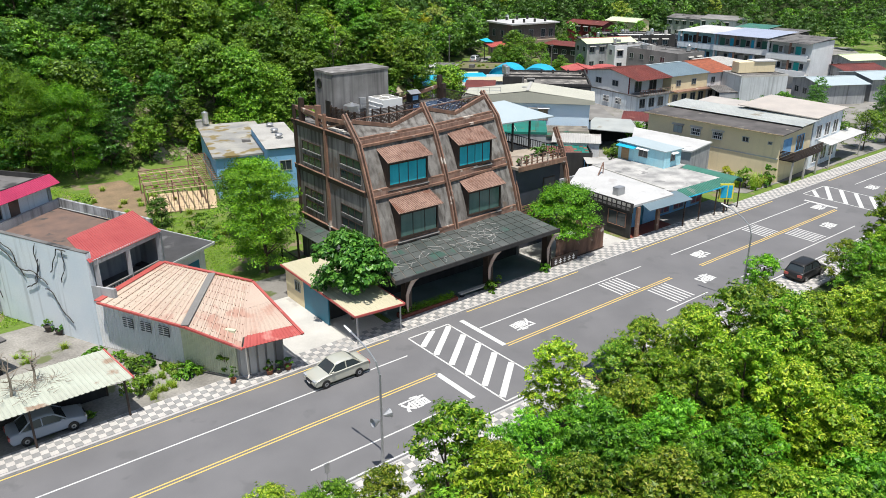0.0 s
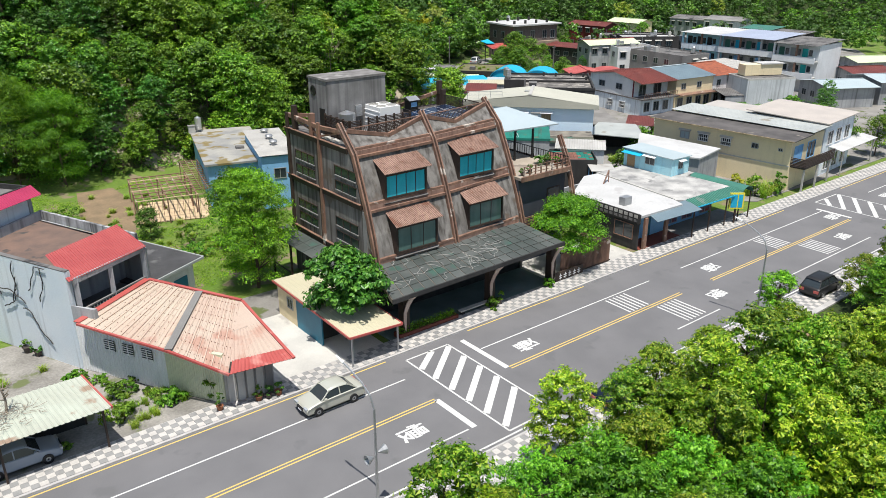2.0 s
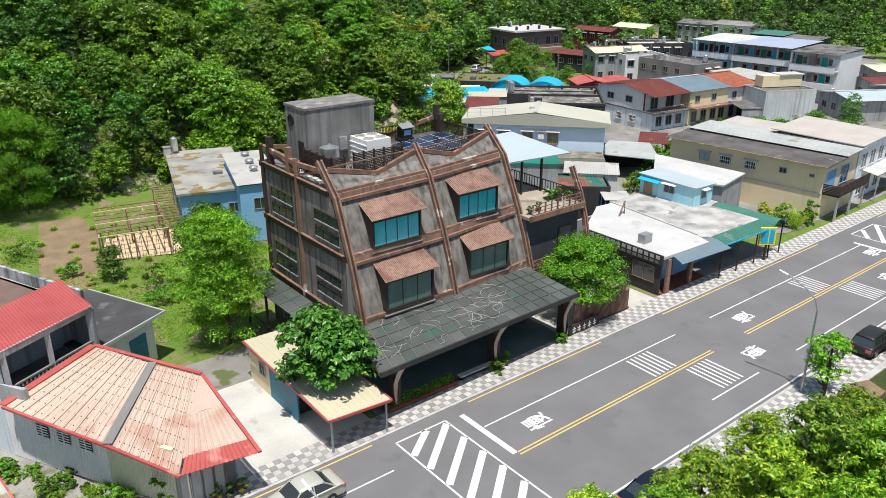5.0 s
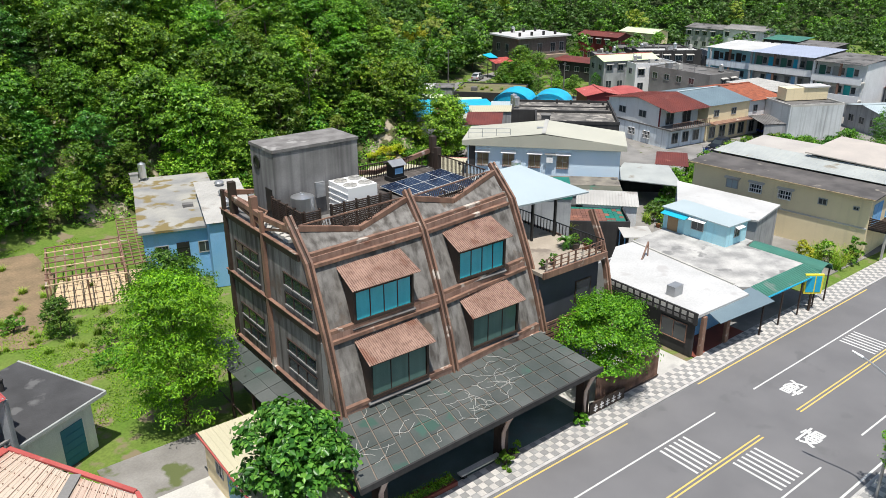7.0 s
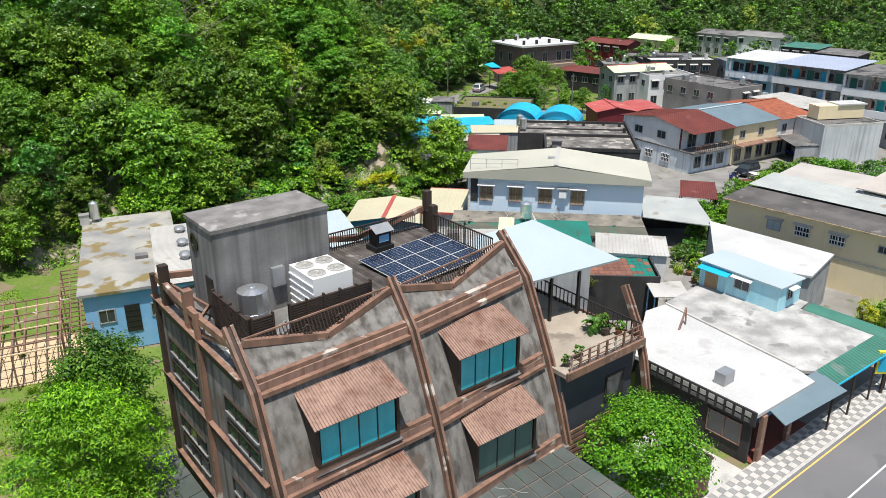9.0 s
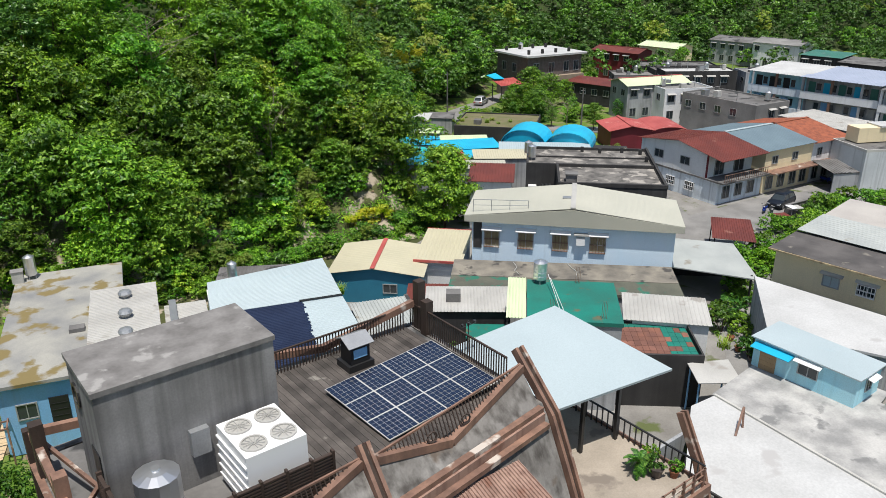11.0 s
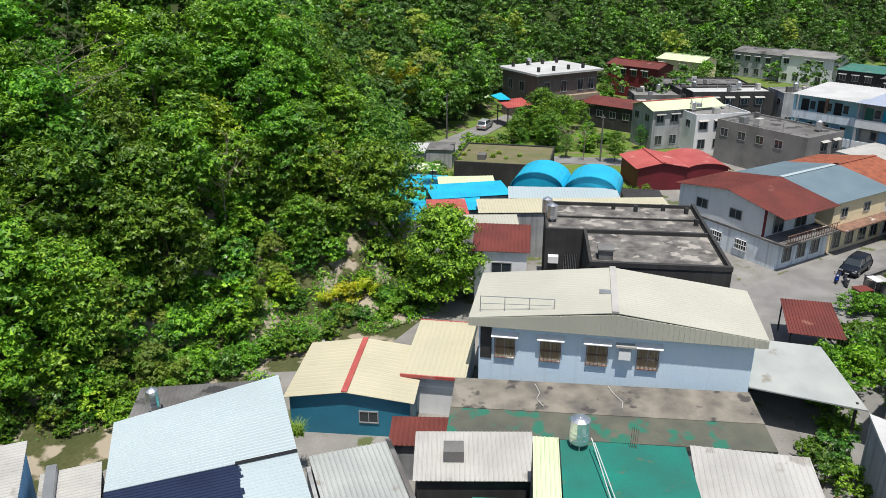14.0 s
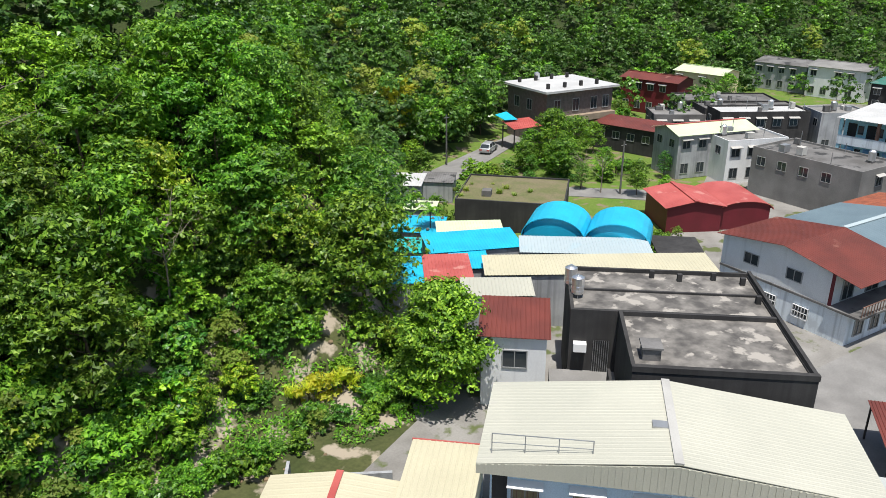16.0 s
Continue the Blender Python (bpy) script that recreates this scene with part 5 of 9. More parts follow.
        part("grille", g, white_paint, w)
    part("wall_cap", Shape().beam((-27.45, 28.45, 7.33), (-22.78, 18.25, 7.33), 0.36, 0.06), concrete_dark, h, "blackened wall top")
    # two-storey block behind with the vine-marked wall
    part("gable_wall", Shape().prism([(-27.6, 28.4), (-27.3, 28.5), (-22.6, 18.3), (-22.95, 18.2)], 0, 7.3), surf("vine_wall", (0.62, 0.7, 0.76), (0.7, 0.75, 0.78), 0.35, 0.9, streak=0.7, dark=(0.2, 0.21, 0.21), streak_at=0.57), h, "pale blue plaster wall stained by runs of water")
    part("wall", Shape().prism([(-22.6, 21.1), (-22.4, 21.3), (-16.9, 24.2), (-16.9, 23.9)], 3.4, 6.7), grey_wall, h)
    part("wall", Shape().prism([(-27.4, 28.4), (-21.5, 32.9), (-21.3, 32.7), (-27.2, 28.2)], 0, 7.3), grey_wall, h)
    part("wall", Shape().prism([(-16.7, 21.2), (-16.9, 21.0), (-21.6, 32.7), (-21.3, 32.8)], 0, 6.6), grey_wall, h)
    part("terrace_roof", Shape().prism([(-27.3, 28.3), (-22.8, 19.2), (-17.0, 22.0), (-21.4, 32.6)], 6.35, 6.6), brown_roof, h, "brown tiled roof terrace")
    part("parapet", Shape().prism([(-21.4, 32.9), (-17.0, 22.5), (-16.8, 22.6), (-21.2, 33.0)], 6.6, 7.35), surf("stained_parapet", (0.5, 0.52, 0.53), (0.3, 0.31, 0.31), 0.8, 0.9, streak=0.9, dark=(0.05, 0.05, 0.05)), h)
    # porch
    for k, (px, py) in enumerate(((-22.4, 18.2), (-19.8, 19.7), (-17.1, 21.2))):
        part("post", Shape().box(px - 0.16, py - 0.16, 3.6, px + 0.16, py + 0.16, 6.75), grey_wall, h)
    part("porch_floor", Shape().prism([(-22.7, 18.0), (-16.9, 21.2), (-18.0, 23.8), (-23.3, 20.8)], 3.3, 3.6), concrete_dark, h)
    part("porch_beam", Shape().beam((-22.6, 18.0, 6.6), (-16.9, 21.2, 6.6), 0.2, 0.4), grey_wall, h)
    r = Shape()
    r.sheet([(-22.85, 17.75, 6.75), (-16.75, 21.05, 6.75), (-17.75, 24.3, 7.75), (-23.4, 21.0, 7.75)], 0.22, 0.05)
    part("porch_roof", r, red_glazed, h, "glossy red tile-pattern porch roof")
    st = Shape()
    a, c = Vector((-22.3, 18.15, 3.6)), Vector((-17.0, 21.15, 3.6))
    for k in range(22):
        p = a.lerp(c, (k + 0.5) / 22)
        st.lathe([(0.05, 3.62), (0.1, 3.75), (0.05, 3.95), (0.1, 4.15), (0.05, 4.35)], 6, (p.x, p.y))
    st.beam(a + Vector((0, 0, 0.8)), c + Vector((0, 0, 0.8)), 0.14, 0.1).beam(a + Vector((0, 0, 0.05)), c + Vector((0, 0, 0.05)), 0.14, 0.1)
    part("balustrade", st, concrete, h, "row of turned concrete balusters")
    part("parapet", Shape().prism([(-22.95, 18.2), (-22.75, 18.0), (-21.7, 16.6), (-21.95, 16.5)], 3.6, 4.9), grey_wall, h)
    # vine stems
    r = random.Random(5)
    dd = (Vector((-22.95, 18.2, 0)) - Vector((-27.6, 28.4, 0))).normalized()
    for k in range(11):
        t, z, a = r.uniform(0.5, 10.2), r.uniform(0.8, 5.2), r.uniform(-0.6, 0.6) + 1.57
        pts = []
        for i in range(13):
            p = Vector((-27.68, 28.36, 0)) + dd * t
            pts.append((p.x - 0.03, p.y - 0.02, z))
            a += r.uniform(-0.5, 0.5)
            t, z = min(10.8, max(0.2, t + 0.3 * math.cos(a))), min(7.2, max(0.2, z + 0.3 * math.sin(a)))
        part("vine_stem", Shape().tube(pts, 0.042, 4), dark_wall, h, "bare dark vine stem")


pink_house()


def upper_left_house():
    h = house(-27.9, 28.75, 36, "pale house block with magenta tile eave behind the roof terrace")
    w, d = 7.6, 7.5
    walls(h, w, d, 0, 9.0, blue_white_wall)
    flat_roof(h, w, d, 9.0, concrete_dark, dark_wall, 0.45)
    part("eave", Shape().sheet([(-0.2, -0.95, 8.7), (w + 0.3, -0.95, 8.7), (w + 0.3, -0.02, 9.4), (-0.2, -0.02, 9.4)], 0.2, 0.04), surf("magenta_tile_sheet", (0.45, 0.05, 0.12), (0.38, 0.04, 0.1), 0.6, 0.4), h, "magenta tile-pattern eave")
    part("corner_post", Shape().box(w - 0.3, -0.12, 6.6, w, -0.003, 8.7), grey_wall, h)
    window(h, "s", 0.9, 7.2, 1.5, 1.2, w, d)
    door(h, "s", 3.2, 0.95, 2.0, w, d, brown_roof, 6.62)


upper_left_house()


def slate_house():
    h = house(-17.2, 21.8, 28, "low white house with dark slate-grey flat roof and blue door")
    walls(h, 5.4, 6.0, 0, 3.5, white_wall)
    part("roof", Shape().slab([(-0.5, -0.6, 3.65), (6.0, -0.6, 3.65), (6.0, 6.6, 4.0), (-0.5, 6.6, 4.0)], 0.15), tar_roof, h)
    part("eave", Shape().beam((-0.5, -0.65, 3.6), (6.05, -0.65, 3.6), 0.12, 0.2).beam((6.05, -0.65, 3.6), (6.05, 6.6, 3.95), 0.12, 0.2), grey_metal, h)
    part("vent_pipe", Shape().lathe([(0.13, 3.9), (0.13, 4.6), (0.17, 4.6), (0.17, 4.68)], 8, (3.4, 4.6)), dark_wall, h)
    door(h, "e", 1.0, 2.2, 2.4, 5.4, 6.0, teal_wall)
    door(h, "s", 3.1, 1.5, 2.5, 5.4, 6.0, teal_wall)


slate_house()


def left_shed():
    h = thing("shed", -31.5, 7.2, 0, 0, "open shed with weathered pale sheet roof and red edge", "shed")
    part("roof", Shape().sheet([(-6, 0.2, 2.75), (7.7, 0.0, 2.95), (7.2, 4.3, 3.15), (-6, 4.6, 3.0)], 0.3, 0.04), surf("old_green_white_sheet", (0.47, 0.5, 0.42), (0.4, 0.41, 0.34), 0.4, 0.55, stain=(0.3, 0.22, 0.16), stain_at=0.62), h)
    part("edge", Shape().beam((7.72, 0.0, 2.95), (7.22, 4.3, 3.15), 0.1, 0.16), red_bright, h)
    for x, y in ((7.3, 0.6), (2.0, 0.6), (-3, 0.6), (6.9, 4.0)):
        part("post", Shape().box(x - 0.06, y - 0.06, 0, x + 0.06, y + 0.06, 2.8), dark_brown, h)
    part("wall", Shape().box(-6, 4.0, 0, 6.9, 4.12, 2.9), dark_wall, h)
    k = thing("old_shack", -36, 16, 0, 20, "dark decayed shack with sagging roof", "shack")
    walls(k, 7, 5, 0, 2.6, dark_wall)
    part("roof", Shape().slab([(-0.5, -0.5, 2.7), (7.5, -0.5, 2.6), (7.4, 5.5, 3.2), (-0.5, 5.5, 3.3)], 0.12), concrete_dark, k)
    window(k, "s", 2, 1.0, 1.2, 1.0, 7, 5, frame=blue_wall)
    window(k, "e", 1.5, 1.0, 1.2, 1.0, 7, 5, frame=blue_wall)


left_shed()


def moss_house():
    h = house(-2.00, 46.30, -16.0, "blue-walled house with a mossy grey flat roof and white extension", size=(1.08, 1.2, 1))
    w, d = 5.2, 14.5
    walls(h, w, d, 0, 4.8, blue_wall)
    part("roof", Shape().prism([(-0.3, -0.3), (5.3, -0.3), (5.3, 5.8), (6.8, 6.2), (6.8, 14.7), (-0.3, 14.7)], 4.8, 5.02), moss_roof, h, "flat roof with patches of rust-coloured moss")
    for t in (0.8, 4.2):
        window(h, "s", t, 2.4, 1.1, 1.1, w, d)
    door(h, "s", 2.5, 1.0, 2.2, w, d, black_paint, 1.4)
    part("vent_box", Shape().box(3.6, 4.6, 5.02, 4.5, 5.2, 5.3), concrete_dark, h)
    e = house(2.40, 42.00, -16.5, "blue house with white ribbed sheet roof and round vents", size=(1.05, 1.07, 1))
    w2, d2 = 3.85, 11.2
    walls(e, w2, d2, 0, 5.9, blue_wall)
    part("roof", Shape().sheet([(w2 + 0.15, -0.25, 6.1), (w2 + 0.15, d2 + 0.2, 6.3), (-0.2, d2 + 0.2, 6.3), (-0.2, -0.25, 6.1)], 0.22, 0.04), pale_metal, e)
    window(e, "s", 1.2, 3.4, 1.3, 1.2, w2, d2)
    for y in (3.9, 6.6, 9.6):
        s = Shape().lathe([(0.25, 6.1), (0.25, 6.4), (0.4, 6.45), (0.45, 6.6), (0.35, 6.75), (0.1, 6.82)], 12, (2.0, y))
        part("roof_vent", s, galv, e)
    tank(3.4, 62.2, 5.02, 0.42, 1.5)
    tank(17.2, 56.2, 3.05, 0.4, 1.3)
    bx = thing("roof_box", 2.4, 62.0, 5.02, -12, "small grey concrete box on a flat roof", "box")
    part("body", Shape().box(-0.4, -0.35, 0, 0.4, 0.35, 0.9), concrete_pale, bx)
    part("lid", Shape().box(-0.45, -0.4, 0.9, 0.45, 0.4, 0.97), concrete, bx)
    g = house(15.38, 55.66, -31.1, "low dark-roofed store behind the pale blue roof", "store", size=(1, 1, 1))
    walls(g, 7.6, 4.0, 0, 2.9, grey_wall)
    shed_roof(g, 7.6, 4.0, 2.95, 3.1, concrete_dark, 0.2)
    part("tarp", Shape().slab([(2.2, 0.6, 3.12), (5.4, 0.9, 3.14), (5.2, 1.9, 3.2), (2.4, 1.5, 3.2)], 0.03), aqua_metal, g)
    f = house(5.90, 38.20, -17.0, "low workshop with narrow white ribbed roof and metal duct", "workshop", size=(1, 1.1, 1))
    walls(f, 2.85, 12.8, 0, 4.2, grey_wall)
    part("roof", Shape().sheet([(2.9, -0.4, 4.3), (2.9, 13.0, 4.5), (-0.05, 13.0, 4.5), (-0.05, -0.4, 4.3)], 0.22, 0.04), pale_metal, f)
    for y in (3.4, 6.2):
        s = Shape().lathe([(0.22, 4.4), (0.22, 4.6), (0.36, 4.65), (0.4, 4.8), (0.3, 4.92), (0.1, 5.0)], 12, (1.9, y))
        part("roof_vent", s, galv, f)
    part("duct", Shape().box(0.3, 8.6, 4.5, 0.8, 13.0, 4.95), galv, f)
    part("fan_housing", Shape().tube([(0.5, 8.2, 4.8), (1.2, 8.2, 4.8)], 0.42, 12), rust_steel, f)
    part("duct", Shape().box(1.2, 7.9, 4.5, 2.3, 8.5, 5.05), galv, f)


moss_house()


def blue_roof_hall():
    h = house(8.73, 37.50, -18.0, "hall with pale blue sheet roof, part of it painted navy", "hall", size=(1.02, 1.08, 1.02))
    w, d = 9.1, 16.8
    walls(h, w, d, 0, 3.5, white_wall)
    z0, z1, zb = 4.25, 4.3, 3.9
    k = 10.7
    part("roof", Shape().sheet([(w + 0.3, -0.5, z0), (w + 0.3, k, z1), (6.3, k, z1), (5.6, -0.5, z0)], 0.25, 0.035), ice_metal, h)
    part("roof", Shape().sheet([(5.6, -0.5, z0), (6.3, k, z1), (-0.1, k, z1), (-0.1, -0.5, z0)], 0.22, 0.05), navy_metal, h, "navy painted ribbed roof field with a ragged edge")
    part("roof", Shape().sheet([(w + 0.3, k + 0.01, z1 + 0.06), (w + 0.7, d + 2.6, zb - 0.2), (0.1, d + 0.4, zb), (-0.1, k + 0.01, z1 + 0.06)], 0.3, 0.03), ice_metal, h)
    part("tar_joint", Shape().beam((6.2, k, z1 + 0.09), (w + 0.3, k, z1 + 0.09), 0.22, 0.05), black_paint, h)
    r = random.Random(3)
    rag = Shape()
    for i in range(44):
        y = -0.4 + i * 0.25
        rag.box(5.6 + 0.062 * y, y, z0 + 0.05, 5.68 + 0.062 * y + r.uniform(0.0, 0.22), y + 0.2, z0 + 0.085)
    part("ragged_paint_edge", rag, navy_metal, h)
    gr = house(18.60, 36.30, -20.0, "grey ribbed sheet roofs over a low store", "store", size=(1.1, 1.18, 1.1))
    walls(gr, 3.4, 9.0, 0, 2.3, grey_wall)
    part("roof", Shape().sheet([(0.3, 3.6, 2.45), (4.4, 3.6, 2.45), (4.3, 9.2, 2.75), (0.2, 9.2, 2.75)], 0.25, 0.05), grey_metal, gr)
    part("roof", Shape().sheet([(-0.2, -0.5, 2.4), (4.2, -0.6, 2.4), (4.4, 3.5, 2.6), (0.1, 3.7, 2.6)], 0.25, 0.05), grey_metal, gr)
    sh = Shape()
    part("gutter", Shape().beam((4.45, -0.5, 2.5), (4.4, 9.3, 2.75), 0.25, 0.18), concrete_dark, gr)


blue_roof_hall()


def cream_sheds():
    h = house(24.80, 53.20, -44.0, "shed with cream pitched sheet roof, red ridge and teal walls", "shed", size=(0.99, 1.04, 1))
    w, d = 8.0, 6.4
    walls(h, w, d, 0, 2.8, teal_wall)
    gable_wall(h, w, d, 2.8, 0.55, teal_wall, "y", 0.47)
    gable(h, w, d, 2.8, 0.55, cream_metal, "y", 0.3, 0.45, red_bright, 0.47)
    window(h, "s", 4.6, 1.0, 1.3, 0.9, w, d)
    k = house(32.00, 50.40, -47.0, "lean-to with cream sheet roof and red trim", "shed", size=(0.83, 1.07, 1))
    walls(k, 4.8, 6.6, 0, 3.0, white_wall)
    shed_roof(k, 4.8, 6.6, 3.1, 3.3, cream_metal, 0.25, 0.45)
    part("trim", Shape().beam((-0.3, -0.32, 3.08), (5.1, -0.32, 3.08), 0.1, 0.22), red_bright, k)
    part("back_trim", Shape().beam((-0.3, 6.9, 3.3), (5.1, 6.9, 3.3), 0.1, 0.2), red_bright, k)
    r = house(27.18, 44.99, -40.8, "low lean-to with red-brown sheet roof", "shed", size=(1, 1, 1.1))
    walls(r, 6.4, 2.2, 0, 2.3, grey_wall)
    shed_roof(r, 6.4, 2.2, 2.35, 2.55, red_metal, 0.2)


cream_sheds()


def white_hall():
    h = house(36.10, 47.55, -48.4, "long pale blue house with ivory pitched sheet roof", "house", size=(1.071, 0.84, 1.29))
    w, d = 16.2, 7.6
    walls(h, w, d, 0, 5.6, hall_wall)
    gable_wall(h, w, d, 5.6, 0.8, pale_metal, "y", 0.5)
    gable(h, w, d, 5.65, 0.8, ivory_metal, "y", 0.6, 0.35, pale_metal, 0.5)
    fascia = part("fascia", Shape().gable_prism([(-0.6, 5.2), (w + 0.6, 5.2), (w + 0.6, 5.62), (w / 2, 6.4), (-0.6, 5.62)], -0.62, -0.52), ivory_metal, h, "ribbed ivory sheet fascia below the gable")
    ribs = Shape()
    for k in range(58):
        x = -0.5 + k * 0.3
        ribs.box(x, -0.65, 5.22, x + 0.1, -0.62, 5.6 + 0.78 * (1 - abs(x + 0.05 - w / 2) / (w / 2 + 0.6)))
    part("ribs", ribs, ivory_metal, fascia)["kind"] = "stuff"
    for t in (1.0, 3.8, 6.6, 9.6):
        window(h, "s", t, 3.35, 1.25, 1.15, w, d, hood=white_paint, bars=2, glass=surf("bamboo_blind", (0.34, 0.28, 0.16), (0.26, 0.21, 0.12), 2, 0.7))
    for x in (0.0, 1.5, 3.0, 4.5):
        part("rail_post", Shape().box(x, 0.3, 5.72 + 0.09 * x, x + 0.05, 0.35, 6.6 + 0.02 * x), galv, h)
    part("roof_rail", Shape().tube([(0.0, 0.32, 6.6), (4.55, 0.32, 6.7)], 0.025, 5).tube([(0.0, 0.32, 6.2), (4.55, 0.32, 6.35)], 0.02, 5), galv, h)
    part("roof_patch", Shape().box(7.2, 2.8, 6.36, 8.0, 3.5, 6.52), galv, h)
    ac = part("air_conditioner", Shape().box(8.5, -0.5, 3.9, 9.2, 0, 4.4), white_paint, h)
    part("air_conditioner_shelf", Shape().box(8.3, -0.6, 4.6, 9.5, 0, 4.7), pale_metal, h)
    dr = part("door", Shape().box(0.1, -0.06, 3.2, 0.8, 0, 5.1), dark_wall, h)
    a = thing("grey_awning", 48.6, 36.2, 0, -43, "grey sheet awning over a dark open bay", "awning")
    part("roof", Shape().slab([(-0.3, -0.5, 3.05), (7.4, -3.0, 3.0), (7.2, 4.5, 3.35), (2.0, 5.4, 3.4)], 0.1), grey_metal, a)
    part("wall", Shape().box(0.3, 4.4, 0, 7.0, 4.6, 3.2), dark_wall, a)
    for x, y in ((0.2, 0), (7.0, -2.3), (7.0, 4)):
        part("post", Shape().box(x - 0.07, y - 0.07, 0, x + 0.07, y + 0.07, 3.1), dark_wall, a)
    b = thing("small_red_roof", 58.65, 37.8, 0, -53, "small red-brown sheet roof on posts", "shelter", size=(0.82, 1.18, 1))
    part("roof", Shape().sheet([(0, 0, 2.55), (5.0, 0, 2.45), (5.0, 5.2, 2.7), (0.2, 5.0, 2.75)], 0.3), red_metal, b)
    for x, y in ((0.3, 0.3), (4.7, 0.3), (4.7, 4.8), (0.4, 4.7)):
        part("post", Shape().box(x - 0.06, y - 0.06, 0, x + 0.06, y + 0.06, 2.5), dark_wall, b)


white_hall()


def green_roof_cluster():
    h = house(26.60, 30.75, -44.2, "low house with green-coated flat roof and roof tank", size=(0.86, 0.87, 1.38))
    w, d = 7.0, 7.2
    walls(h, w, d, 0, 4.6, grey_wall)
    part("roof", Shape().box(-0.1, -0.1, 4.6, w + 0.1, d + 0.1, 4.8), green_coat, h, "flat roof with worn green coating")
    for x, y in ((1.6, 0.6), (5.5, 0.6), (3.9, 6.9)):
        for k in range(4):
            part("starter_bar", Shape().tube([(x + k * 0.12, y, 4.8), (x + k * 0.12 + 0.02, y, 5.7)], 0.018, 4), rust_steel, h)
    s = Shape().tube([(1.6, 6.3, 5.4), (2.6, 0.2, 4.86)], 0.03, 4).tube([(1.8, 6.3, 5.2), (2.9, 0.2, 4.86)], 0.03, 4)
    part("water_pipe", s, white_paint, h)
    tank(31.3, 34.4, 6.62, 0.5, 1.3)
    c = house(29.46, 42.50, -44.0, "flat concrete roof stained green and brown", size=(1, 1.25, 1.36))
    walls(c, 18.2, 4.6, 0, 2.65, grey_wall)
    part("roof", Shape().box(-0.1, 2.0, 2.65, 18.3, 4.7, 2.85), surf("stained_flat_roof", (0.27, 0.245, 0.2), (0.13, 0.12, 0.105), 0.6, 0.9, stain=(0.07, 0.065, 0.06), stain_at=0.58), c, "brown concrete flat roof with black stains")
    part("roof", Shape().box(-0.1, -0.1, 2.62, 18.3, 1.996, 2.82), surf("worn_green_flat_roof", (0.13, 0.13, 0.1), (0.09, 0.095, 0.075), 0.6, 0.9, stain=(0.03, 0.15, 0.1), stain_at=0.54), c, "flat roof with worn green coating")
    part("hose", Shape().tube([(5.0, 4.4, 2.88), (5.3, 3.6, 2.88), (5.1, 3.0, 2.88), (5.5, 2.4, 2.88)], 0.035, 5), pale_metal, c)
    part("hose", Shape().tube([(9.6, 4.5, 2.88), (9.9, 3.8, 2.88), (10.3, 3.2, 2.88), (10.2, 2.6, 2.88)], 0.035, 5), pale_metal, c)
    g = house(25.50, 40.20, -38.8, "low outhouse with weathered white sheet roof", "outhouse", size=(1, 1, 1.12))
    walls(g, 6.2, 3.6, 0, 3.3, dark_wall)
    shed_roof(g, 6.2, 3.6, 3.45, 3.65, pale_metal, 0.2, 0.25)
    part("skylight", Shape().box(1.4, 1.2, 3.6, 2.5, 2.2, 4.2), concrete_dark, g)
    l = house(25.60, 31.80, -44.2, "narrow passage roofed with pale green sheet", "passage", size=(1, 1.05, 1.36))
    part("roof", Shape().sheet([(0, 0.1, 4.85), (1.3, 0.1, 4.85), (1.3, 6.0, 4.95), (0, 6.0, 4.95)], 0.2, 0.03), lime_metal, l)
    part("wall", Shape().box(0, 0.2, 0, 0.15, 5.9, 4.75), dark_wall, l)
    s2 = house(35.70, 29.90, -48.5, "long white sheet roof over a store", "store", size=(1.03, 1.1, 1.12))
    walls(s2, 5.6, 3.4, 0, 3.6, white_wall)
    shed_roof(s2, 5.6, 3.4, 3.65, 3.85, pale_metal, 0.2, 0.3)
    r = house(31.30, 27.20, -41.3, "low house with rusty red flat roof and dark parapet", size=(0.85, 1.3, 1.22))
    walls(r, 6.9, 3.9, 0, 2.9, dark_wall)
    flat_roof(r, 6.9, 3.9, 2.9, green_coat, dark_wall, 0.35)
    tm = [Shape().box(0, 0, 0, 0.5, 0.5, 0.03).data("tile", m) for m in (surf("worn_red_tile", (0.25, 0.11, 0.075), (0.18, 0.085, 0.065), 0.9, 0.85, vary=0.2), green_coat)]
    rr = random.Random(8)
    for i in range(12):
        for j in range(7):
            o = new("roof_tile", tm[1 if i > 7 and rr.random() < 0.6 or j == 6 else 0])
            o.parent = r
            o.location = (0.35 + i * 0.52, 0.2 + j * 0.52, 3.06)
    o = house(24.80, 34.80, -41.0, "patched outhouse with green and rusty roof sheets", "outhouse", size=(1, 1, 1.15))
    walls(o, 3.2, 4.2, 0, 2.5, dark_wall)
    part("roof", Shape().box(-0.1, 2.2, 2.5, 3.3, 4.3, 2.62), green_coat, o)
    part("roof", Shape().sheet([(0, -0.2, 2.55), (3.2, -0.2, 2.55), (3.2, 2.1, 2.65), (0, 2.1, 2.65)], 0.2), lime_metal, o)
    w3 = thing("lean_to", 33.9, 22.4, 0, -20, "blue steel lean-to with white sheet roof", "shelter", size=(0.75, 0.95, 1.05))
    part("roof", Shape().slab([(-0.4, -0.3, 3.1), (3.4, -1.0, 3.0), (4.4, 1.6, 3.2), (0.4, 1.9, 3.3)], 0.06), pale_metal, w3)
    for x, y in ((0, 0), (3, -0.6), (3.8, 1.3), (0.5, 1.6)):
        part("post", Shape().box(x - 0.05, y - 0.05, 0, x + 0.05, y + 0.05, 3.05), blue_wall, w3)
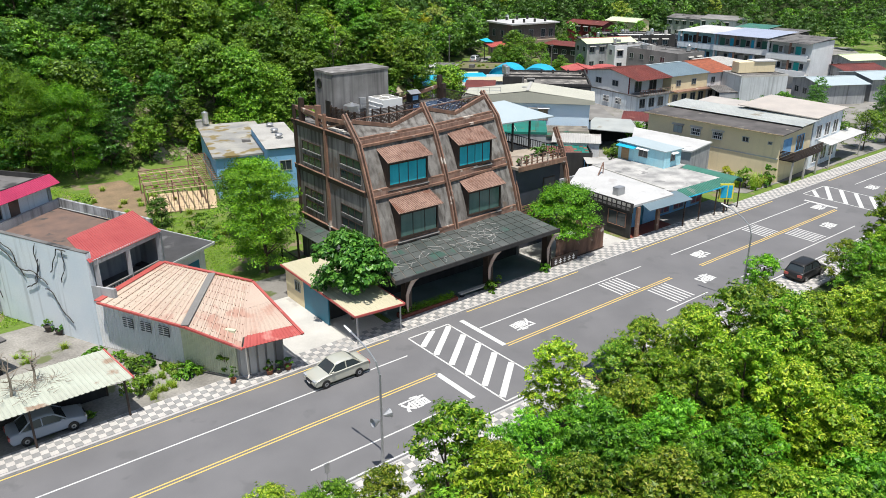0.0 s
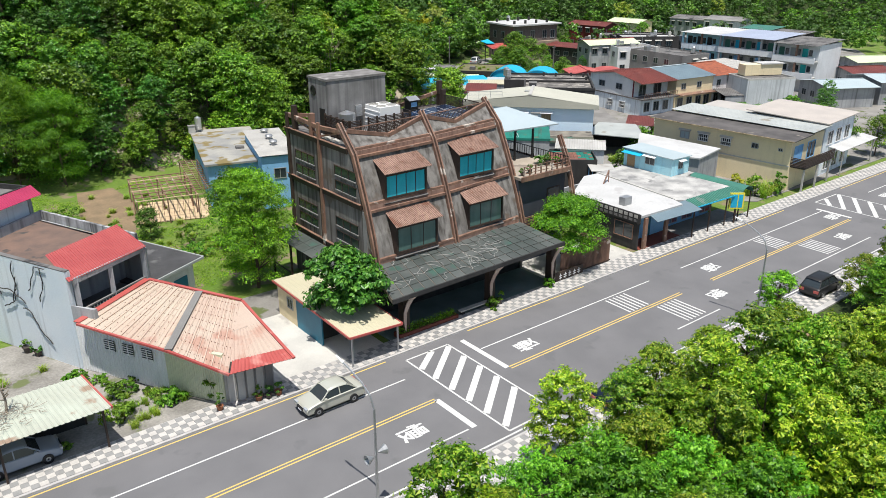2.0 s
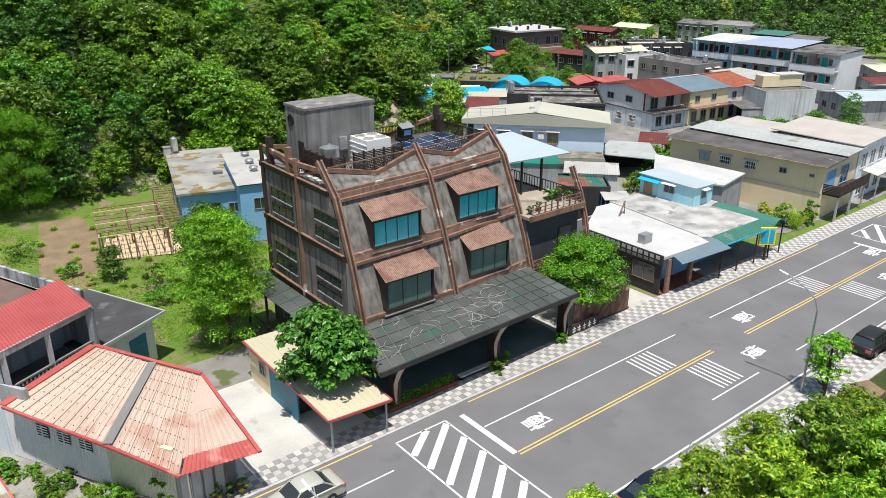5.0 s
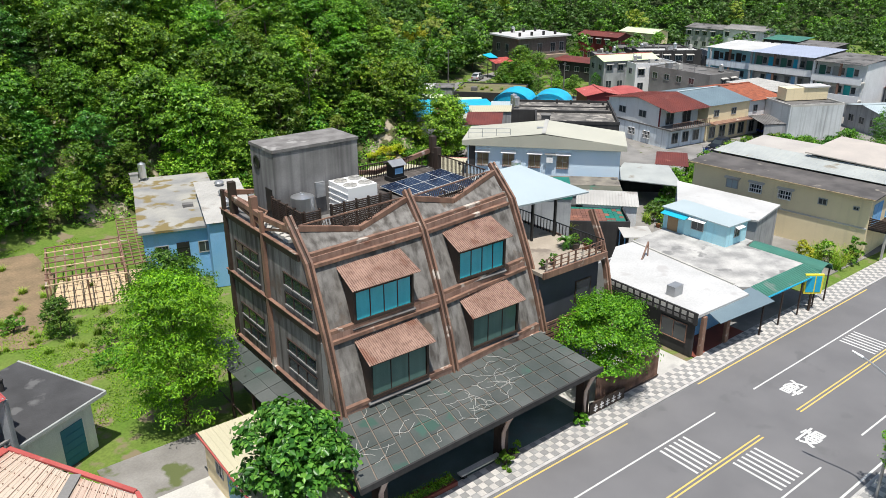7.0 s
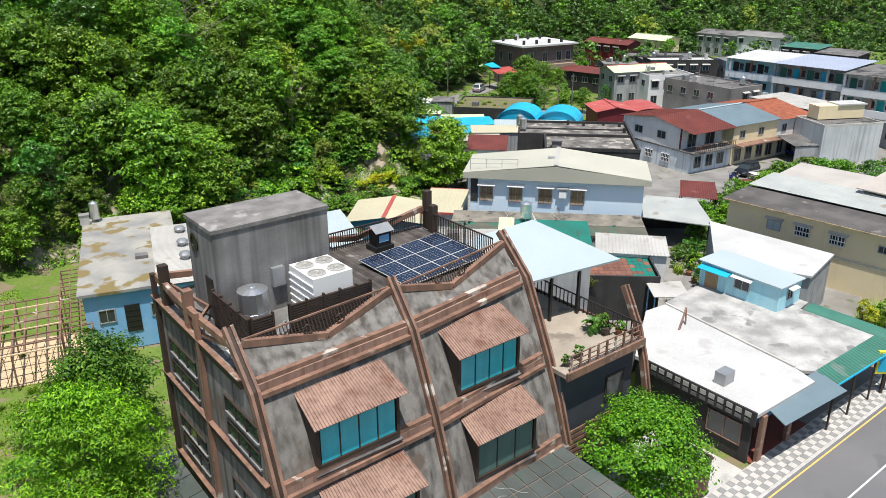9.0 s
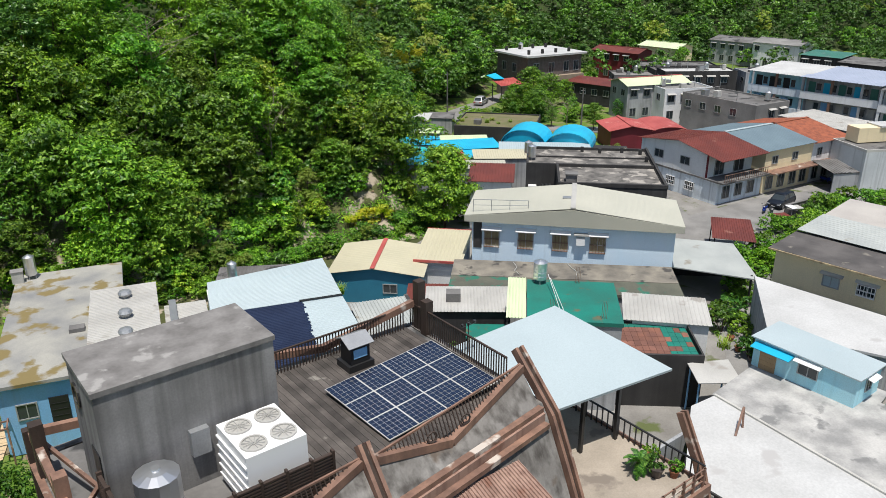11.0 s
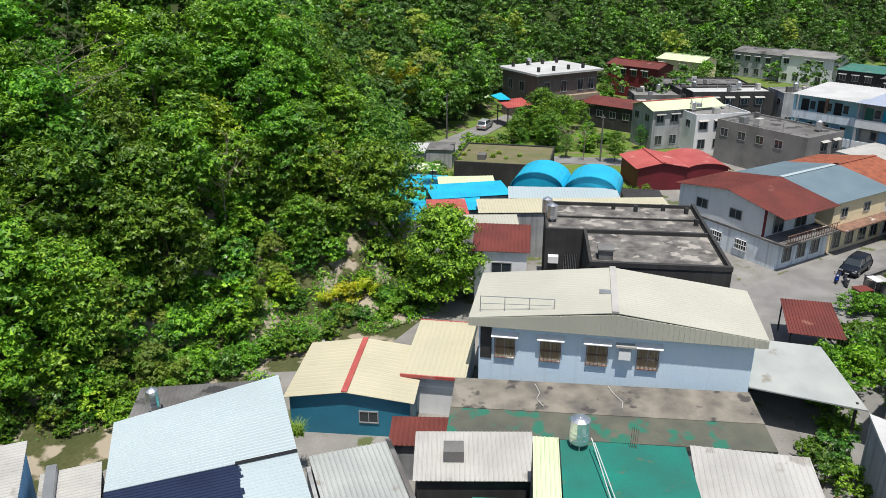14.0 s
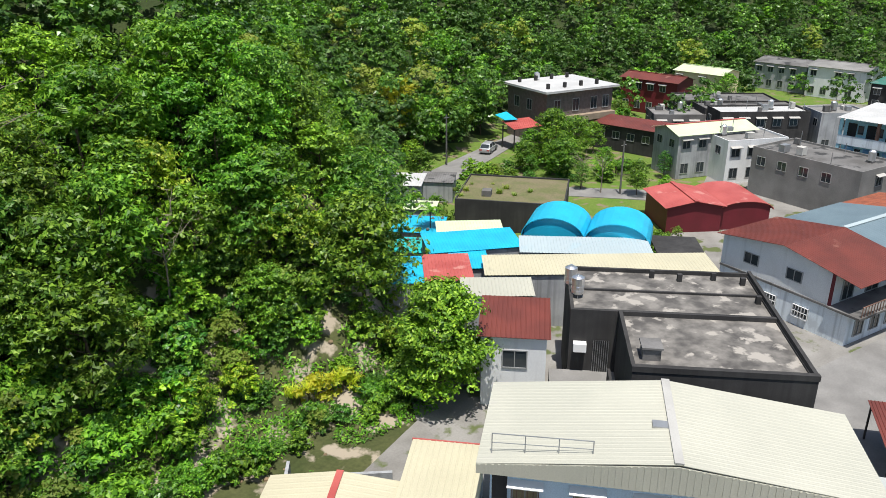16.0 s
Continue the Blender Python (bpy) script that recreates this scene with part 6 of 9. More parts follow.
    part("brace", Shape().beam((0, 0, 0.8), (3, -0.6, 2.6), 0.06, 0.06).beam((3, -0.6, 0.8), (3.8, 1.3, 2.6), 0.06, 0.06), blue_wall, w3)


green_roof_cluster()


def dark_house():
    h = house(47.70, 48.30, -44.6, "blackened concrete house with a large stained flat roof and parapet", size=(0.967, 1.11, 1.2))
    roof_m = surf("stained_grey_roof", (0.23, 0.215, 0.195), (0.085, 0.08, 0.075), 0.9, 0.92, stain=(0.34, 0.315, 0.28), stain_at=0.58, grain=4, bump=0.4)
    for q in ((0, 0, 10.7, 0.25), (0, 0.25, 0.25, 6.7), (10.45, 0.25, 10.7, 13.4), (-3.3, 6.7, 10.45, 6.95), (-3.3, 6.95, -3.05, 13.6), (-3.05, 13.4, 10.7, 13.6)):
        part("wall", Shape().box(q[0], q[1], 0, q[2], q[3], 6.2), dark_wall, h)
    part("roof", Shape().prism([(0.25, 0.25), (10.45, 0.25), (10.45, 6.7), (0.25, 6.7)], 5.9, 6.1), roof_m, h, "grey flat roof with pale and black stains")
    part("roof", Shape().prism([(-3.05, 6.95), (10.45, 6.95), (10.45, 13.4), (-3.05, 13.4)], 5.9, 6.08), roof_m, h, "grey flat roof with pale and black stains")
    part("parapet", Shape().box(-0.05, -0.05, 6.2, 10.75, 0.25, 6.5).box(-0.05, 0.25, 6.2, 0.2, 6.7, 6.45).box(10.5, 0.25, 6.2, 10.75, 13.6, 6.45), dark_wall, h)
    part("roof_kerb", Shape().box(-3.3, 6.7, 6.2, 10.5, 6.95, 6.36).box(-3.0, 10.2, 6.08, 10.4, 10.35, 6.2).box(-3.3, 6.95, 6.2, -3.05, 13.6, 6.32).box(-3.05, 13.4, 6.2, 10.5, 13.6, 6.32), dark_wall, h)
    part("roof_hatch", Shape().box(0.8, 1.4, 6.1, 1.9, 2.4, 6.75).box(0.7, 1.3, 6.75, 2.0, 2.5, 6.85), concrete_dark, h)
    for x, y in ((5.0, 12.2), (7.6, 12.6), (9.6, 12.0), (3.0, 12.6), (9.9, 9.2)):
        part("chimney_stub", Shape().box(x, y, 6.08, x + 0.35, y + 0.3, 6.55), dark_wall, h)
    # raised yard between the blocks
    part("terrace_floor", Shape().box(-4.6, 1.2, 2.3, -0.003, 6.69, 2.5), concrete, h, "grey concrete terrace floor")
    part("terrace_wall", Shape().box(-4.6, 1.2, 0, -0.01, 1.4, 2.3).box(-4.6, 1.4, 0, -4.4, 6.6, 2.3), dark_wall, h)
    part("terrace_parapet", Shape().box(-4.6, 1.2, 2.5, -1.8, 1.4, 3.3).box(-4.6, 1.4, 2.5, -4.4, 3.0, 3.3).box(-0.7, 1.2, 2.5, -0.5, 5.2, 3.5), dark_wall, h)
    part("gate", Shape().box(-1.6, 6.62, 2.5, -0.5, 6.69, 4.5), black_paint, h)
    g = Shape()
    for k in range(8):
        g.box(-1.6 + k * 0.15, 6.58, 2.5, -1.57 + k * 0.15, 6.61, 4.5)
    part("gate_bars", g, galv, h)
    part("air_conditioner", Shape().box(-3.0, 6.2, 3.9, -2.1, 6.69, 4.4), white_paint, h)
    k = house(46.10, 59.70, -44.6, "white sheet-walled house with rusty red-brown roof", size=(1.1, 1.1, 1.2))
    walls(k, 4.05, 4.2, 0, 4.6, white_wall)
    shed_roof(k, 4.05, 4.2, 4.65, 5.15, red_metal, 0.25)
    window(k, "s", 1.3, 2.6, 1.6, 1.2, 4.05, 4.2)
    tank(53.0, 57.4, 7.3, 0.45, 1.2)
    tank(53.9, 58.9, 7.3, 0.45, 1.2)
    s = thing("masonry_wall", 30.7, 59.6, 0, -34, "low grey concrete wall at the foot of the slope", "wall")
    part("wall", Shape().box(0, 0, 0, 6.4, 0.22, 1.25).box(0, 0.22, 0, 0.2, 1.6, 1.25), grey_wall, s)


dark_house()


def red_house_row():
    h = house(74.70, 47.80, -7.0, "white two-storey house with red-brown sheet roof and rusty balcony", size=(1.02, 1.2, 0.96))
    w, d = 8.0, 10.6
    walls(h, w, d, 0, 3.0, blue_white_wall)
    part("upper_wall", Shape().box(0, 1.4, 3.0, 0.2, d, 6.0), white_wall, h, "ribbed white sheet wall")
    part("upper_wall", Shape().box(0.2, 1.4, 3.0, w, 1.6, 6.0), white_wall, h)
    part("upper_wall", Shape().box(w - 0.2, 1.6, 3.0, w, d, 6.0), white_wall, h)
    part("upper_wall", Shape().box(0.2, d - 0.2, 3.0, w - 0.2, d, 6.0), white_wall, h)
    part("gable", Shape().wall_prism([(1.4, 6.0), (d, 6.0), (d * 0.5, 6.9)], 0, 0.2), white_wall, h)
    r = Shape()
    r.sheet([(-0.4, -0.6, 5.75), (w, -0.6, 5.75), (w, d * 0.5, 7.05), (-0.4, d * 0.5, 7.05)], 0.3)
    part("roof", r, red_metal, h)
    part("roof", Shape().sheet([(w, d + 0.4, 6.0), (-0.4, d + 0.4, 6.0), (-0.4, d * 0.5, 7.05), (w, d * 0.5, 7.05)], 0.3), red_metal, h)
    part("balcony", Shape().box(-0.3, -0.9, 2.9, w, 1.4, 3.1), concrete_dark, h)
    rl = Shape()
    for i in range(20):
        rl.box(i * 0.4, -0.85, 3.1, i * 0.4 + 0.04, -0.8, 4.0)
    rl.box(0, -0.86, 4.0, w, -0.79, 4.06)
    part("railing", rl, rust_steel, h)
    part("corner_post", Shape().box(-0.03, 1.35, 3.0, 0.0, 1.6, 6.0), maroon_wall, h)
    for t in (2.0, 5.6):
        window(h, "w", t, 4.0, 1.3, 1.1, w, d)
    for t in (4.0, 6.6):
        window(h, "w", t, 0.9, 1.2, 1.1, w, d, bars=1)
    for t in (1.0, 3.2, 5.4):
        window(h, "s", t, 0.6, 1.3, 1.7, w, d)
    part("plinth_band", Shape().box(-0.12, 0, 2.85, -0.003, d, 3.05), concrete_dark, h)
    for t, ww, m in ((1.2, 1.6, glass_dark), (4.6, 1.8, dark_wall)):
        window(h, "s", t, 3.2, ww, 2.0, w, d, glass=m, out=-1.38)
    k = house(83.15, 46.80, -7.0, "cream two-storey row house with blue-grey sheet roof", size=(1.045, 1.2, 0.96))
    w, d = 9.0, 10.6
    walls(k, w, d, 0, 5.7, cream_wall)
    gable(k, w, d, 5.75, 1.2, slate_metal, "x", 0.3, 0.4, ice_metal)
    for t in (1.2, 5.0):
        window(k, "s", t, 3.8, 1.1, 1.1, w, d)
    part("canopy", Shape().box(0, -1.3, 2.9, w, 0, 3.05), rust_steel, k)
    for t in (0.6, 2.8, 5.0, 7.0):
        window(k, "s", t, 0.4, 1.3, 1.9, w, d)
    o = house(92.50, 45.65, -7.0, "white row house with orange tiled roof", size=(0.8, 1.2, 0.96))
    w = 9.0
    walls(o, w, d, 0, 5.6, white_wall)
    gable(o, w, d, 5.65, 1.3, orange_tile, "x", 0.4, 0.25)
    for t in (1.2, 5.0):
        window(o, "s", t, 3.6, 1.3, 1.2, w, d)
    part("canopy", Shape().box(0, -1.2, 2.8, w, 0, 2.95), rust_steel, o)
    for t in (0.6, 3.2, 6.0):
        window(o, "s", t, 0.4, 1.5, 1.9, w, d)
    e = house(101.50, 45.50, -7.0, "grey row house with white canopy roof", size=(0.8, 1.1, 1.2))
    walls(e, 9, 9, 0, 4.6, grey_wall)
    shed_roof(e, 9, 9, 4.7, 4.9, pale_metal, 0.8)
    for t in (1.0, 4.0, 6.6):
        window(e, "s", t, 0.8, 1.6, 1.6, 9, 9)


red_house_row()


def red_sheds():
    h = house(85.30, 73.00, -33.0, "dark red sheet shed with red pitched roof", "shed", size=(1.3, 1.2, 1.25))
    walls(h, 4.9, 5.8, 0, 2.4, maroon_wall)
    gable_wall(h, 4.9, 5.8, 2.4, 0.5, maroon_wall)
    gable(h, 4.9, 5.8, 2.45, 0.5, red_bright, "y", 0.3)
    k = house(91.00, 69.80, -33.0, "red sheet shed with barrel-vaulted roof", "shed", size=(1.15, 1.1, 0.98))
    walls(k, 5.0, 7.0, 0, 2.5, maroon_wall)
    v = Shape().vault(2.5, 2.8, 2.4, 1.05, -0.2, 7.2)
    arch = [(2.5 - 2.55 * math.cos(math.pi * i / 12), 2.5 + 0.93 * math.sin(math.pi * i / 12)) for i in range(13)]
    for y in (0.0, 6.85):
        e = Shape()
        e.add([(x, y + o, z) for o in (0, 0.15) for x, z in arch], [tuple(range(13)), tuple(range(25, 12, -1))] + [(i, 13 + i, 14 + i, 1 + i) for i in range(12)] + [(0, 12, 25, 13)])
        part("arch_wall", e, maroon_wall, k)
    part("roof", v, red_bright, k)
    d = house(72.20, 64.10, -42.0, "small black sheet-roofed shelter beside workshops", "shelter", size=(1.1, 1.25, 1.2))
    part("roof", Shape().slab([(0, 0, 2.4), (4.2, 0, 2.3), (4.2, 5, 2.5), (0, 5, 2.6)], 0.1), dark_wall, d)
    for x, y in ((0.2, 0.2), (4, 0.2), (4, 4.8), (0.2, 4.8)):
        part("post", Shape().box(x - 0.06, y - 0.06, 0, x + 0.06, y + 0.06, 2.3), dark_wall, d)


red_sheds()


def blue_works():
    """Low workshop roofs in blue, cream and red, with two barrel vaults."""
    def slab_house(x, y, yaw, w, d, z, m, label, wm=grey_wall, pitch=0.3, slope=0.15):
        h = house(x, y, yaw, label, "workshop")
        walls(h, w, d, 0, z - 0.1, wm)
        shed_roof(h, w, d, z, z + slope, m, 0.15, pitch)
        return h
    slab_house(50.2, 71.4, -34, 3.9, 5.3, 4.35, red_bright, "workshop with red sheet roof")
    slab_house(47.3, 73.4, -34, 3.3, 5.3, 4.2, sky_metal, "workshop with bright blue sheet roof")
    slab_house(54.3, 76.2, -27, 8.7, 4.6, 4.3, sky_metal, "workshop with long bright blue sheet roof")
    slab_house(54.0, 72.6, -34, 3.2, 3.6, 4.05, sky_metal, "narrow workshop with blue sheet roof")
    slab_house(54.2, 68.4, -37, 19.5, 3.8, 4.85, cream_metal, "long workshop with cream sheet roof")
    slab_house(50.4, 66.9, -38, 5.6, 3.0, 4.6, ivory_metal, "lean-to with ivory sheet roof")
    slab_house(60.9, 71.2, -42, 11.8, 3.6, 4.35, ice_metal, "workshop with pale blue sheet roof")
    slab_house(58.6, 80.6, -35, 6.4, 2.8, 4.0, lime_metal, "shed with pale green sheet roof")
    for n, (x, y, w, d, m) in enumerate(((52.2, 84.4, 7.6, 3.4, aqua_metal), (55.8, 88.6, 7.4, 4.6, sky_metal), (60.6, 94.2, 6.4, 2.6, lime_metal))):
        p = slab_house(x, y, -46, w, d, 2.6, m, ("patched shed with turquoise roof sheets weighed down by stones", "patched shed with blue roof sheets weighed down by stones", "patched shed with pale sheet roof")[n])
        r = random.Random(40 + n)
        for k in range(14):
            q, c = 0.4 + (k % 7) * (w - 0.8) / 6, 0.5 + (k // 7) * (d - 1.0)
            part("stone", Shape().lathe([(0.02, 2.68), (0.17, 2.72), (0.2, 2.85), (0.1, 2.98), (0.01, 3.0)], 6, (q + r.uniform(-0.2, 0.2), c + r.uniform(-0.2, 0.2))), concrete_dark, p)
    slab_house(64.4, 103.0, -45, 7.0, 5.0, 2.6, white_roof, "small shed with white sheet roof")
    slab_house(70.4, 99.6, -45, 4.2, 4.0, 2.6, concrete_dark, "small dark sheet-roofed shed beside the lane")
    v = house(65.20, 75.60, -56.0, "workshop with two bright blue barrel roofs", "workshop", size=(1.18, 1, 1.45))
    walls(v, 10.4, 5.2, 0, 2.6, grey_wall)
    for c in (2.6, 7.8):
        n = 10
        s = Shape().vault(c, 2.65, 2.6, 1.45, -0.2, 5.4)
        part("barrel_roof", s, sky_metal, v)
        e = Shape()
        e.gable_prism([(c - 2.5 * math.cos(math.pi * i / n), 2.6 + 1.35 * math.sin(math.pi * i / n)) for i in range(n + 1)], 0.0, 0.1)
        part("end_wall", e, sky_metal, v)
    m = house(67.60, 89.10, -50.0, "old black-walled house with grass growing on its flat roof", size=(1.07, 1.6, 1.03))
    walls(m, 11.6, 6.6, 0, 3.3, dark_wall)
    flat_roof(m, 11.6, 6.6, 3.3, surf("overgrown_roof", (0.2, 0.17, 0.1), (0.14, 0.15, 0.06), 0.5, 0.95, bump=0.8, grain=5), dark_wall, 0.2)
    part("roof_box", Shape().box(2.6, 1.2, 3.3, 3.6, 2.0, 4.0), concrete_dark, m)


blue_works()


def shop():
    h = house(24.50, 8.05, 0.0, "single-storey roadside shop with white and grey flat roof", "shop", size=(1.04, 1.04, 0.95))
    # two roof fields: white in front, grey concrete behind
    part("wall", Shape().box(0.4, 2.2, 0, 6.6, 2.4, 3.5), teal_wall, h)
    part("wall", Shape().box(0.2, 0.5, 0, 0.4, 8.5, 3.5), dark_wall, h)
    part("wall", Shape().box(6.6, 2.6, 0, 14.4, 2.8, 3.48), blue_wall, h)
    part("wall", Shape().box(14.4, 2.6, 0, 14.6, 12.6, 3.48), blue_wall, h)
    part("wall", Shape().box(0.4, 11.0, 0, 12, 11.2, 3.5), grey_wall, h)
    part("roof", Shape().prism([(0.1, 0.2), (6.0, 0.0), (6.6, 1.6), (7.8, 12.0), (5.8, 12.2), (0.1, 8.6)], 3.5, 3.75), white_roof, h, "white coated flat roof")
    part("roof", Shape().prism([(6.62, 1.2), (7.3, 0.5), (14.7, 0.4), (14.7, 5.6), (16.2, 5.8), (16.0, 12.8), (7.85, 12.2)], 3.48, 3.72), blotchy, h, "weathered grey concrete roof")
    part("roof_lip", Shape().beam((6.6, 1.6, 3.8), (7.82, 12.0, 3.8), 0.15, 0.14), concrete_pale, h)
    part("awning", Shape().slab([(1.0, -1.0, 3.3), (7.2, -1.4, 3.3), (7.4, 0.6, 3.72), (1.6, 0.9, 3.72)], 0.06), slate_metal, h, "grey sheet awning over the footway")
    part("awning", Shape().sheet([(7.2, -0.75, 3.35), (14.7, -0.95, 3.35), (14.7, 0.45, 3.77), (7.3, 0.6, 3.77)], 0.3, 0.05), green_metal, h, "green sheet awning")
    part("awning_edge", Shape().beam((7.2, -0.77, 3.3), (14.7, -0.97, 3.3), 0.08, 0.12), sky_metal, h)
    part("curved_awning", Shape().vault(15.6, 0.95, 3.2, 0.75, -1.0, 5.4), green_metal, h)
    for x in (6.8, 9.4, 12.2, 14.5, 16.4):
        part("post", Shape().box(x - 0.05, -0.9, 0, x + 0.05, -0.8, 3.25), dark_brown, h)
    for x, m in ((0.8, rust_steel), (3.9, rust_steel)):
        part("pillar", Shape().box(x - 0.15, 0.05, 0, x + 0.25, 0.3, 3.4), m, h)
    for x0, x1 in ((1.2, 3.7), (4.3, 6.4)):
        part("shutter", Shape().box(x0, 2.12, 0.1, x1, 2.196, 2.8), blue_wall, h, "blue roller shutter")
    for t in (7.4, 9.9, 13.0):
        window(h, "s", t, 0.3, 1.8, 2.3, 16, 11, glass=surf("red_display", (0.3, 0.05, 0.04), (0.08, 0.12, 0.2), 1.5, 0.4), out=-2.6)
    part("forecourt", Shape().box(6.62, -0.3, 0, 16.6, 2.58, 0.05), concrete, h)
    part("shop_floor", Shape().box(0.4, -0.1, 0, 6.6, 2.19, 0.06), brick_red, h)
    # sign band on the side
    sg = part("sign_band", Shape().box(0.0, 0.2, 2.9, 0.12, 8.2, 3.9), dark_wall, h, "dark slatted sign band with pale bars")
    for k in range(13):
        part("letter_bar", Shape().box(-0.03, 0.5 + k * 0.58, 3.45, 0.0, 0.88 + k * 0.58, 3.78), pale_metal, sg)
        part("letter_bar", Shape().box(-0.03, 0.5 + k * 0.58, 3.05, 0.0, 0.88 + k * 0.58, 3.3), concrete_dark, sg)
    window(h, "w", 8.0, 1.0, 2.2, 1.6, 16, 11.2, frame=rust_steel, out=-0.2)
    part("roof_unit", Shape().box(1.2, 3.0, 3.75, 2.2, 3.7, 4.6), galv, h)
    rb = Shape().beam((5.2, 9.0, 3.75), (6.4, 9.4, 5.0), 0.12, 0.12).beam((6.4, 9.4, 5.0), (6.2, 9.2, 3.75), 0.1, 0.1)
    part("steel_stub", rb, rust_steel, h)
    # blue cabin on the roof
    c = thing("roof_cabin", 37.85, 14.65, 3.535, 0, "light blue cabin with pale sheet roof on a flat roof", "cabin", size=(0.8, 1, 0.84))
    w, d = 3.9, 6.6
    walls(c, w, d, 0, 2.25, aqua_wall)
    part("roof", Shape().slab([(-0.2, -0.2, 2.4), (w + 0.2, -0.2, 2.3), (w + 0.2, d + 0.2, 2.45), (-0.2, d + 0.2, 2.5)], 0.1), ice_metal, c)
    window(c, "w", 3.0, 0.9, 1.3, 1.0, w, d, hood=white_paint)
    window(c, "s", 1.4, 0.8, 1.0, 1.0, w, d, hood=white_paint)
    door(c, "w", 0.5, 1.1, 1.9, w, d, surf("plywood", (0.4, 0.27, 0.15), (0.33, 0.22, 0.12), 2, 0.8))
    part("canopy", Shape().slab([(-0.9, 3.9, 1.95), (-0.9, 6.5, 1.95), (0.0, 6.5, 2.15), (0.0, 3.9, 2.15)][::-1], 0.05), sky_metal, c)
    # yellow and blue pole sign
    p = thing("pole_sign", 38.7, 7.0, 0.1, -38, "yellow and blue advertising sign on a post", "sign")
    part("post", Shape().box(-0.08, -0.08, 0, 0.08, 0.08, 2.6), dark_brown, p)
    part("board", Shape().box(-0.75, -0.1, 1.6, 0.75, 0.1, 3.3), plain("sign_yellow", (0.75, 0.66, 0.06), 0.5), p)
    part("panel", Shape().box(-0.6, -0.12, 1.75, 0.05, -0.1, 3.15).box(0.15, -0.12, 1.75, 0.6, -0.1, 3.15), sky_metal, p)


shop()


def yellow_house():
    h = house(53.90, 9.75, 4.4, "cream two-storey house with blackened roof edge and grey sheet roof", size=(1.36, 1.1, 0.95))
    w, d = 6.4, 16.8
    walls(h, w, d, 0, 6.3, cream_wall)
    part("roof", Shape().slab([(-0.35, -0.4, 6.4), (3.5, -0.4, 6.55), (3.5, d + 0.4, 6.55), (-0.35, d + 0.4, 6.4)], 0.14), surf("blackened_roof", (0.13, 0.12, 0.115), (0.075, 0.07, 0.068), 0.5, 0.9, stain=(0.22, 0.2, 0.17), stain_at=0.64), h, "blackened concrete roof strip")
    part("roof", Shape().sheet([(3.2, -0.5, 6.75), (w + 0.7, -0.5, 6.9), (w + 0.7, d + 0.3, 6.95), (3.2, d + 0.3, 6.8)], 0.35), grey_metal, h, "pale grey sheet roof")
    part("roof_trim", Shape().beam((-0.4, -0.4, 6.32), (-0.4, d + 0.4, 6.32), 0.1, 0.12), surf("worn_trim", (0.42, 0.34, 0.2), (0.2, 0.16, 0.1), 1.5, 0.8), h)
    for t in (6.0, 8.8):
        window(h, "w", t, 4.3, 1.2, 0.95, w, d, bars=1, hood=concrete_pale, depth=0.2)
    window(h, "w", 3.6, 4.2, 1.2, 1.0, w, d, hood=concrete_pale, depth=0.25, glass=ice_metal)
    window(h, "w", 12.4, 4.6, 0.8, 0.7, w, d)
    window(h, "w", 15.4, 4.8, 0.5, 0.4, w, d)
    window(h, "w", 6.4, 0.9, 1.3, 1.0, w, d, bars=1, hood=pale_metal, depth=0.4)
    window(h, "w", 3.0, 0.8, 1.4, 1.0, w, d, glass=ice_metal)
    bal = part("balcony", Shape().box(0.2, -1.6, 3.0, 6.2, 0, 3.15), dark_brown, h)
    for k in range(6):
        part("slat", Shape().box(0.2, -1.62, 3.25 + k * 0.18, 6.2, -1.55, 3.37 + k * 0.18), dark_brown, bal)
        part("slat", Shape().box(0.13, -1.55, 3.25 + k * 0.18, 0.2, 0, 3.37 + k * 0.18), dark_brown, bal)
    for x in (0.5, 3.2, 5.8):
        part("post", Shape().box(x - 0.08, -1.5, 0, x + 0.08, -1.34, 3.0), pale_metal, h)
    part("band", Shape().box(-0.06, 0, 3.05, -0.003, d, 3.2), concrete_pale, h)
    window(h, "s", 0.6, 3.3, 1.6, 2.2, w, d, frame=blue_wall, glass=blue_wall)
    window(h, "s", 3.2, 3.3, 1.6, 2.2, w, d, frame=blue_wall)
    v = house(62.90, 10.40, 5.0, "white two-storey house with beige sheet roof and street awning", size=(1.2, 1.12, 1))
    walls(v, 7.6, 9.0, 0, 6.6, blue_white_wall)
    part("roof", Shape().slab([(-0.3, -0.4, 6.8), (8.0, -0.4, 6.9), (8.0, 9.2, 7.2), (-0.3, 9.2, 7.1)], 0.12), surf("beige_roof_sheet", (0.5, 0.45, 0.4), (0.44, 0.4, 0.36), 0.4, 0.6), v)
    for t in (0.8, 3.0, 5.2):
        window(v, "s", t, 3.8, 1.4, 1.8, 7.6, 9.0, frame=white_paint)
        window(v, "s", t, 0.6, 1.4, 1.9, 7.6, 9.0, frame=white_paint)
    part("awning", Shape().slab([(1.6, -1.6, 3.2), (11.0, -1.8, 3.2), (11.0, 0.3, 3.55), (1.6, 0.0, 3.55)], 0.08), white_roof, v)
    for x in (2.0, 10.6):
        part("post", Shape().box(x - 0.05, -1.6, 0, x + 0.05, -1.5, 3.15), pale_metal, v)
    b = house(65.30, 21.60, 5.0, "low light blue sheet-walled house with beige roof", size=(1, 1, 1.08))
    walls(b, 6.6, 8.6, 0, 4.6, blue_wall)
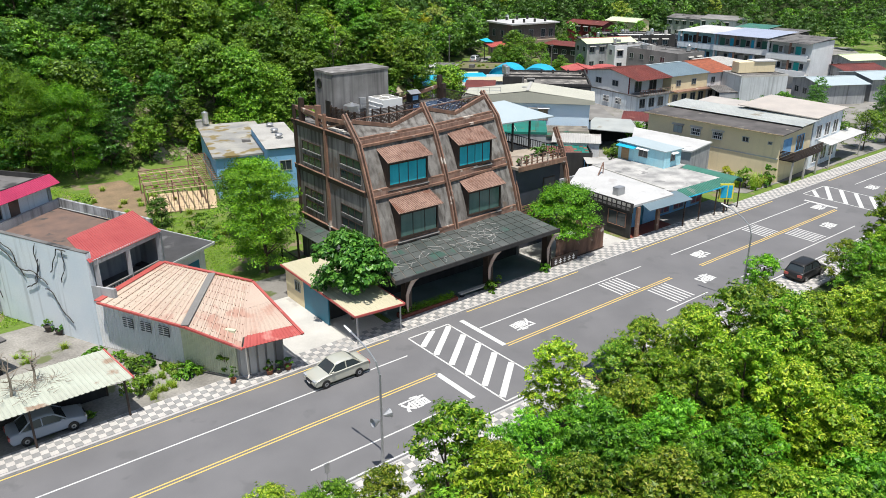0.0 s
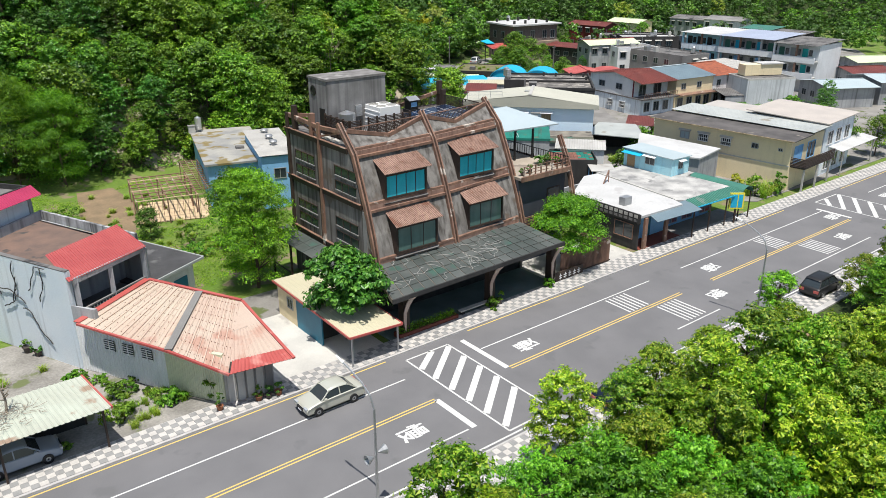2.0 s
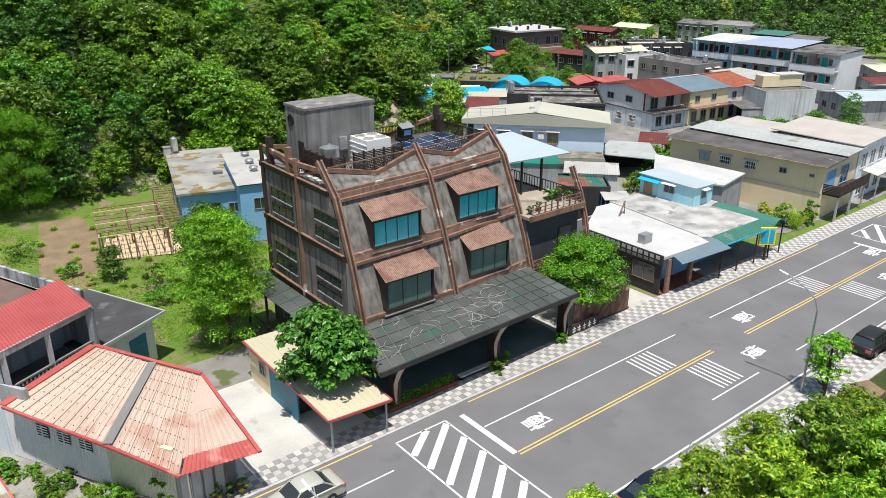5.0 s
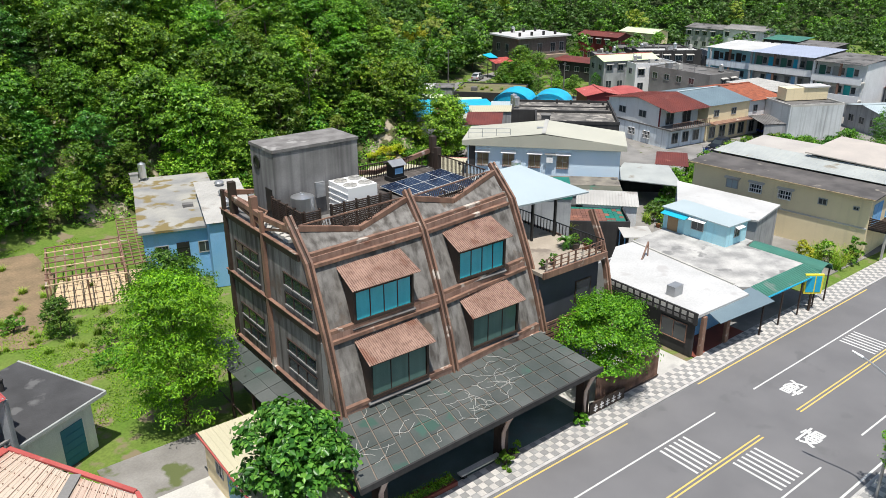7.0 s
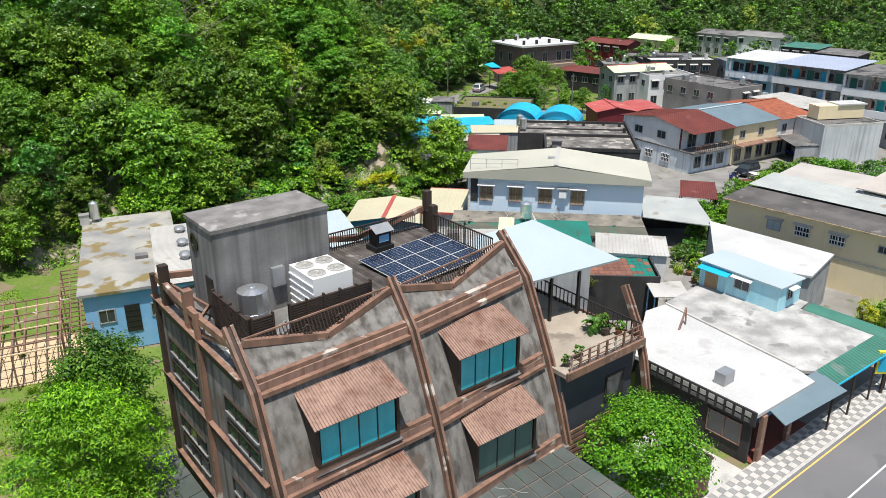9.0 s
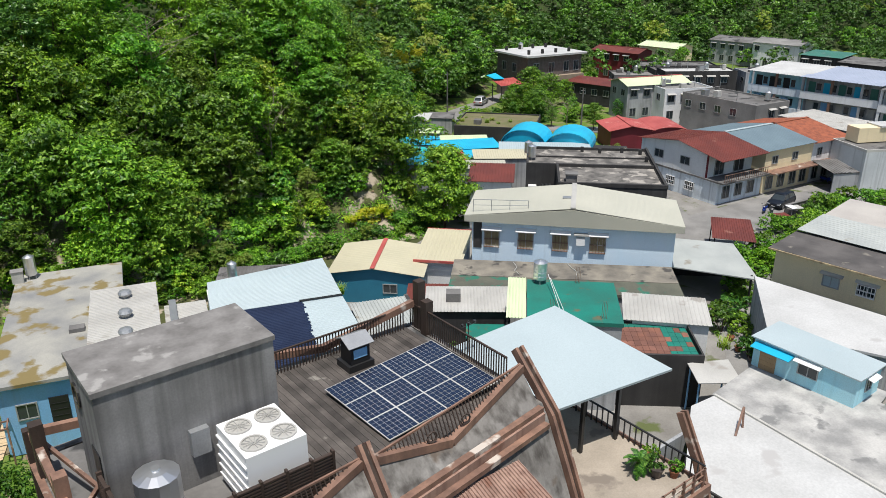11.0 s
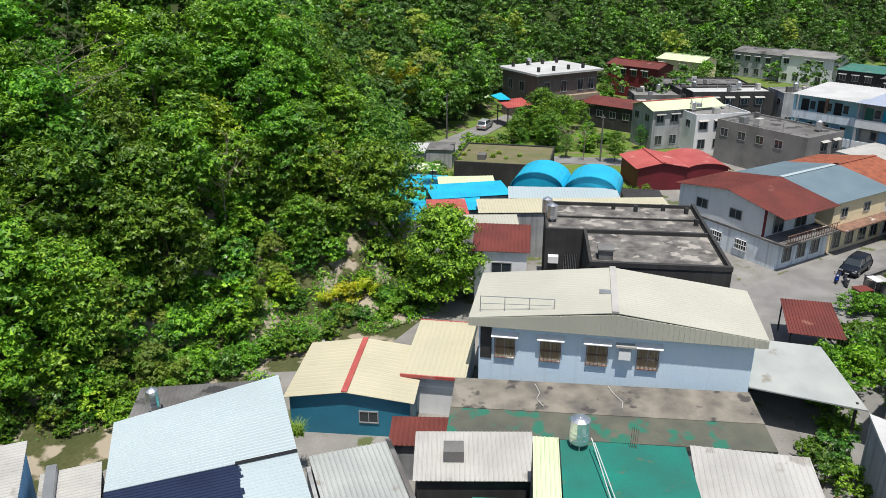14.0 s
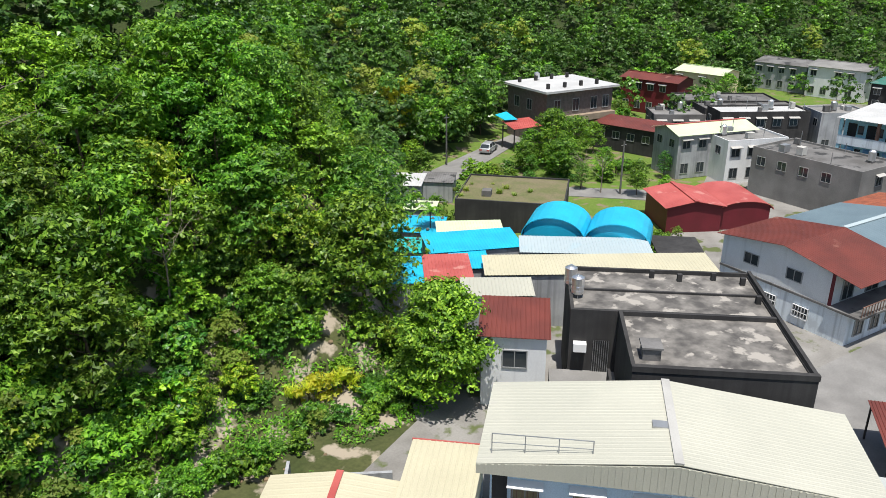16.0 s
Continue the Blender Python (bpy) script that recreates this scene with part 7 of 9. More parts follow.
    part("roof", Shape().slab([(-0.4, -0.2, 5.0), (7.2, -0.2, 5.2), (7.2, 9.0, 5.2), (-0.4, 9.0, 5.0)], 0.1), surf("beige_sheet", (0.48, 0.45, 0.41), (0.42, 0.39, 0.36), 0.4, 0.6), b)
    r = house(0, 0, 0, "low house with bright white coated roof beside the cream house", "outhouse")
    poly = [(41.3, 22.2), (44.2, 15.4), (50.2, 16.6), (49.3, 28.0)]
    part("wall", Shape().prism([(41.6, 22.2), (41.8, 22.0), (49.0, 27.5), (48.9, 27.7)], 0, 4.2), grey_wall, r)
    part("wall", Shape().prism([(41.6, 22.0), (41.8, 22.0), (44.6, 15.6), (44.4, 15.6)], 0, 4.2), grey_wall, r)
    part("wall", Shape().prism([(44.6, 15.6), (44.6, 15.8), (50.0, 16.9), (50.0, 16.7)], 0, 4.2), grey_wall, r)
    part("roof", Shape().prism(poly, 4.25, 4.42), white_roof, r, "bright white coated flat roof")
    c = house(93.20, 39.30, -27.0, "pale streaked concrete box building with low roof block", size=(1.08, 1, 1.3))
    walls(c, 8.6, 6.5, 0, 4.0, surf("pale_streaked_wall", (0.6, 0.63, 0.64), (0.5, 0.53, 0.54), 0.4, 0.9, streak=0.7, streak_at=0.5))
    flat_roof(c, 8.6, 6.5, 4.0, concrete_dark, concrete_pale, 0.25)
    part("roof_block", Shape().box(1.6, 4.0, 4.15, 8.4, 6.3, 5.6), cream_wall, c)
    part("roof_block_cover", Shape().box(4.4, 3.8, 5.6, 8.6, 6.5, 5.75), white_roof, c)
    part("lean_to", Shape().sheet([(-3.4, 0.4, 2.0), (0.2, 0.4, 2.0), (0.2, 5.0, 2.4), (-3.4, 5.0, 2.4)], 0.4), concrete_dark, c)
    part("lean_to_wall", Shape().box(-3.3, 0.5, 0, -0.003, 0.65, 1.9), grey_wall, c)


yellow_house()


def far_village():
    fw = house(103.60, 110.20, -8.5, "dark grey brick two-storey house with bright white flat roof", size=(1.05, 1.2, 1.4))
    w, d = 13.0, 9.0
    walls(fw, w, d, 0, 6.1, surf("dark_brick", (0.19, 0.155, 0.14), (0.13, 0.11, 0.1), 2, 0.9))
    part("roof", Shape().box(-0.7, -0.7, 6.1, w + 0.7, d + 0.7, 6.35), white_roof, fw)
    for t in (1.4, 5.0, 8.6, 11.0):
        window(fw, "s", t, 3.7, 1.3, 1.5, w, d)
    for t in (1.6, 4.6):
        window(fw, "w", t, 3.7, 1.2, 1.3, w, d)
    part("band", Shape().box(-0.3, -0.9, 2.6, w, -0.003, 3.3), surf("tan_band", (0.36, 0.28, 0.2), (0.3, 0.23, 0.17), 1, 0.8), fw)
    for x in (1, 4.2, 7.4, 10.6):
        for y in (1, 7.6):
            part("roof_stub", Shape().box(x, y, 6.35, x + 0.4, y + 0.4, 6.95), dark_wall, fw)
    tank(110, 119, 8.89, 0.5, 0.9)
    k = house(97.00, 110.50, -8.0, "open shelter with orange and blue roofing", size=(1, 1, 1.5))
    part("roof", Shape().sheet([(0, 0, 2.4), (5.4, 0, 2.4), (5.4, 3.6, 2.9), (0, 3.6, 2.9)], 0.3), red_bright, k)
    part("tarp", Shape().slab([(0, 2.6, 3.1), (2.4, 2.5, 3.0), (2.3, 5.6, 3.5), (0.1, 5.6, 3.3)], 0.05), sky_metal, k)
    for x in (0.2, 5.2):
        for y in (0.2, 3.4):
            part("post", Shape().box(x - 0.08, y - 0.08, 0, x + 0.08, y + 0.08, 2.4), dark_wall, k)
    rows = ((137.2, 122.5, -83, 12, 6, 6.4, "gable", red_metal, maroon_wall, "maroon sheet house with red-brown roof"),
            (153, 121.5, -86, 10.5, 7, 6.3, "gable", lime_metal, cream_wall, "cream house with pale green pitched roof"),
            (181, 120, -88, 12, 9, 5.8, "gable", concrete_dark, grey_wall, "grey house with weathered pitched roof"),
            (180, 107, -88, 12, 9, 6.4, "gable", concrete, white_wall, "white house with weathered grey pitched roof"),
            (174, 91, -86, 9, 8, 5.2, "shed", green_metal, dark_wall, "dark house with green sheet roof"),
            (170, 80, -86, 9, 8, 5.0, "shed", concrete_dark, dark_wall, "dark house with stained sheet roof"),
            (109.6, 105, -80, 11.5, 5, 3.9, "shed", red_metal, dark_wall, "dark shelter with red-brown roof"),
            (117.5, 99.6, -40, 12, 6, 4.8, "flat", concrete, concrete_dark, "low house with grey flat roof"),
            (131, 104, -40, 17, 8, 4.8, "flat", concrete_dark, dark_wall, "low house with dark flat roof"),
            (120.7, 89.9, -36, 14.2, 5.5, 6.3, "flat", white_roof, dark_wall, "low dark house with white flat roof"),
            (124.5, 95, -36, 16, 6, 5.6, "flat", concrete_dark, dark_wall, "low house with stained dark flat roof"),
            (133.5, 80.5, -36, 8, 6, 6.0, "flat", concrete, grey_wall, "low house with grey flat roof"),
            (107.4, 79.9, -25, 9.2, 6.6, 5.7, "flat", concrete, white_wall, "white two-storey house with grey flat roof and balcony"),
            (104.2, 85.4, -20, 12.5, 6, 6.2, "gable", lime_metal, grey_wall, "house with pale green roof edged in red"),
            (105.2, 61.4, -6, 8.2, 14.6, 5.9, "flat", concrete_dark, concrete, "grey two-storey house with stained flat roof"))
    for x, y, yaw, w, d, z, roof, m, wm, lb in rows:
        h = house(x, y, yaw, lb)
        walls(h, w, d, 0, z, wm)
        if roof == "gable":
            gable_wall(h, w, d, z, 0.8, wm, "x")
            gable(h, w, d, z + 0.02, 0.8, m, "x", 0.4, 0.4, red_bright if "edged" in lb else None)
        elif roof == "shed":
            shed_roof(h, w, d, z + 0.1, z + 0.5, m, 0.4, 0.4)
        else:
            flat_roof(h, w, d, z, m, wm, 0.3)
        rr = random.Random(int(x * 7 + y))
        if roof == "flat":
            for q in range(3):
                px, py = rr.uniform(0.8, w - 1.4), rr.uniform(0.8, d - 1.2)
                part("roof_box", Shape().box(px, py, z + 0.1, px + rr.uniform(0.4, 1.2), py + rr.uniform(0.4, 1.0), z + rr.uniform(0.6, 1.1)), (concrete_dark, galv, concrete_pale)[q], h)
            px, py = rr.uniform(1.0, w - 1.5), rr.uniform(1.2, d - 1.2)
            part("roof_tank", Shape().lathe([(0.45, z + 0.3), (0.45, z + 1.4), (0.2, z + 1.6), (0.01, z + 1.62)], 10, (px, py)), steel, h)
            part("tank_stand", Shape().box(px - 0.4, py - 0.4, z + 0.1, px + 0.4, py + 0.4, z + 0.3), concrete_dark, h)
            for q in range(3):
                px, py = rr.uniform(0.4, w - 0.4), rr.uniform(0.4, d - 0.4)
                part("antenna", Shape().box(px - 0.03, py - 0.03, z + 0.1, px + 0.03, py + 0.03, z + rr.uniform(1.2, 2.2)), galv, h)
        n = int(w / 2.6)
        for i in range(n):
            if rr.random() < 0.3:
                continue
            window(h, "s", 0.6 + i * 2.6, z - 2.0, 1.3, 1.2, w, d, hood=pale_metal if z > 4 else None)
        for i in range(int(d / 3)):
            window(h, "w", 0.8 + i * 3, z - 2.0, 1.3, 1.2, w, d)
        if z > 4.9:
            for i in range(n):
                window(h, "s", 0.6 + i * 2.6, 0.7, 1.3, 1.5, w, d)
    # long two-storey row of flats with open galleries
    def flats(x, y, w, d, wall, roof, label, doors, z=7.2):
        t = house(x, y, -88, label, "block_of_flats")
        part("wall", Shape().box(0, 1.6, 0, w, 1.8, z), wall, t)
        part("wall", Shape().box(0, 1.8, 0, 0.2, d, z), wall, t)
        part("wall", Shape().box(w - 0.2, 1.8, 0, w, d, z), wall, t)
        part("wall", Shape().box(0.2, d - 0.2, 0, w - 0.2, d, z), wall, t)
        part("roof", Shape().sheet([(-0.3, -0.5, z + 0.05), (w + 0.3, -0.5, z + 0.05), (w + 0.3, d + 0.4, z + 0.5), (-0.3, d + 0.4, z + 0.5)], 0.5), roof, t)
        for zz in (z - 6.3, z - 3.2):
            part("gallery", Shape().box(0, 0, zz, w, 1.6, zz + 0.2), concrete_pale, t)
            part("gallery_parapet", Shape().box(0, -0.1, zz - 0.2, w, 0.05, zz + 1.0), blue_white_wall if wall is aqua_wall else white_wall, t)
        n = int(w / 2.4)
        for i in range(n):
            for zz in (z - 6.1, z - 3.0):
                m = doors[(i * 2 + int(zz)) % len(doors)]
                part("door", Shape().box(0.5 + i * 2.4, 1.5, zz, 1.6 + i * 2.4, 1.596, zz + 2.2), m, t)
                wi = part("window", Shape().box(1.8 + i * 2.4, 1.52, zz + 0.9, 2.5 + i * 2.4, 1.596, zz + 2.0), glass_dark, t)
                part("sill", Shape().box(1.75 + i * 2.4, 1.46, zz + 0.82, 2.55 + i * 2.4, 1.596, zz + 0.9), concrete_pale, wi)
        for i in range(int(w / 4.6) + 1):
            part("pillar", Shape().box(i * 4.6, -0.05, 0, i * 4.6 + 0.35, 0.3, z), rust_steel if i == 1 else wall, t)
        return t
    flats(117.0, 70.2, 9.1, 11.0, aqua_wall, white_roof, "two-storey pale blue flats with white roof and open gallery", (dark_wall, blue_wall), 9.5)
    flats(117.1, 61.0, 12.0, 12.0, grey_wall, lavender_metal, "two-storey grey flats with lavender roof and coloured doors", (sky_metal, blue_wall, green_metal, pale_metal), 9.5)
    flats(117.4, 48.9, 8.6, 11.0, white_wall, concrete_dark, "two-storey white flats with stained roof and green shutters", (green_metal, aqua_metal, pale_metal), 9.1)
    # low roofs beyond the concrete box
    for x, y, yaw, w, d, z, m, lb in ((106.3, 31.0, -29, 9, 9, 3.6, ice_metal, "house with pale blue pitched roof"), (116.2, 26.6, -28, 9, 9, 4.2, ice_metal, "house with pale blue sheet roof"),
                                      (126.4, 36.3, -27, 9, 8, 3.6, red_metal, "house with red-brown sheet roof"), (144.3, 43.6, -27, 9, 8, 3.4, lime_metal, "low house with pale green roof")):
        h = house(x, y, yaw, lb)
        walls(h, w, d, 0, z, grey_wall)
        gable_wall(h, w, d, z, 0.7, grey_wall, "x")
        gable(h, w, d, z + 0.02, 0.7, m, "x", 0.6, 0.4)
        for i in range(3):
            window(h, "w", 1 + i * 2.6, 1.2, 1.3, 1.2, w, d)


far_village()


# ---- trees ----
rng = np.random.default_rng(7)
HILL = [tree_kind(20 + i, h, r, bl, per, lf, m, 0.13, 0.16, clump=(0.14, 0.4), single=True) for i, (h, r, bl, per, lf, m) in enumerate((
    (8.0, 2.9, 130, 48, 0.24, leaf_hill), (7.0, 3.3, 140, 48, 0.25, leaf_hill), (9.0, 2.7, 120, 48, 0.21, leaf_deep),
    (6.5, 2.7, 120, 48, 0.23, leaf_lime), (8.2, 3.5, 150, 46, 0.25, leaf_hill), (5.0, 2.4, 96, 48, 0.2, leaf_near)))]
LB = ["broad-leaved hillside tree with a dense green crown", "tall slender hillside tree with dark green leaves", "hillside tree with light yellow-green leaves"]
SHRUB = [tree_kind(80 + i, h, r, 40, 44, lf * 0.9, m, 0.05, 0.02, clump=(0.16, 0.36), single=True) for i, (h, r, lf, m) in enumerate(((2.0, 1.5, 0.2, leaf_lime), (2.2, 1.5, 0.24, leaf_hill), (1.8, 1.4, 0.2, leaf_deep), (2.4, 1.3, 0.2, leaf_near), (2.6, 1.2, 0.17, leaf_dry), (1.4, 1.6, 0.26, leaf_lime)))]


def hill_slots():
    """Where trees stand on the hill: the nearest rows as single trees, the rest as woods."""
    near, rest = [], []
    for row in range(17):
        u = -80.0
        while u < 62:
            uu = u + rng.uniform(-1.5, 1.5)
            v = foot(uu) + 1.8 + row * 3.3 + rng.uniform(-1.4, 1.4)
            u += 4.0 if row < 6 else 4.6
            if row < 2 and 17 < uu < 46 and rng.random() < 0.75:
                continue
            z = height(uu, v) - 0.1
            if z > 34:
                continue
            (near if row < 7 and -36 < uu < 60 and len(near) < 185 else rest).append((uu, v, z, row))
    return near, rest


NEAR, REST = hill_slots()
for uu, v, z, row in NEAR:
    k = int(rng.integers(0, 6))
    # lighter kinds past u 14 stand in for sunlight, darker below 8 for shade
    k = (0, 3, 3, 5, 1, 4)[k] if uu > 14 else (0, 2, 2, 1, 4, 2)[k] if uu < 8 else k
    plant_tree(HILL[k], uu, v, z, rng.uniform(0.75, 1.25) * (0.75 if row == 0 else 1.0), rng.uniform(0, 360), LB[2] if k == 3 else LB[k % 2], "tree", "tree", "hillside trees")
for i in range(210):
    uu = rng.uniform(-30, 62) if i > 135 else rng.uniform(8, 44)
    v = foot(uu) + rng.uniform(-0.3, 9.5)
    if 33 < uu < 42 and v < 70:
        continue
    plant_tree(SHRUB[i % 6], uu, v, height(uu, v) - 0.1, rng.uniform(0.6, 1.5), rng.uniform(0, 360), "leafy green shrub on the lower slope", "shrub", "shrub", "slope shrubs")


def woods():
    """Woods higher up and on the far slopes, too many to count."""
    r = np.random.default_rng(3)
    pts, nrm, sz, kind = [], [], [], []

    def add(u, v, rad, hh, blobs, per, size, z=None):
        p, n = crown_points(r, rad, hh * 0.85, blobs, per)
        p += np.array([u, v, (height(u, v) if z is None else z) + hh * 0.12])
        pts.append(p)
        nrm.append(n)
        sz.append(np.full(len(p), size))
        kind.append(np.full(len(p), r.random()))
    for uu, v, z, row in REST:
        add(uu, v, r.uniform(2.4, 3.6), r.uniform(5.5, 10.0), 36, 26, 0.42, z)
    for row in range(10):
        u = 60.0
        while u < 330:
            uu = u + r.uniform(-2, 2)
            v = foot(uu) + 1.5 + row * 5.0 + r.uniform(-2, 2)
            u += 5.2 + 0.012 * max(0, u - 100)
            add(uu, v, r.uniform(2.4, 4.8), r.uniform(5.0, 12.0), 34, 28, 0.46)
    for k in range(330):
        uu = r.uniform(112, 330)
        v = r.uniform(9 if uu < 190 else 0, foot(uu))
        if 14 < v < 105 and uu < 185 and (v > 20 + 0.1 * uu or uu < 150) and v < 102 - 0.2 * (uu - 110):
            continue
        add(uu, v, r.uniform(2.2, 4.0), r.uniform(4.0, 8.0), 28, 24, 0.5)
    for row in range(8):
        u = -130.0
        while u < -80:
            add(u + r.uniform(-2, 2), foot(u) + 3 + row * 5 + r.uniform(-2, 2), r.uniform(2.6, 3.6), 8.0, 22, 20, 0.6)
            u += 5.5
    p, n, z, k = (np.concatenate(a) for a in (pts, nrm, sz, kind))
    for lo, hi, m, nm in ((0, 0.55, leaf_far, "mid green"), (0.55, 0.62, leaf_hill, "light green"), (0.62, 0.95, leaf_deep, "dark green"), (0.95, 1.01, leaf_dry, "brownish green")):
        w = (k >= lo) & (k < hi)
        o = new("woods", leaf_mesh("woods", p[w], n[w], z[w], r, m, 0.65, single=True))
        tagged(o, nm + " crowns of dense woods on the slopes", "woods", "", "stuff")


woods()


def undergrowth():
    r = np.random.default_rng(5)
    u = r.uniform(-75, 75, 30000)
    d = np.abs(r.normal(0, 9, 30000)) - 0.6
    v = np.array([foot(a) for a in u]) + d
    z = np.array([height(a, b) for a, b in zip(u, v)])
    keep = (z < 22) & (np.array([noise.noise(Vector((a * 0.25, b * 0.25, 9))) for a, b in zip(u, v)]) > -0.12)
    p = np.stack([u, v, z + r.uniform(0.02, 0.6, len(u))], 1)[keep]
    n = r.normal(size=p.shape) * 0.6 + np.array([0, -0.3, 1.0])
    o = new("undergrowth", leaf_mesh("undergrowth", p, n, 0.3, r, leaf_hill, 0.4, single=True))
    tagged(o, "low green undergrowth on the hillside", "undergrowth", "", "stuff")


undergrowth()

BANK = [tree_kind(40 + i, h, r, bl, per, lf, m, 0.12, 0.2, aspect=0.5, clump=(0.1, 0.27), single=True) for i, (h, r, bl, per, lf, m) in enumerate((
    (7.0, 2.4, 120, 84, 0.165, leaf_near), (6.4, 2.6, 124, 84, 0.16, leaf_bank), (7.4, 2.3, 116, 84, 0.17, leaf_near), (6.6, 2.5, 120, 84, 0.165, leaf_near)))]


def slope_cover():
    """Low plants between the houses and the slope."""
    r = np.random.default_rng(31)
    n = 16000
    u = r.uniform(6, 46, n)
    v = np.array([foot(a) for a in u]) + r.uniform(-8, 3, n)
    m = np.array([noise.noise(Vector((a * 0.3, b * 0.3, 2))) for a, b in zip(u, v)])
    k = (m > -0.1) & (v > np.where(u > 34, 61.0, np.where(u > 25, 60.0, 62.0))) & ~((u > 44) & (v < 66))
    u, v = u[k], v[k]
    z = np.array([max(0.0, height(a, b)) for a, b in zip(u, v)]) + r.uniform(0.0, 0.45, len(u))
    o = new("undergrowth", leaf_mesh("undergrowth", np.stack([u, v, z], 1), r.normal(size=(len(u), 3)) * 0.6 + np.array([0, -0.2, 0.9]), 0.24, r, leaf_lime, 0.45, single=True))
    tagged(o, "low weeds and creepers at the foot of the slope", "undergrowth", "", "stuff")
    for i in range(44):
        a = r.uniform(27, 42) if i % 3 else r.uniform(10, 27)
        b = r.uniform(62, 74) if i % 3 else r.uniform(62.5, 68)
        if abs(a - 37) < 2.2 and abs(b - 67) < 2.5:
            continue
        plant_tree(SHRUB[(0, 1, 5, 2, 4)[i % 5]], a, b, max(0, height(a, b)) - 0.08, r.uniform(0.45, 0.95), i * 53, "leafy green shrub at the foot of the slope", "shrub", "shrub", "slope shrubs")


slope_cover()


def bank_trees():
    r = np.random.default_rng(9)
    for j in range(8):
        v = -10.6 - j * 2.9
        u0 = -28 + j * 3.0 if j > 0 else -9.0
        u = u0
        while u < (66 if j < 5 else 40):
            uu, vv = u + r.uniform(-0.9, 0.9), v + r.uniform(-0.8, 0.8)
            u += 3.5
            if j == 0 and (uu < -8 or 2.0 < uu < 6 or 11.0 < uu < 27):
                continue
            if j == 1 and (uu < -16 or 13 < uu < 24):
                continue
            k = int(r.integers(0, 4))
            sc = r.uniform(0.8, 1.1) * (0.86 if j == 0 else 1.0)
            plant_tree(BANK[k], uu, vv, height(uu, vv) - 0.1, sc, r.uniform(0, 360), "bushy roadside tree with yellow-green leaves below the road", "tree", "tree", "trees along the bank")


bank_trees()


def own_tree(x, y, z, h, r, blobs, per, leaf, m, bare, label, seed, aspect=0.55, trunk=0.16, droop=0.0, turn=0, squash=1.0):
    k = tree_kind(seed, h, r, blobs, per, leaf, m, trunk, bare, droop, aspect, squash=squash)
    return plant_tree(k, x, y, z, 1.0, turn, label)


own_tree(-6.3, 10.6, 0, 6.9, 2.7, 100, 84, 0.36, leaf_deep, 0.35, "round tree with large glossy dark green leaves beside the carport", 61, 0.62)
own_tree(16.4, 9.7, 0, 6.6, 3.0, 90, 280, 0.17, leaf_feather, 0.25, "dense round bright green tree in front of the annex", 62)
own_tree(-7.4, 23.3, 0, 9.6, 3.3, 130, 224, 0.19, leaf_feather, 0.05, "tall feathery light green tree on the lawn", 63, 0.4, squash=0.35)
own_tree(-4.2, 33.6, 0, 7.2, 2.9, 130, 100, 0.22, leaf_lime, 0.15, "dark green tree behind the light green one", 64)
own_tree(20.3, -8.0, 0, 4.6, 1.5, 36, 110, 0.19, leaf_bank, 0.35, "small roadside tree beside a lamp post", 65)
own_tree(44.4, 61.9, 0, 8.8, 3.6, 110, 160, 0.3, leaf_hill, 0.08, "large dark green tree beside the flat-roofed houses", 66)
own_tree(-10.6, 41.0, 0, 2.7, 1.3, 60, 110, 0.13, leaf_deep, 0.05, "clipped round dark green bush on the lawn", 67, 0.55, 0.06)


own_tree(-12.8, 64.5, height(-12.8, 64.5) - 0.2, 11.5, 4.0, 60, 260, 0.3, leaf_feather, 0.05, "clump of tall bamboo with drooping light green leaves", 68, 0.2, droop=1.2)
own_tree(-17.5, 66.5, height(-17.5, 66.5) - 0.2, 12.5, 4.4, 60, 260, 0.3, leaf_feather, 0.05, "clump of tall bamboo with drooping light green leaves", 69, 0.2, droop=1.2)


def bush(x, y, r, h, m, label, seed, leaf=0.22, z=None, name="bush"):
    rg = np.random.default_rng(seed)
    p, n = crown_points(rg, r, h, 16, 46)
    b = thing(name, x, y, height(x, y) if z is None else z, 0, label, "plant")
    o = new("leaves", leaf_mesh("leaves", p, n, leaf, rg, m, 0.5))
    o.parent = b
    for k in range(4):
        part("stem", Shape().tube([(0.05 * k, 0, -0.05), (rg.uniform(-0.5, 0.5) * r, rg.uniform(-0.5, 0.5) * r, h * 0.6)], 0.03, 4), bark, b)
    return b


GARDEN = ((-7.6, 37.5, 1.8, 1.5, leaf_lime), (-8.9, 33.5, 1.4, 1.2, leaf_lime), (-13.5, 44, 1.2, 1.0, leaf_lime), (-18.4, 41, 2.2, 1.2, leaf_lime),
                                     (-20.5, 47, 2.4, 1.3, leaf_lime), (-15.8, 51.5, 2.0, 1.1, leaf_lime), (-17.3, 8.6, 0.8, 2.0, leaf_lime), (-19.6, 10.2, 0.9, 0.8, leaf_lime),
                                     (-24.0, 16.5, 0.8, 0.7, leaf_lime), (-22.2, 13.2, 0.9, 0.8, leaf_lime), (-22.8, 10.2, 1.1, 1.0, leaf_lime), (5.4, 7.6, 0.6, 0.9, leaf_lime), (12.0, 7.8, 0.45, 0.8, leaf_lime))
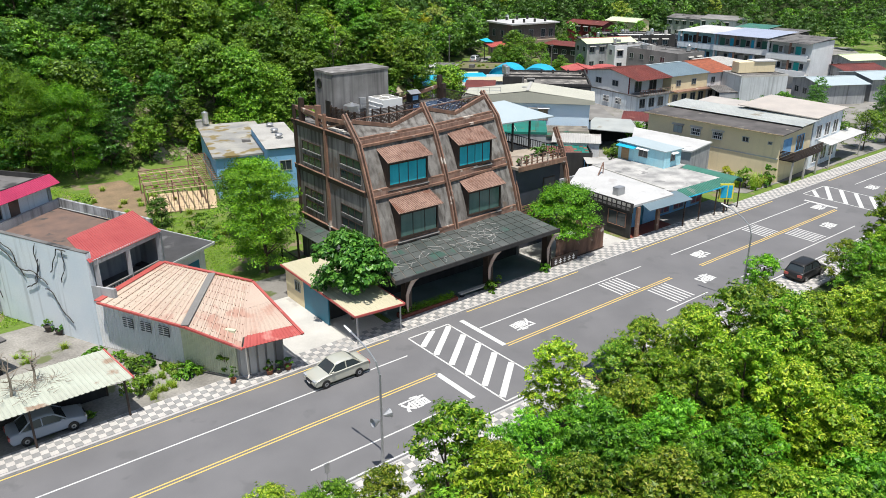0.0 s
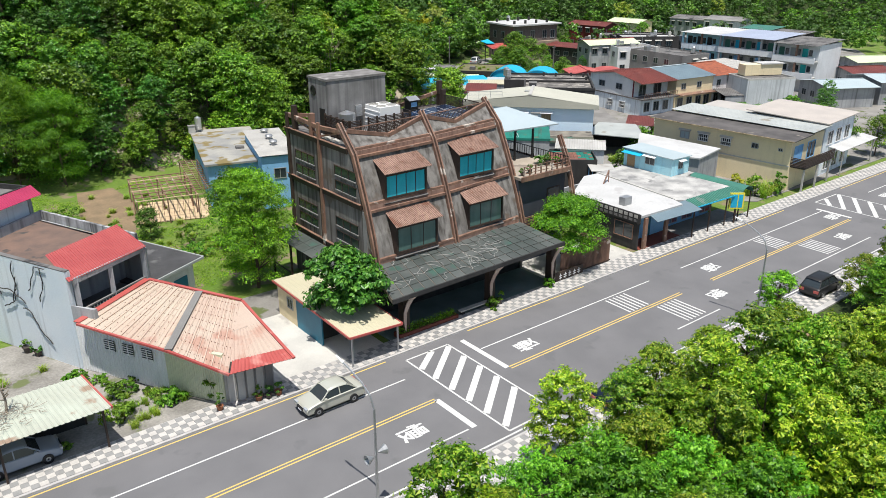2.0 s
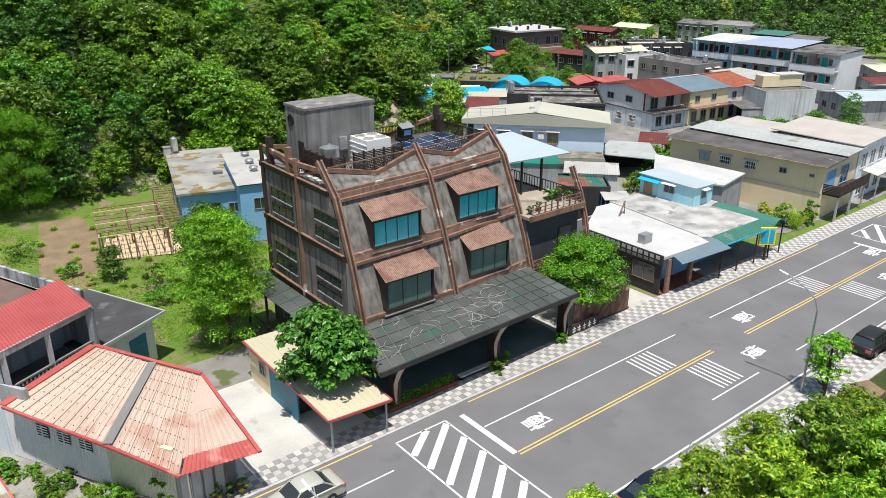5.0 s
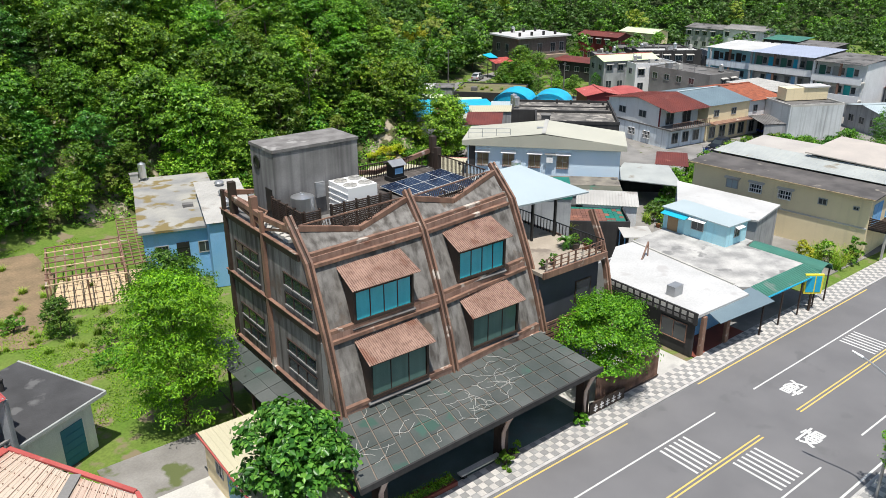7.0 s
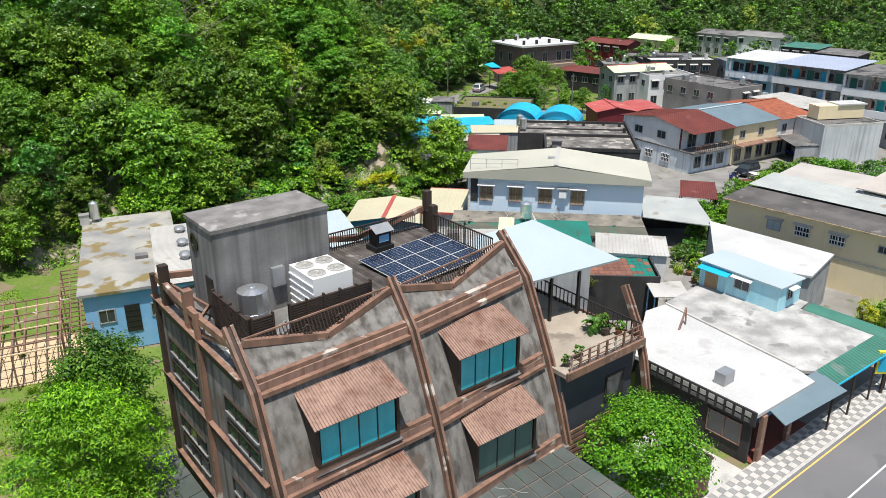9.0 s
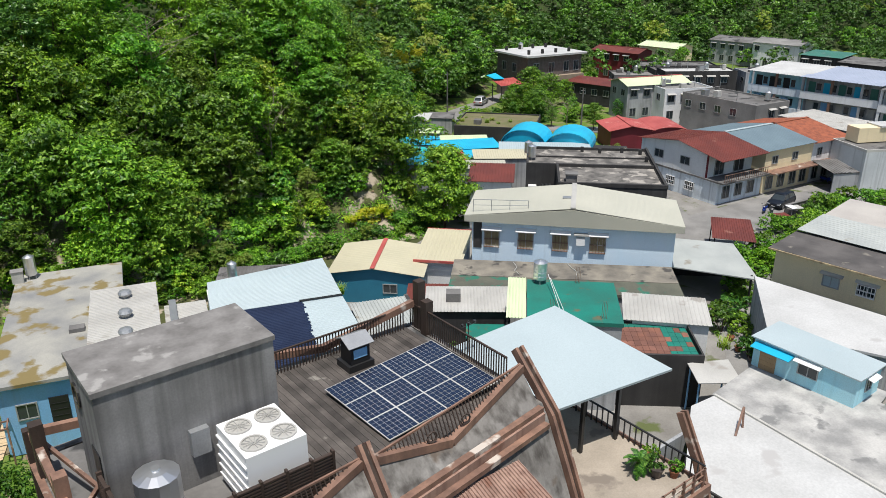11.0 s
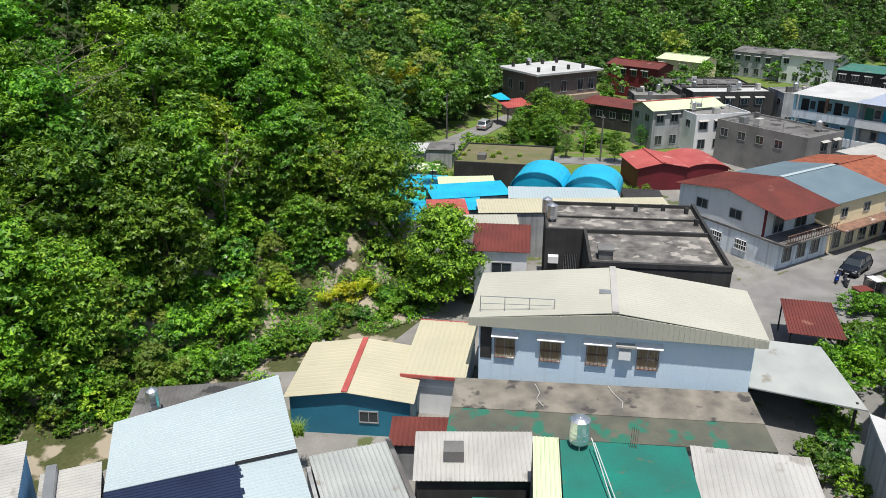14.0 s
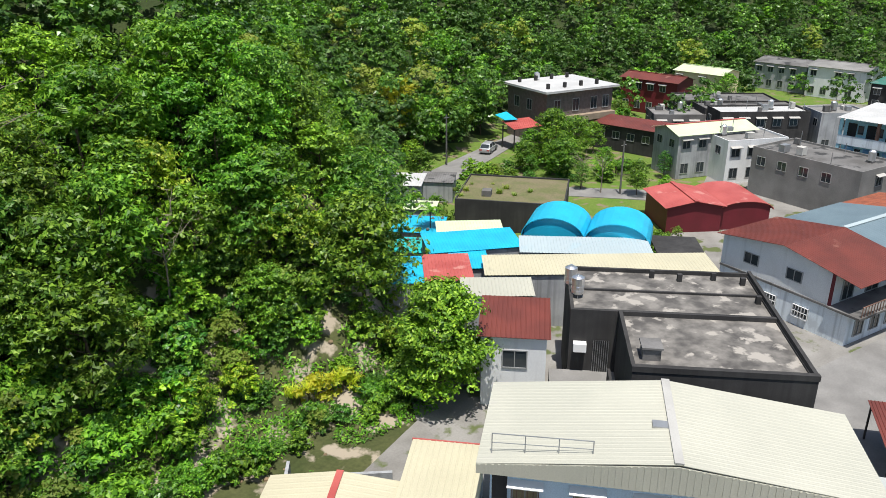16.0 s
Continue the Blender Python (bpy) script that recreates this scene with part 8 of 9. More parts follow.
VILLAGE_BUSHES = ((49.5, 11.0, 1.3, 2.2, leaf_lime), (52.1, 9.7, 1.1, 2.4, leaf_lime), (46.5, 11.8, 1.2, 2.8, leaf_gold), (46.5, 28.6, 1.2, 2.2, leaf_deep), (49.8, 29.5, 1.3, 2.0, leaf_deep), (44.5, 25.0, 0.9, 1.6, leaf_deep),
                                     (60.1, 32.8, 1.9, 2.2, leaf_lime), (63.3, 34.5, 2.0, 2.0, leaf_lime), (57.3, 32.7, 1.5, 2.2, leaf_lime), (36.7, 66.6, 1.7, 2.4, leaf_gold), (38.8, 65.8, 1.3, 1.8, leaf_gold), (35.6, 64.7, 1.5, 1.6, leaf_deep), (40.0, 64.0, 1.3, 1.6, leaf_deep),
                                     (77.5, 67.9, 1.6, 1.6, leaf_lime), (74.8, 66.0, 1.4, 1.2, leaf_lime), (81.5, 60.1, 1.3, 1.8, leaf_gold), (68.1, 90.3, 1.8, 1.3, leaf_lime), (72.1, 89.1, 1.8, 1.2, leaf_lime))
for i, (x, y, r, h, m) in enumerate(GARDEN + VILLAGE_BUSHES):
    bush(x, y, r, h, m, "leafy green garden bush" if m is not leaf_gold else "bush with yellow-tipped leaves", 100 + i, 0.3 if x > 30 else 0.22)

for i, (x, y, h, r) in enumerate(((94.2, 84.1, 4.0, 3.0), (90.5, 90.5, 3.0, 2.6), (99.9, 94.6, 3.2, 2.6), (89.3, 98.8, 2.8, 2.2), (103.7, 87.0, 3.0, 2.0), (66.7, 32.2, 4.5, 2.6), (71.0, 28.1, 4.5, 2.8), (74.0, 23.9, 5, 3.0), (78.4, 19.4, 5, 3.0), (83.3, 25.6, 5, 3.0), (88.9, 23.3, 5, 3.0),
                                   (73.4, 13.1, 5, 2.6), (79.2, 10.7, 5.5, 2.6), (94.1, 14.7, 6, 3.2), (102.4, 17.0, 6, 3.2), (85.8, 10.5, 5, 3), (97.9, 27.5, 5, 3), (115.5, 15.6, 6, 3.4), (131.5, 21.8, 6, 3.4), (149.0, 31.0, 6, 3.4), (161.2, 42.0, 6, 3.4), (154.5, 110.2, 6, 3.6), (149.8, 107.0, 5, 3.0), (123.8, 111.8, 4, 2.2))):
    plant_tree(HILL[(i * 2) % 6], x, y, 0, h / 7.5, i * 47, "leafy green tree between the village houses", "tree", "tree", "village trees")


for i, (x, y, sc) in enumerate(((92.0, 95.9, 0.8), (95.5, 100.5, 1.0), (98.9, 104.0, 0.9), (101.7, 102.1, 0.8), (95.1, 104.8, 0.7), (104.6, 109.1, 0.7), (90.6, 101.3, 0.6), (106.8, 102.7, 0.6), (78.9, 113.3, 0.8), (84.6, 117.6, 0.9), (76.2, 107.3, 0.7), (72.2, 109.2, 0.8), (92.1, 119.6, 0.9), (99.7, 121.7, 1.0))):
    plant_tree(HILL[(i * 5 + 1) % 6], x, y, height(x, y) - 0.1, sc, i * 61, "leafy green tree beside the hill road", "tree", "tree", "trees by the hill road")
for i, (x, y, sc) in enumerate(((84.3, 105.9, 0.9), (81.9, 103.7, 0.7), (85.2, 101.6, 0.8), (86.4, 99.3, 0.7), (88.2, 98.0, 0.7), (80.0, 69.6, 0.9), (81.3, 71.8, 0.8), (78.8, 67.0, 0.8), (83.6, 70.3, 0.7), (78.2, 98.3, 0.9), (76.4, 100.3, 0.8), (67.8, 96.9, 1.0), (69.7, 95.3, 0.9), (65.9, 94.1, 0.8),
                                (45.7, 66.0, 1.0), (44.6, 63.6, 0.9), (47.0, 62.9, 0.8), (98.4, 87.1, 0.8), (100.4, 84.1, 0.7), (102.9, 93.3, 0.9), (107.2, 90.2, 0.8))):
    plant_tree(SHRUB[(i * 5) % 6], x, y, height(x, y) - 0.1, sc, i * 77, "leafy shrub at the edge of the lane", "shrub", "shrub", "lane shrubs")


for i in range(46):
    x = rng.uniform(9, 47)
    y = foot(x) + rng.uniform(-4.5, 1.5)
    if y < 58.5 and x < 28 or 33 < x < 43:
        continue
    plant_tree(SHRUB[(0, 1, 2, 5)[i % 4]], x, y, max(0, height(x, y)) - 0.08, rng.uniform(0.4, 0.95), i * 51, "leafy green shrub at the foot of the slope", "shrub", "shrub", "slope shrubs")


for i in range(34):
    x, y = rng.uniform(84, 104), rng.uniform(80, 107)
    if abs((y - 90) + 0.85 * (x - 92)) < 3.5 or (x > 100 and y < 92) or (x > 103 and y > 96) or y < 98 - (x - 74):
        continue
    plant_tree(SHRUB[(0, 1, 2, 5, 3)[i % 5]], x, y, -0.08, rng.uniform(0.5, 1.2), i * 51, "leafy green shrub on the grass beside the lane", "shrub", "shrub", "lane shrubs")


for i, (x, y, sc) in enumerate(((59.4, 35.0, 1.1), (61.8, 33.2, 1.2), (64.0, 32.2, 1.2), (66.1, 33.7, 1.0), (64.4, 35.6, 1.1), (68.1, 34.4, 1.1), (70.2, 33.2, 1.2), (55.3, 32.9, 0.9), (54.0, 31.6, 0.8), (52.6, 30.8, 0.8), (46.2, 24.1, 0.7), (46.9, 26.0, 0.7), (47.7, 27.9, 0.8), (49.0, 30.2, 0.8), (45.8, 21.9, 0.7), (44.7, 19.9, 0.6), (71.8, 31.0, 1.0), (58.7, 28.8, 0.9), (60.6, 30.1, 1.0))):
    plant_tree(SHRUB[(0, 5, 2, 1)[i % 4]], x, y, -0.05, sc, i * 67, "leafy green shrub beside the village lane", "shrub", "shrub", "lane shrubs")


def frond_mesh(length, drop, width, seed, material):
    """One feathered frond that arches outward along x."""
    r = random.Random(seed)
    s = Shape()
    pts = [(length * t, 0.0, length * 0.35 * math.sin(t * 2.2) - drop * t * t) for t in (0, 0.2, 0.4, 0.6, 0.8, 1.0)]
    s.tube(pts, 0.035, 4, 0.01)
    n = 22
    for i in range(2, n):
        t = i / n
        x, z = length * t, length * 0.35 * math.sin(t * 2.2) - drop * t * t
        w = width * math.sin(math.pi * min(0.97, 0.15 + 0.8 * t))
        for sy in (-1, 1):
            q = w * r.uniform(0.85, 1.1)
            s.add([(x, 0, z), (x + 0.09, 0, z + 0.01), (x + q * 0.55, sy * q, z - q * 0.35)], [(0, 1, 2)])
    return s.data("frond", material)


def palm(x, y, z, h, fronds, length, label, seed, name="palm", drop=1.2, width=0.55, material=None, trunk=0.13):
    r = random.Random(seed)
    t = thing(name, x, y, z, 0, label, "palm")
    part("trunk", Shape().tube([(0, 0, -0.2), (0.1, 0.05, h * 0.5), (0.05, 0, h)], trunk, 7, trunk * 0.75), bark, t)
    me = frond_mesh(length, drop, width, seed, material or leaf_lime)
    for k in range(fronds):
        o = new("frond", me)
        o.parent = t
        o["kind"] = "stuff"
        sc = r.uniform(0.8, 1.1)
        o.matrix_basis = pose(0.05, 0, h, 0, r.uniform(-35, 25), k * 137.5) @ Matrix.Scale(sc, 4)


palm(29.5, 83.0, height(29.5, 83.0), 7.4, 13, 3.4, "feathery palm among the hillside trees", 301)
palm(27.3, 80.0, height(27.3, 80.0), 6.4, 12, 3.2, "feathery palm among the hillside trees", 302)
palm(-14, 66, height(-14, 66), 4.0, 12, 3.0, "feathery palm among the hillside trees", 303)
palm(61.0, 85.1, 0, 4.6, 12, 1.7, "small palm between the blue workshop roofs", 304, trunk=0.08)
for i, (x, y) in enumerate(((97.8, 93.6), (99.2, 91.8), (96.3, 92.7), (100.5, 94.9), (101.1, 90.1))):
    palm(x, y, 0, 1.3, 9, 2.4, "banana plant with broad arching leaves beside the lane", 310 + i, "banana_plant", 0.9, 0.5, leaf_lime, 0.12)


def dead_tree(x, y, z, h, label, seed, name="bare_tree"):
    r = random.Random(seed)
    t = thing(name, x, y, z, 0, label, "tree")
    part("trunk", Shape().tube([(0, 0, -0.2), (0.1, 0, h * 0.5), (0.0, 0.1, h)], 0.09, 6, 0.03), twig, t)
    for k in range(9):
        a, z0 = r.uniform(0, 6.28), r.uniform(0.35, 0.95) * h
        s = Shape()
        p = Vector((0.05, 0.05, z0))
        d = Vector((math.cos(a), math.sin(a), 0.5))
        pts = [tuple(p)]
        for j in range(4):
            d = (d + Vector((r.uniform(-0.5, 0.5), r.uniform(-0.5, 0.5), r.uniform(-0.1, 0.4)))).normalized()
            p = p + d * h * 0.12
            pts.append(tuple(p))
            e = p + Vector((r.uniform(-1, 1), r.uniform(-1, 1), r.uniform(0, 0.8))) * h * 0.1
            s.tube([tuple(p), tuple(e)], 0.02, 4, 0.006)
        s.tube(pts, 0.04, 4, 0.012)
        part("branch", s, twig, t)


dead_tree(19.8, 77.6, height(19.8, 77.6), 10.5, "pale leafless tree among green hillside trees", 330)
dead_tree(30.0, 74.0, height(30.0, 74.0), 7.5, "pale leafless tree among green hillside trees", 331)
dead_tree(14.0, 72.0, height(14.0, 72.0), 5.0, "pale leafless tree among green hillside trees", 332)
dead_tree(55.0, 88.0, 0, 0.8, "small bare bush beside patched sheds", 333, "bare_bush")
own_tree(82.5, 121.0, height(82.5, 121.0), 8.0, 3.4, 80, 60, 0.3, leaf_gold, 0.15, "tree with yellow flower heads on the wooded slope", 68)


def blade_mesh(seed, n, length, material):
    r = random.Random(seed)
    s = Shape()
    for k in range(n):
        a, ln, w = r.uniform(0, 6.28), length * r.uniform(0.6, 1.0), r.uniform(0.025, 0.05)
        c, e, lean = math.cos(a), math.sin(a), r.uniform(0.3, 0.9)
        x0, y0 = r.uniform(-0.35, 0.35), r.uniform(-0.35, 0.35)
        vs = []
        for t in (0, 0.35, 0.7, 1.0):
            q = ln * lean * t * t
            z = ln * (t - 0.45 * lean * t * t)
            ww = w * (1 - t * 0.9)
            vs += [(x0 + c * q - e * ww, y0 + e * q + c * ww, z), (x0 + c * q + e * ww, y0 + e * q - c * ww, z)]
        s.add(vs, [(2 * j, 2 * j + 1, 2 * j + 3, 2 * j + 2) for j in range(3)])
    return s.data("blades", material)


leaf_blade = leafy("grass_blades", (0.11, 0.2, 0.025), (0.18, 0.28, 0.035), (0.27, 0.31, 0.08), 0.5, 0.3)
leaf_lawn = leafy("lawn_blades", (0.13, 0.27, 0.02), (0.2, 0.36, 0.03), (0.3, 0.42, 0.06), 0.5, 0.35)
BLADES = [blade_mesh(350 + i, 90, ln, leaf_blade) for i, ln in enumerate((2.6, 2.0, 1.2))]


def grass_clump(x, y, k, sc, label="clump of tall arching grass", z=None):
    t = thing("grass_clump", x, y, height(x, y) - 0.05 if z is None else z, (x * 57) % 360, label, "grass", "grass clumps")
    t.scale = (sc, sc, sc)
    o = new("tussock", BLADES[k])
    o.parent = t
    o["kind"] = "stuff"


rg = random.Random(12)
for i in range(26):
    x, y = rg.uniform(-4, 6), rg.uniform(-29, -20.5)
    grass_clump(x, y, i % 2, rg.uniform(1.5, 2.2), "clump of tall arching grass on the bank")
for x, y in ((51.7, 11.3), (52.9, 10.3), (50.6, 12.4), (48.9, 11.7), (48.0, 12.5), (50.8, 10.2), (49.4, 9.9)):
    grass_clump(x, y, 1, rg.uniform(0.9, 1.3), "clump of tall grass beside the cream house")
for i in range(110):
    x = rg.uniform(-40, -18.0) if i < 60 else rg.gauss(-21.5, 1.6)
    y = rg.uniform(9, 25) if i < 60 else rg.gauss(10.6, 1.3)
    if x > -23.5 and y > 13 or y < 8.6 or x > -16.5 or y > 20 and x > -27 or y < 12 and x < -23:
        continue
    grass_clump(x, y, 2, rg.uniform(0.3, 0.6), "low weeds growing through cracked concrete", 0.01)
for i in range(60):
    x = rg.uniform(-24, -6)
    grass_clump(x, rg.uniform(31, 58), 2, rg.uniform(0.4, 0.8), "tuft of grass in the garden", -0.03)


for x, y, z in ((22.6, 49.4, 2.75), (23.2, 49.0, 2.75), (31.3, 27.1, 3.1), (39.1, 24.0, 3.1)):
    grass_clump(x, y, 2, 1.0, "dry grass clump growing on a roof edge", z)
bush(21.9, 32.3, 0.9, 2.4, leaf_lime, "leafy green bush in a narrow yard", 190, 0.2, 0)
bush(25.2, 36.8, 0.6, 2.8, leaf_lime, "leafy green bush beside patched outhouses", 191, 0.18, 0)


def lawn():
    """Short grass over the garden, thinner where soil shows."""
    r = np.random.default_rng(15)
    n = 40000
    u, v = r.uniform(-30, -4, n), r.uniform(26, 63, n)
    d = np.array([noise.noise(Vector((a * 0.22, b * 0.22, 4))) for a, b in zip(u, v)])
    k = (d > -0.16) & ~((u > -11.0) & (u < 2) & (v > 43) & (v < 60)) & ~((u > -15) & (u < -9.5) & (v > 44) & (v < 61) & (d < 0.25))
    p = np.stack([u, v, r.uniform(0.0, 0.12, n) - 0.03], 1)[k]
    o = new("lawn", leaf_mesh("lawn", p, r.normal(size=p.shape) * 0.7 + np.array([0, -0.3, 0.8]), 0.2, r, leaf_lawn, 0.3))
    tagged(o, "uneven green garden grass with thin patches", "grass", "", "stuff")


lawn()


for x, y in ((69.1, 89.8), (70.9, 91.0), (72.6, 89.8), (71.1, 88.1), (73.3, 87.8), (75.1, 88.6), (76.4, 85.9), (74.1, 86.1), (70.0, 92.1), (73.1, 92.6), (75.1, 91.0)):
    grass_clump(x, y, 2, rg.uniform(0.4, 0.9), "dry grass clump growing on a flat roof", 3.32)
for k, (x, y, sc) in enumerate(((-22.6, -8.6, 0.62), (-20.4, -10.2, 0.7), (-18.2, -11.6, 0.66), (-24.6, -10.2, 0.7))):
    plant_tree(BANK[k], x, y, height(x, y) - 0.1, sc, k * 80, "bushy roadside tree with yellow-green leaves below the road", "tree", "tree", "trees along the bank")
structure("tree_pit", Shape().prism([(17.0, -9.6), (19.4, -8.4), (22.4, -8.2), (24.6, -9.0), (24.0, -10.4), (19.0, -10.6)], -0.3, 0.1), soil, "bare brown soil round a roadside sapling", "soil")
sp = thing("road_sign", -18.1, -5.9, 0.11, 0, "small grey back of a road sign", "sign")
part("post", Shape().tube([(0, 0, 0), (0, 0, 1.5)], 0.03, 6), galv, sp)
part("board", Shape().prism([(-0.14, -0.02), (0.14, -0.02), (0.14, 0.02), (-0.14, 0.02)], 1.1, 1.7), galv, sp)


GOLD = blade_mesh(360, 70, 1.0, leaf_gold)
for i, (x, y, dz) in enumerate(((35.7, 67.0, 1.3), (36.4, 66.9, 1.5), (37.1, 66.6, 1.6), (37.8, 66.2, 1.5), (38.6, 65.9, 1.3), (39.1, 65.5, 0.9), (35.3, 67.5, 1.2), (41.0, 63.7, 0.6))):
    t = thing("dracaena", x, y, max(0.0, height(x, y)) + dz - 1.2, i * 50, "yellow-leaved dracaena bush on the slope", "plant", "yellow bushes")
    part("stem", Shape().tube([(0, 0, 0), (0.05, 0, 1.2)], 0.06, 5), bark, t)
    o = new("rosette", GOLD)
    o.parent = t
    o.location = (0, 0, 1.1)
    o["kind"] = "stuff"
for i, (x, y) in enumerate(((35.0, 64.8), (36.1, 64.5), (37.3, 64.1), (40.0, 63.7), (40.8, 64.9), (33.5, 62.9), (41.7, 63.3))):
    plant_tree(SHRUB[(2, 1)[i % 2]], x, y, max(0.0, height(x, y)) - 0.08, 0.55 + 0.06 * (i % 4), i * 90, "dark green shrub at the foot of the slope", "shrub", "shrub", "slope shrubs")
rk = random.Random(31)
for k in range(40):
    x, y = rk.uniform(29, 45), rk.uniform(61.5, 70.0)
    q = rk.uniform(0.08, 0.22)
    st = thing("stone", x, y, max(0.0, height(x, y)) - 0.1, rk.uniform(0, 360), "brown stone on the bare slope", "stone", "slope stones")
    part("stone", Shape().lathe([(0.02, 0), (q, q * 0.2), (q * 0.9, q * 0.7), (q * 0.4, q), (0.02, q * 1.05)], 6), soil, st)


lw = thing("retaining_wall", 76.8, 40.0, 0, -7, "low dark concrete wall beside the village lane", "wall")
part("wall", Shape().box(0, 0, 0, 10.0, 0.25, 1.5), concrete_wall, lw)
part("coping", Shape().box(-0.05, -0.05, 1.5, 10.05, 0.3, 1.6), concrete_dark, lw)
part("wall", Shape().box(0, -4.0, 0, 0.25, 0, 1.2), concrete_wall, lw)
for k, (x, y, sc) in enumerate(((71.2, 38.5, 0.9), (73.0, 37.5, 1.0), (78.2, 37.8, 1.1), (80.0, 38.0, 1.2), (82.0, 37.6, 1.2), (84.2, 37.8, 1.1), (75.3, 35.6, 1.1), (76.8, 35.3, 1.0), (71.9, 35.6, 1.0), (79.8, 35.7, 1.1), (83.1, 35.5, 1.1), (86.5, 37.7, 1.1), (75.3, 33.2, 1.1), (79.2, 33.3, 1.1), (81.9, 33.7, 1.2), (85.5, 35.3, 1.2), (87.9, 33.0, 1.3), (90.5, 34.8, 1.2), (92.0, 31.7, 1.2))):
    plant_tree(SHRUB[(0, 5, 2, 1)[k % 4]], x, y, -0.05, sc, k * 67, "leafy green shrub beside the village lane", "shrub", "shrub", "lane shrubs")


def branch_pile():
    t = thing("branch_pile", -29.2, 9.6, 3.02, 0, "pile of cut dry branches on a sheet roof", "branches")
    r = random.Random(21)
    for k in range(70):
        x, y, a = r.gauss(0, 1.0), r.gauss(0, 0.6), r.uniform(0, 6.28)
        ln, z = r.uniform(0.4, 1.1), r.uniform(0.06, 0.5) * math.exp(-(x * x + y * y))
        part("branch", Shape().tube([(x, y, z), (x + ln * 0.5 * math.cos(a), y + ln * 0.5 * math.sin(a), z + 0.1), (x + ln * math.cos(a + 0.3), y + ln * math.sin(a + 0.3), z + r.uniform(0, 0.35))], 0.018, 4, 0.008), twig, t)
    dead_tree(-30.0, 9.4, 3.0, 2.0, "small dead bush on a sheet roof", 22, "bare_bush")
    dead_tree(-28.6, 10.2, 3.0, 1.6, "small dead bush on a sheet roof", 23, "bare_bush")


branch_pile()
for i in range(9):
    t = i / 8
    bush(-23.6 + 4.2 * t - 0.3 * (i % 2), 17.6 - 7.0 * t, 0.32 + 0.1 * (i % 3), 0.4 + 0.12 * (i % 2), leaf_lime, "tuft of weeds in a crack of the yard", 700 + i, 0.14, 0.012, "weeds")
for i in range(10):
    bush(-33 + 1.35 * i, 9.4 + 1.6 * ((i * 7) % 5), 0.5, 0.35, leaf_lime, "tuft of weeds in a crack of the yard", 720 + i, 0.14, 0.012, "weeds")


def pot(x, y, z, r, h, m, plant, leaf, label, seed):
    t = thing("potted_plant", x, y, z, 0, label, "plant", "potted plants")
    part("pot", Shape().lathe([(0.01, 0.0), (r * 0.7, 0.0), (r, h), (r * 1.08, h), (r * 1.08, h * 0.9), (r * 0.9, h * 0.86), (0.01, h * 0.86)], 12), m, t)
    rr = np.random.default_rng(seed)
    p, n = crown_points(rr, r * 1.5, plant, 9, 26)
    p[:, 2] += h * 0.8
    o = new("leaves", leaf_mesh("leaves", p, n, 0.16, rr, leaf, 0.4))
    o.parent = t


clay = surf("clay_pot", (0.3, 0.12, 0.06), (0.22, 0.09, 0.05), 2, 0.8)
dark_pot = surf("dark_glazed_pot", (0.06, 0.05, 0.045), (0.09, 0.07, 0.06), 2, 0.35)
TERRACE_POTS = ((18.3, 14.6, 8.25, 0.3, 0.45, 0.8, dark_pot), (18.85, 14.1, 8.25, 0.22, 0.35, 0.5, clay), (15.0, 13.6, 8.25, 0.22, 0.35, 0.5, dark_pot), (18.9, 15.4, 8.25, 0.25, 0.4, 0.5, clay), (14.0, 13.5, 8.25, 0.2, 0.3, 0.4, dark_pot))
STREET_POTS = ((-15.2, 6.9, 0.13, 0.25, 0.35, 0.7, clay), (-14.6, 6.75, 0.13, 0.22, 0.3, 0.8, dark_pot), (-13.9, 6.7, 0.13, 0.25, 0.35, 0.6, clay), (-17.6, 7.4, 0.13, 0.22, 0.3, 0.9, clay), (-25.4, 23.2, 0.01, 0.35, 0.5, 0.5, dark_pot), (-24.9, 22.2, 0.01, 0.3, 0.4, 0.5, dark_pot),
                                            (6.4, 7.9, 0.13, 0.3, 0.4, 0.8, dark_pot), (-16.8, 40.2, 0.0, 0.45, 0.6, 0.2, dark_pot), (43.6, 23.0, 0.02, 0.3, 0.4, 0.7, clay), (44.8, 26.0, 0.02, 0.3, 0.4, 0.9, clay), (44.1, 24.4, 0.02, 0.3, 0.4, 0.7, dark_pot), (45.8, 27.3, 0.02, 0.3, 0.4, 0.9, clay))
for i, (x, y, z, r, h, pl, m) in enumerate(TERRACE_POTS + STREET_POTS):
    pot(x, y, z, r, h, m, pl, leaf_lime if i % 2 else leaf_deep, "green plant in a round pot", 400 + i)
palm(18.0, 15.3, 8.25, 0.45, 14, 0.75, "small cycad with stiff arching leaves on the terrace", 420, "cycad", 0.5, 0.22, leaf_deep, 0.16)


def waste_bin():
    t = thing("dome_bin", 12.4, -8.2, 0.11, 0, "green plastic bin with domed lid on the footway", "bin")
    g = surf("green_plastic", (0.02, 0.2, 0.1), (0.018, 0.16, 0.08), 2, 0.4)
    part("body", Shape().lathe([(0.01, 0.0), (0.4, 0.0), (0.5, 1.0), (0.47, 1.0)], 16), g, t)
    part("lid", Shape().lathe([(0.53, 1.0), (0.5, 1.2), (0.36, 1.4), (0.15, 1.5), (0.01, 1.52)], 16), g, t)


waste_bin()


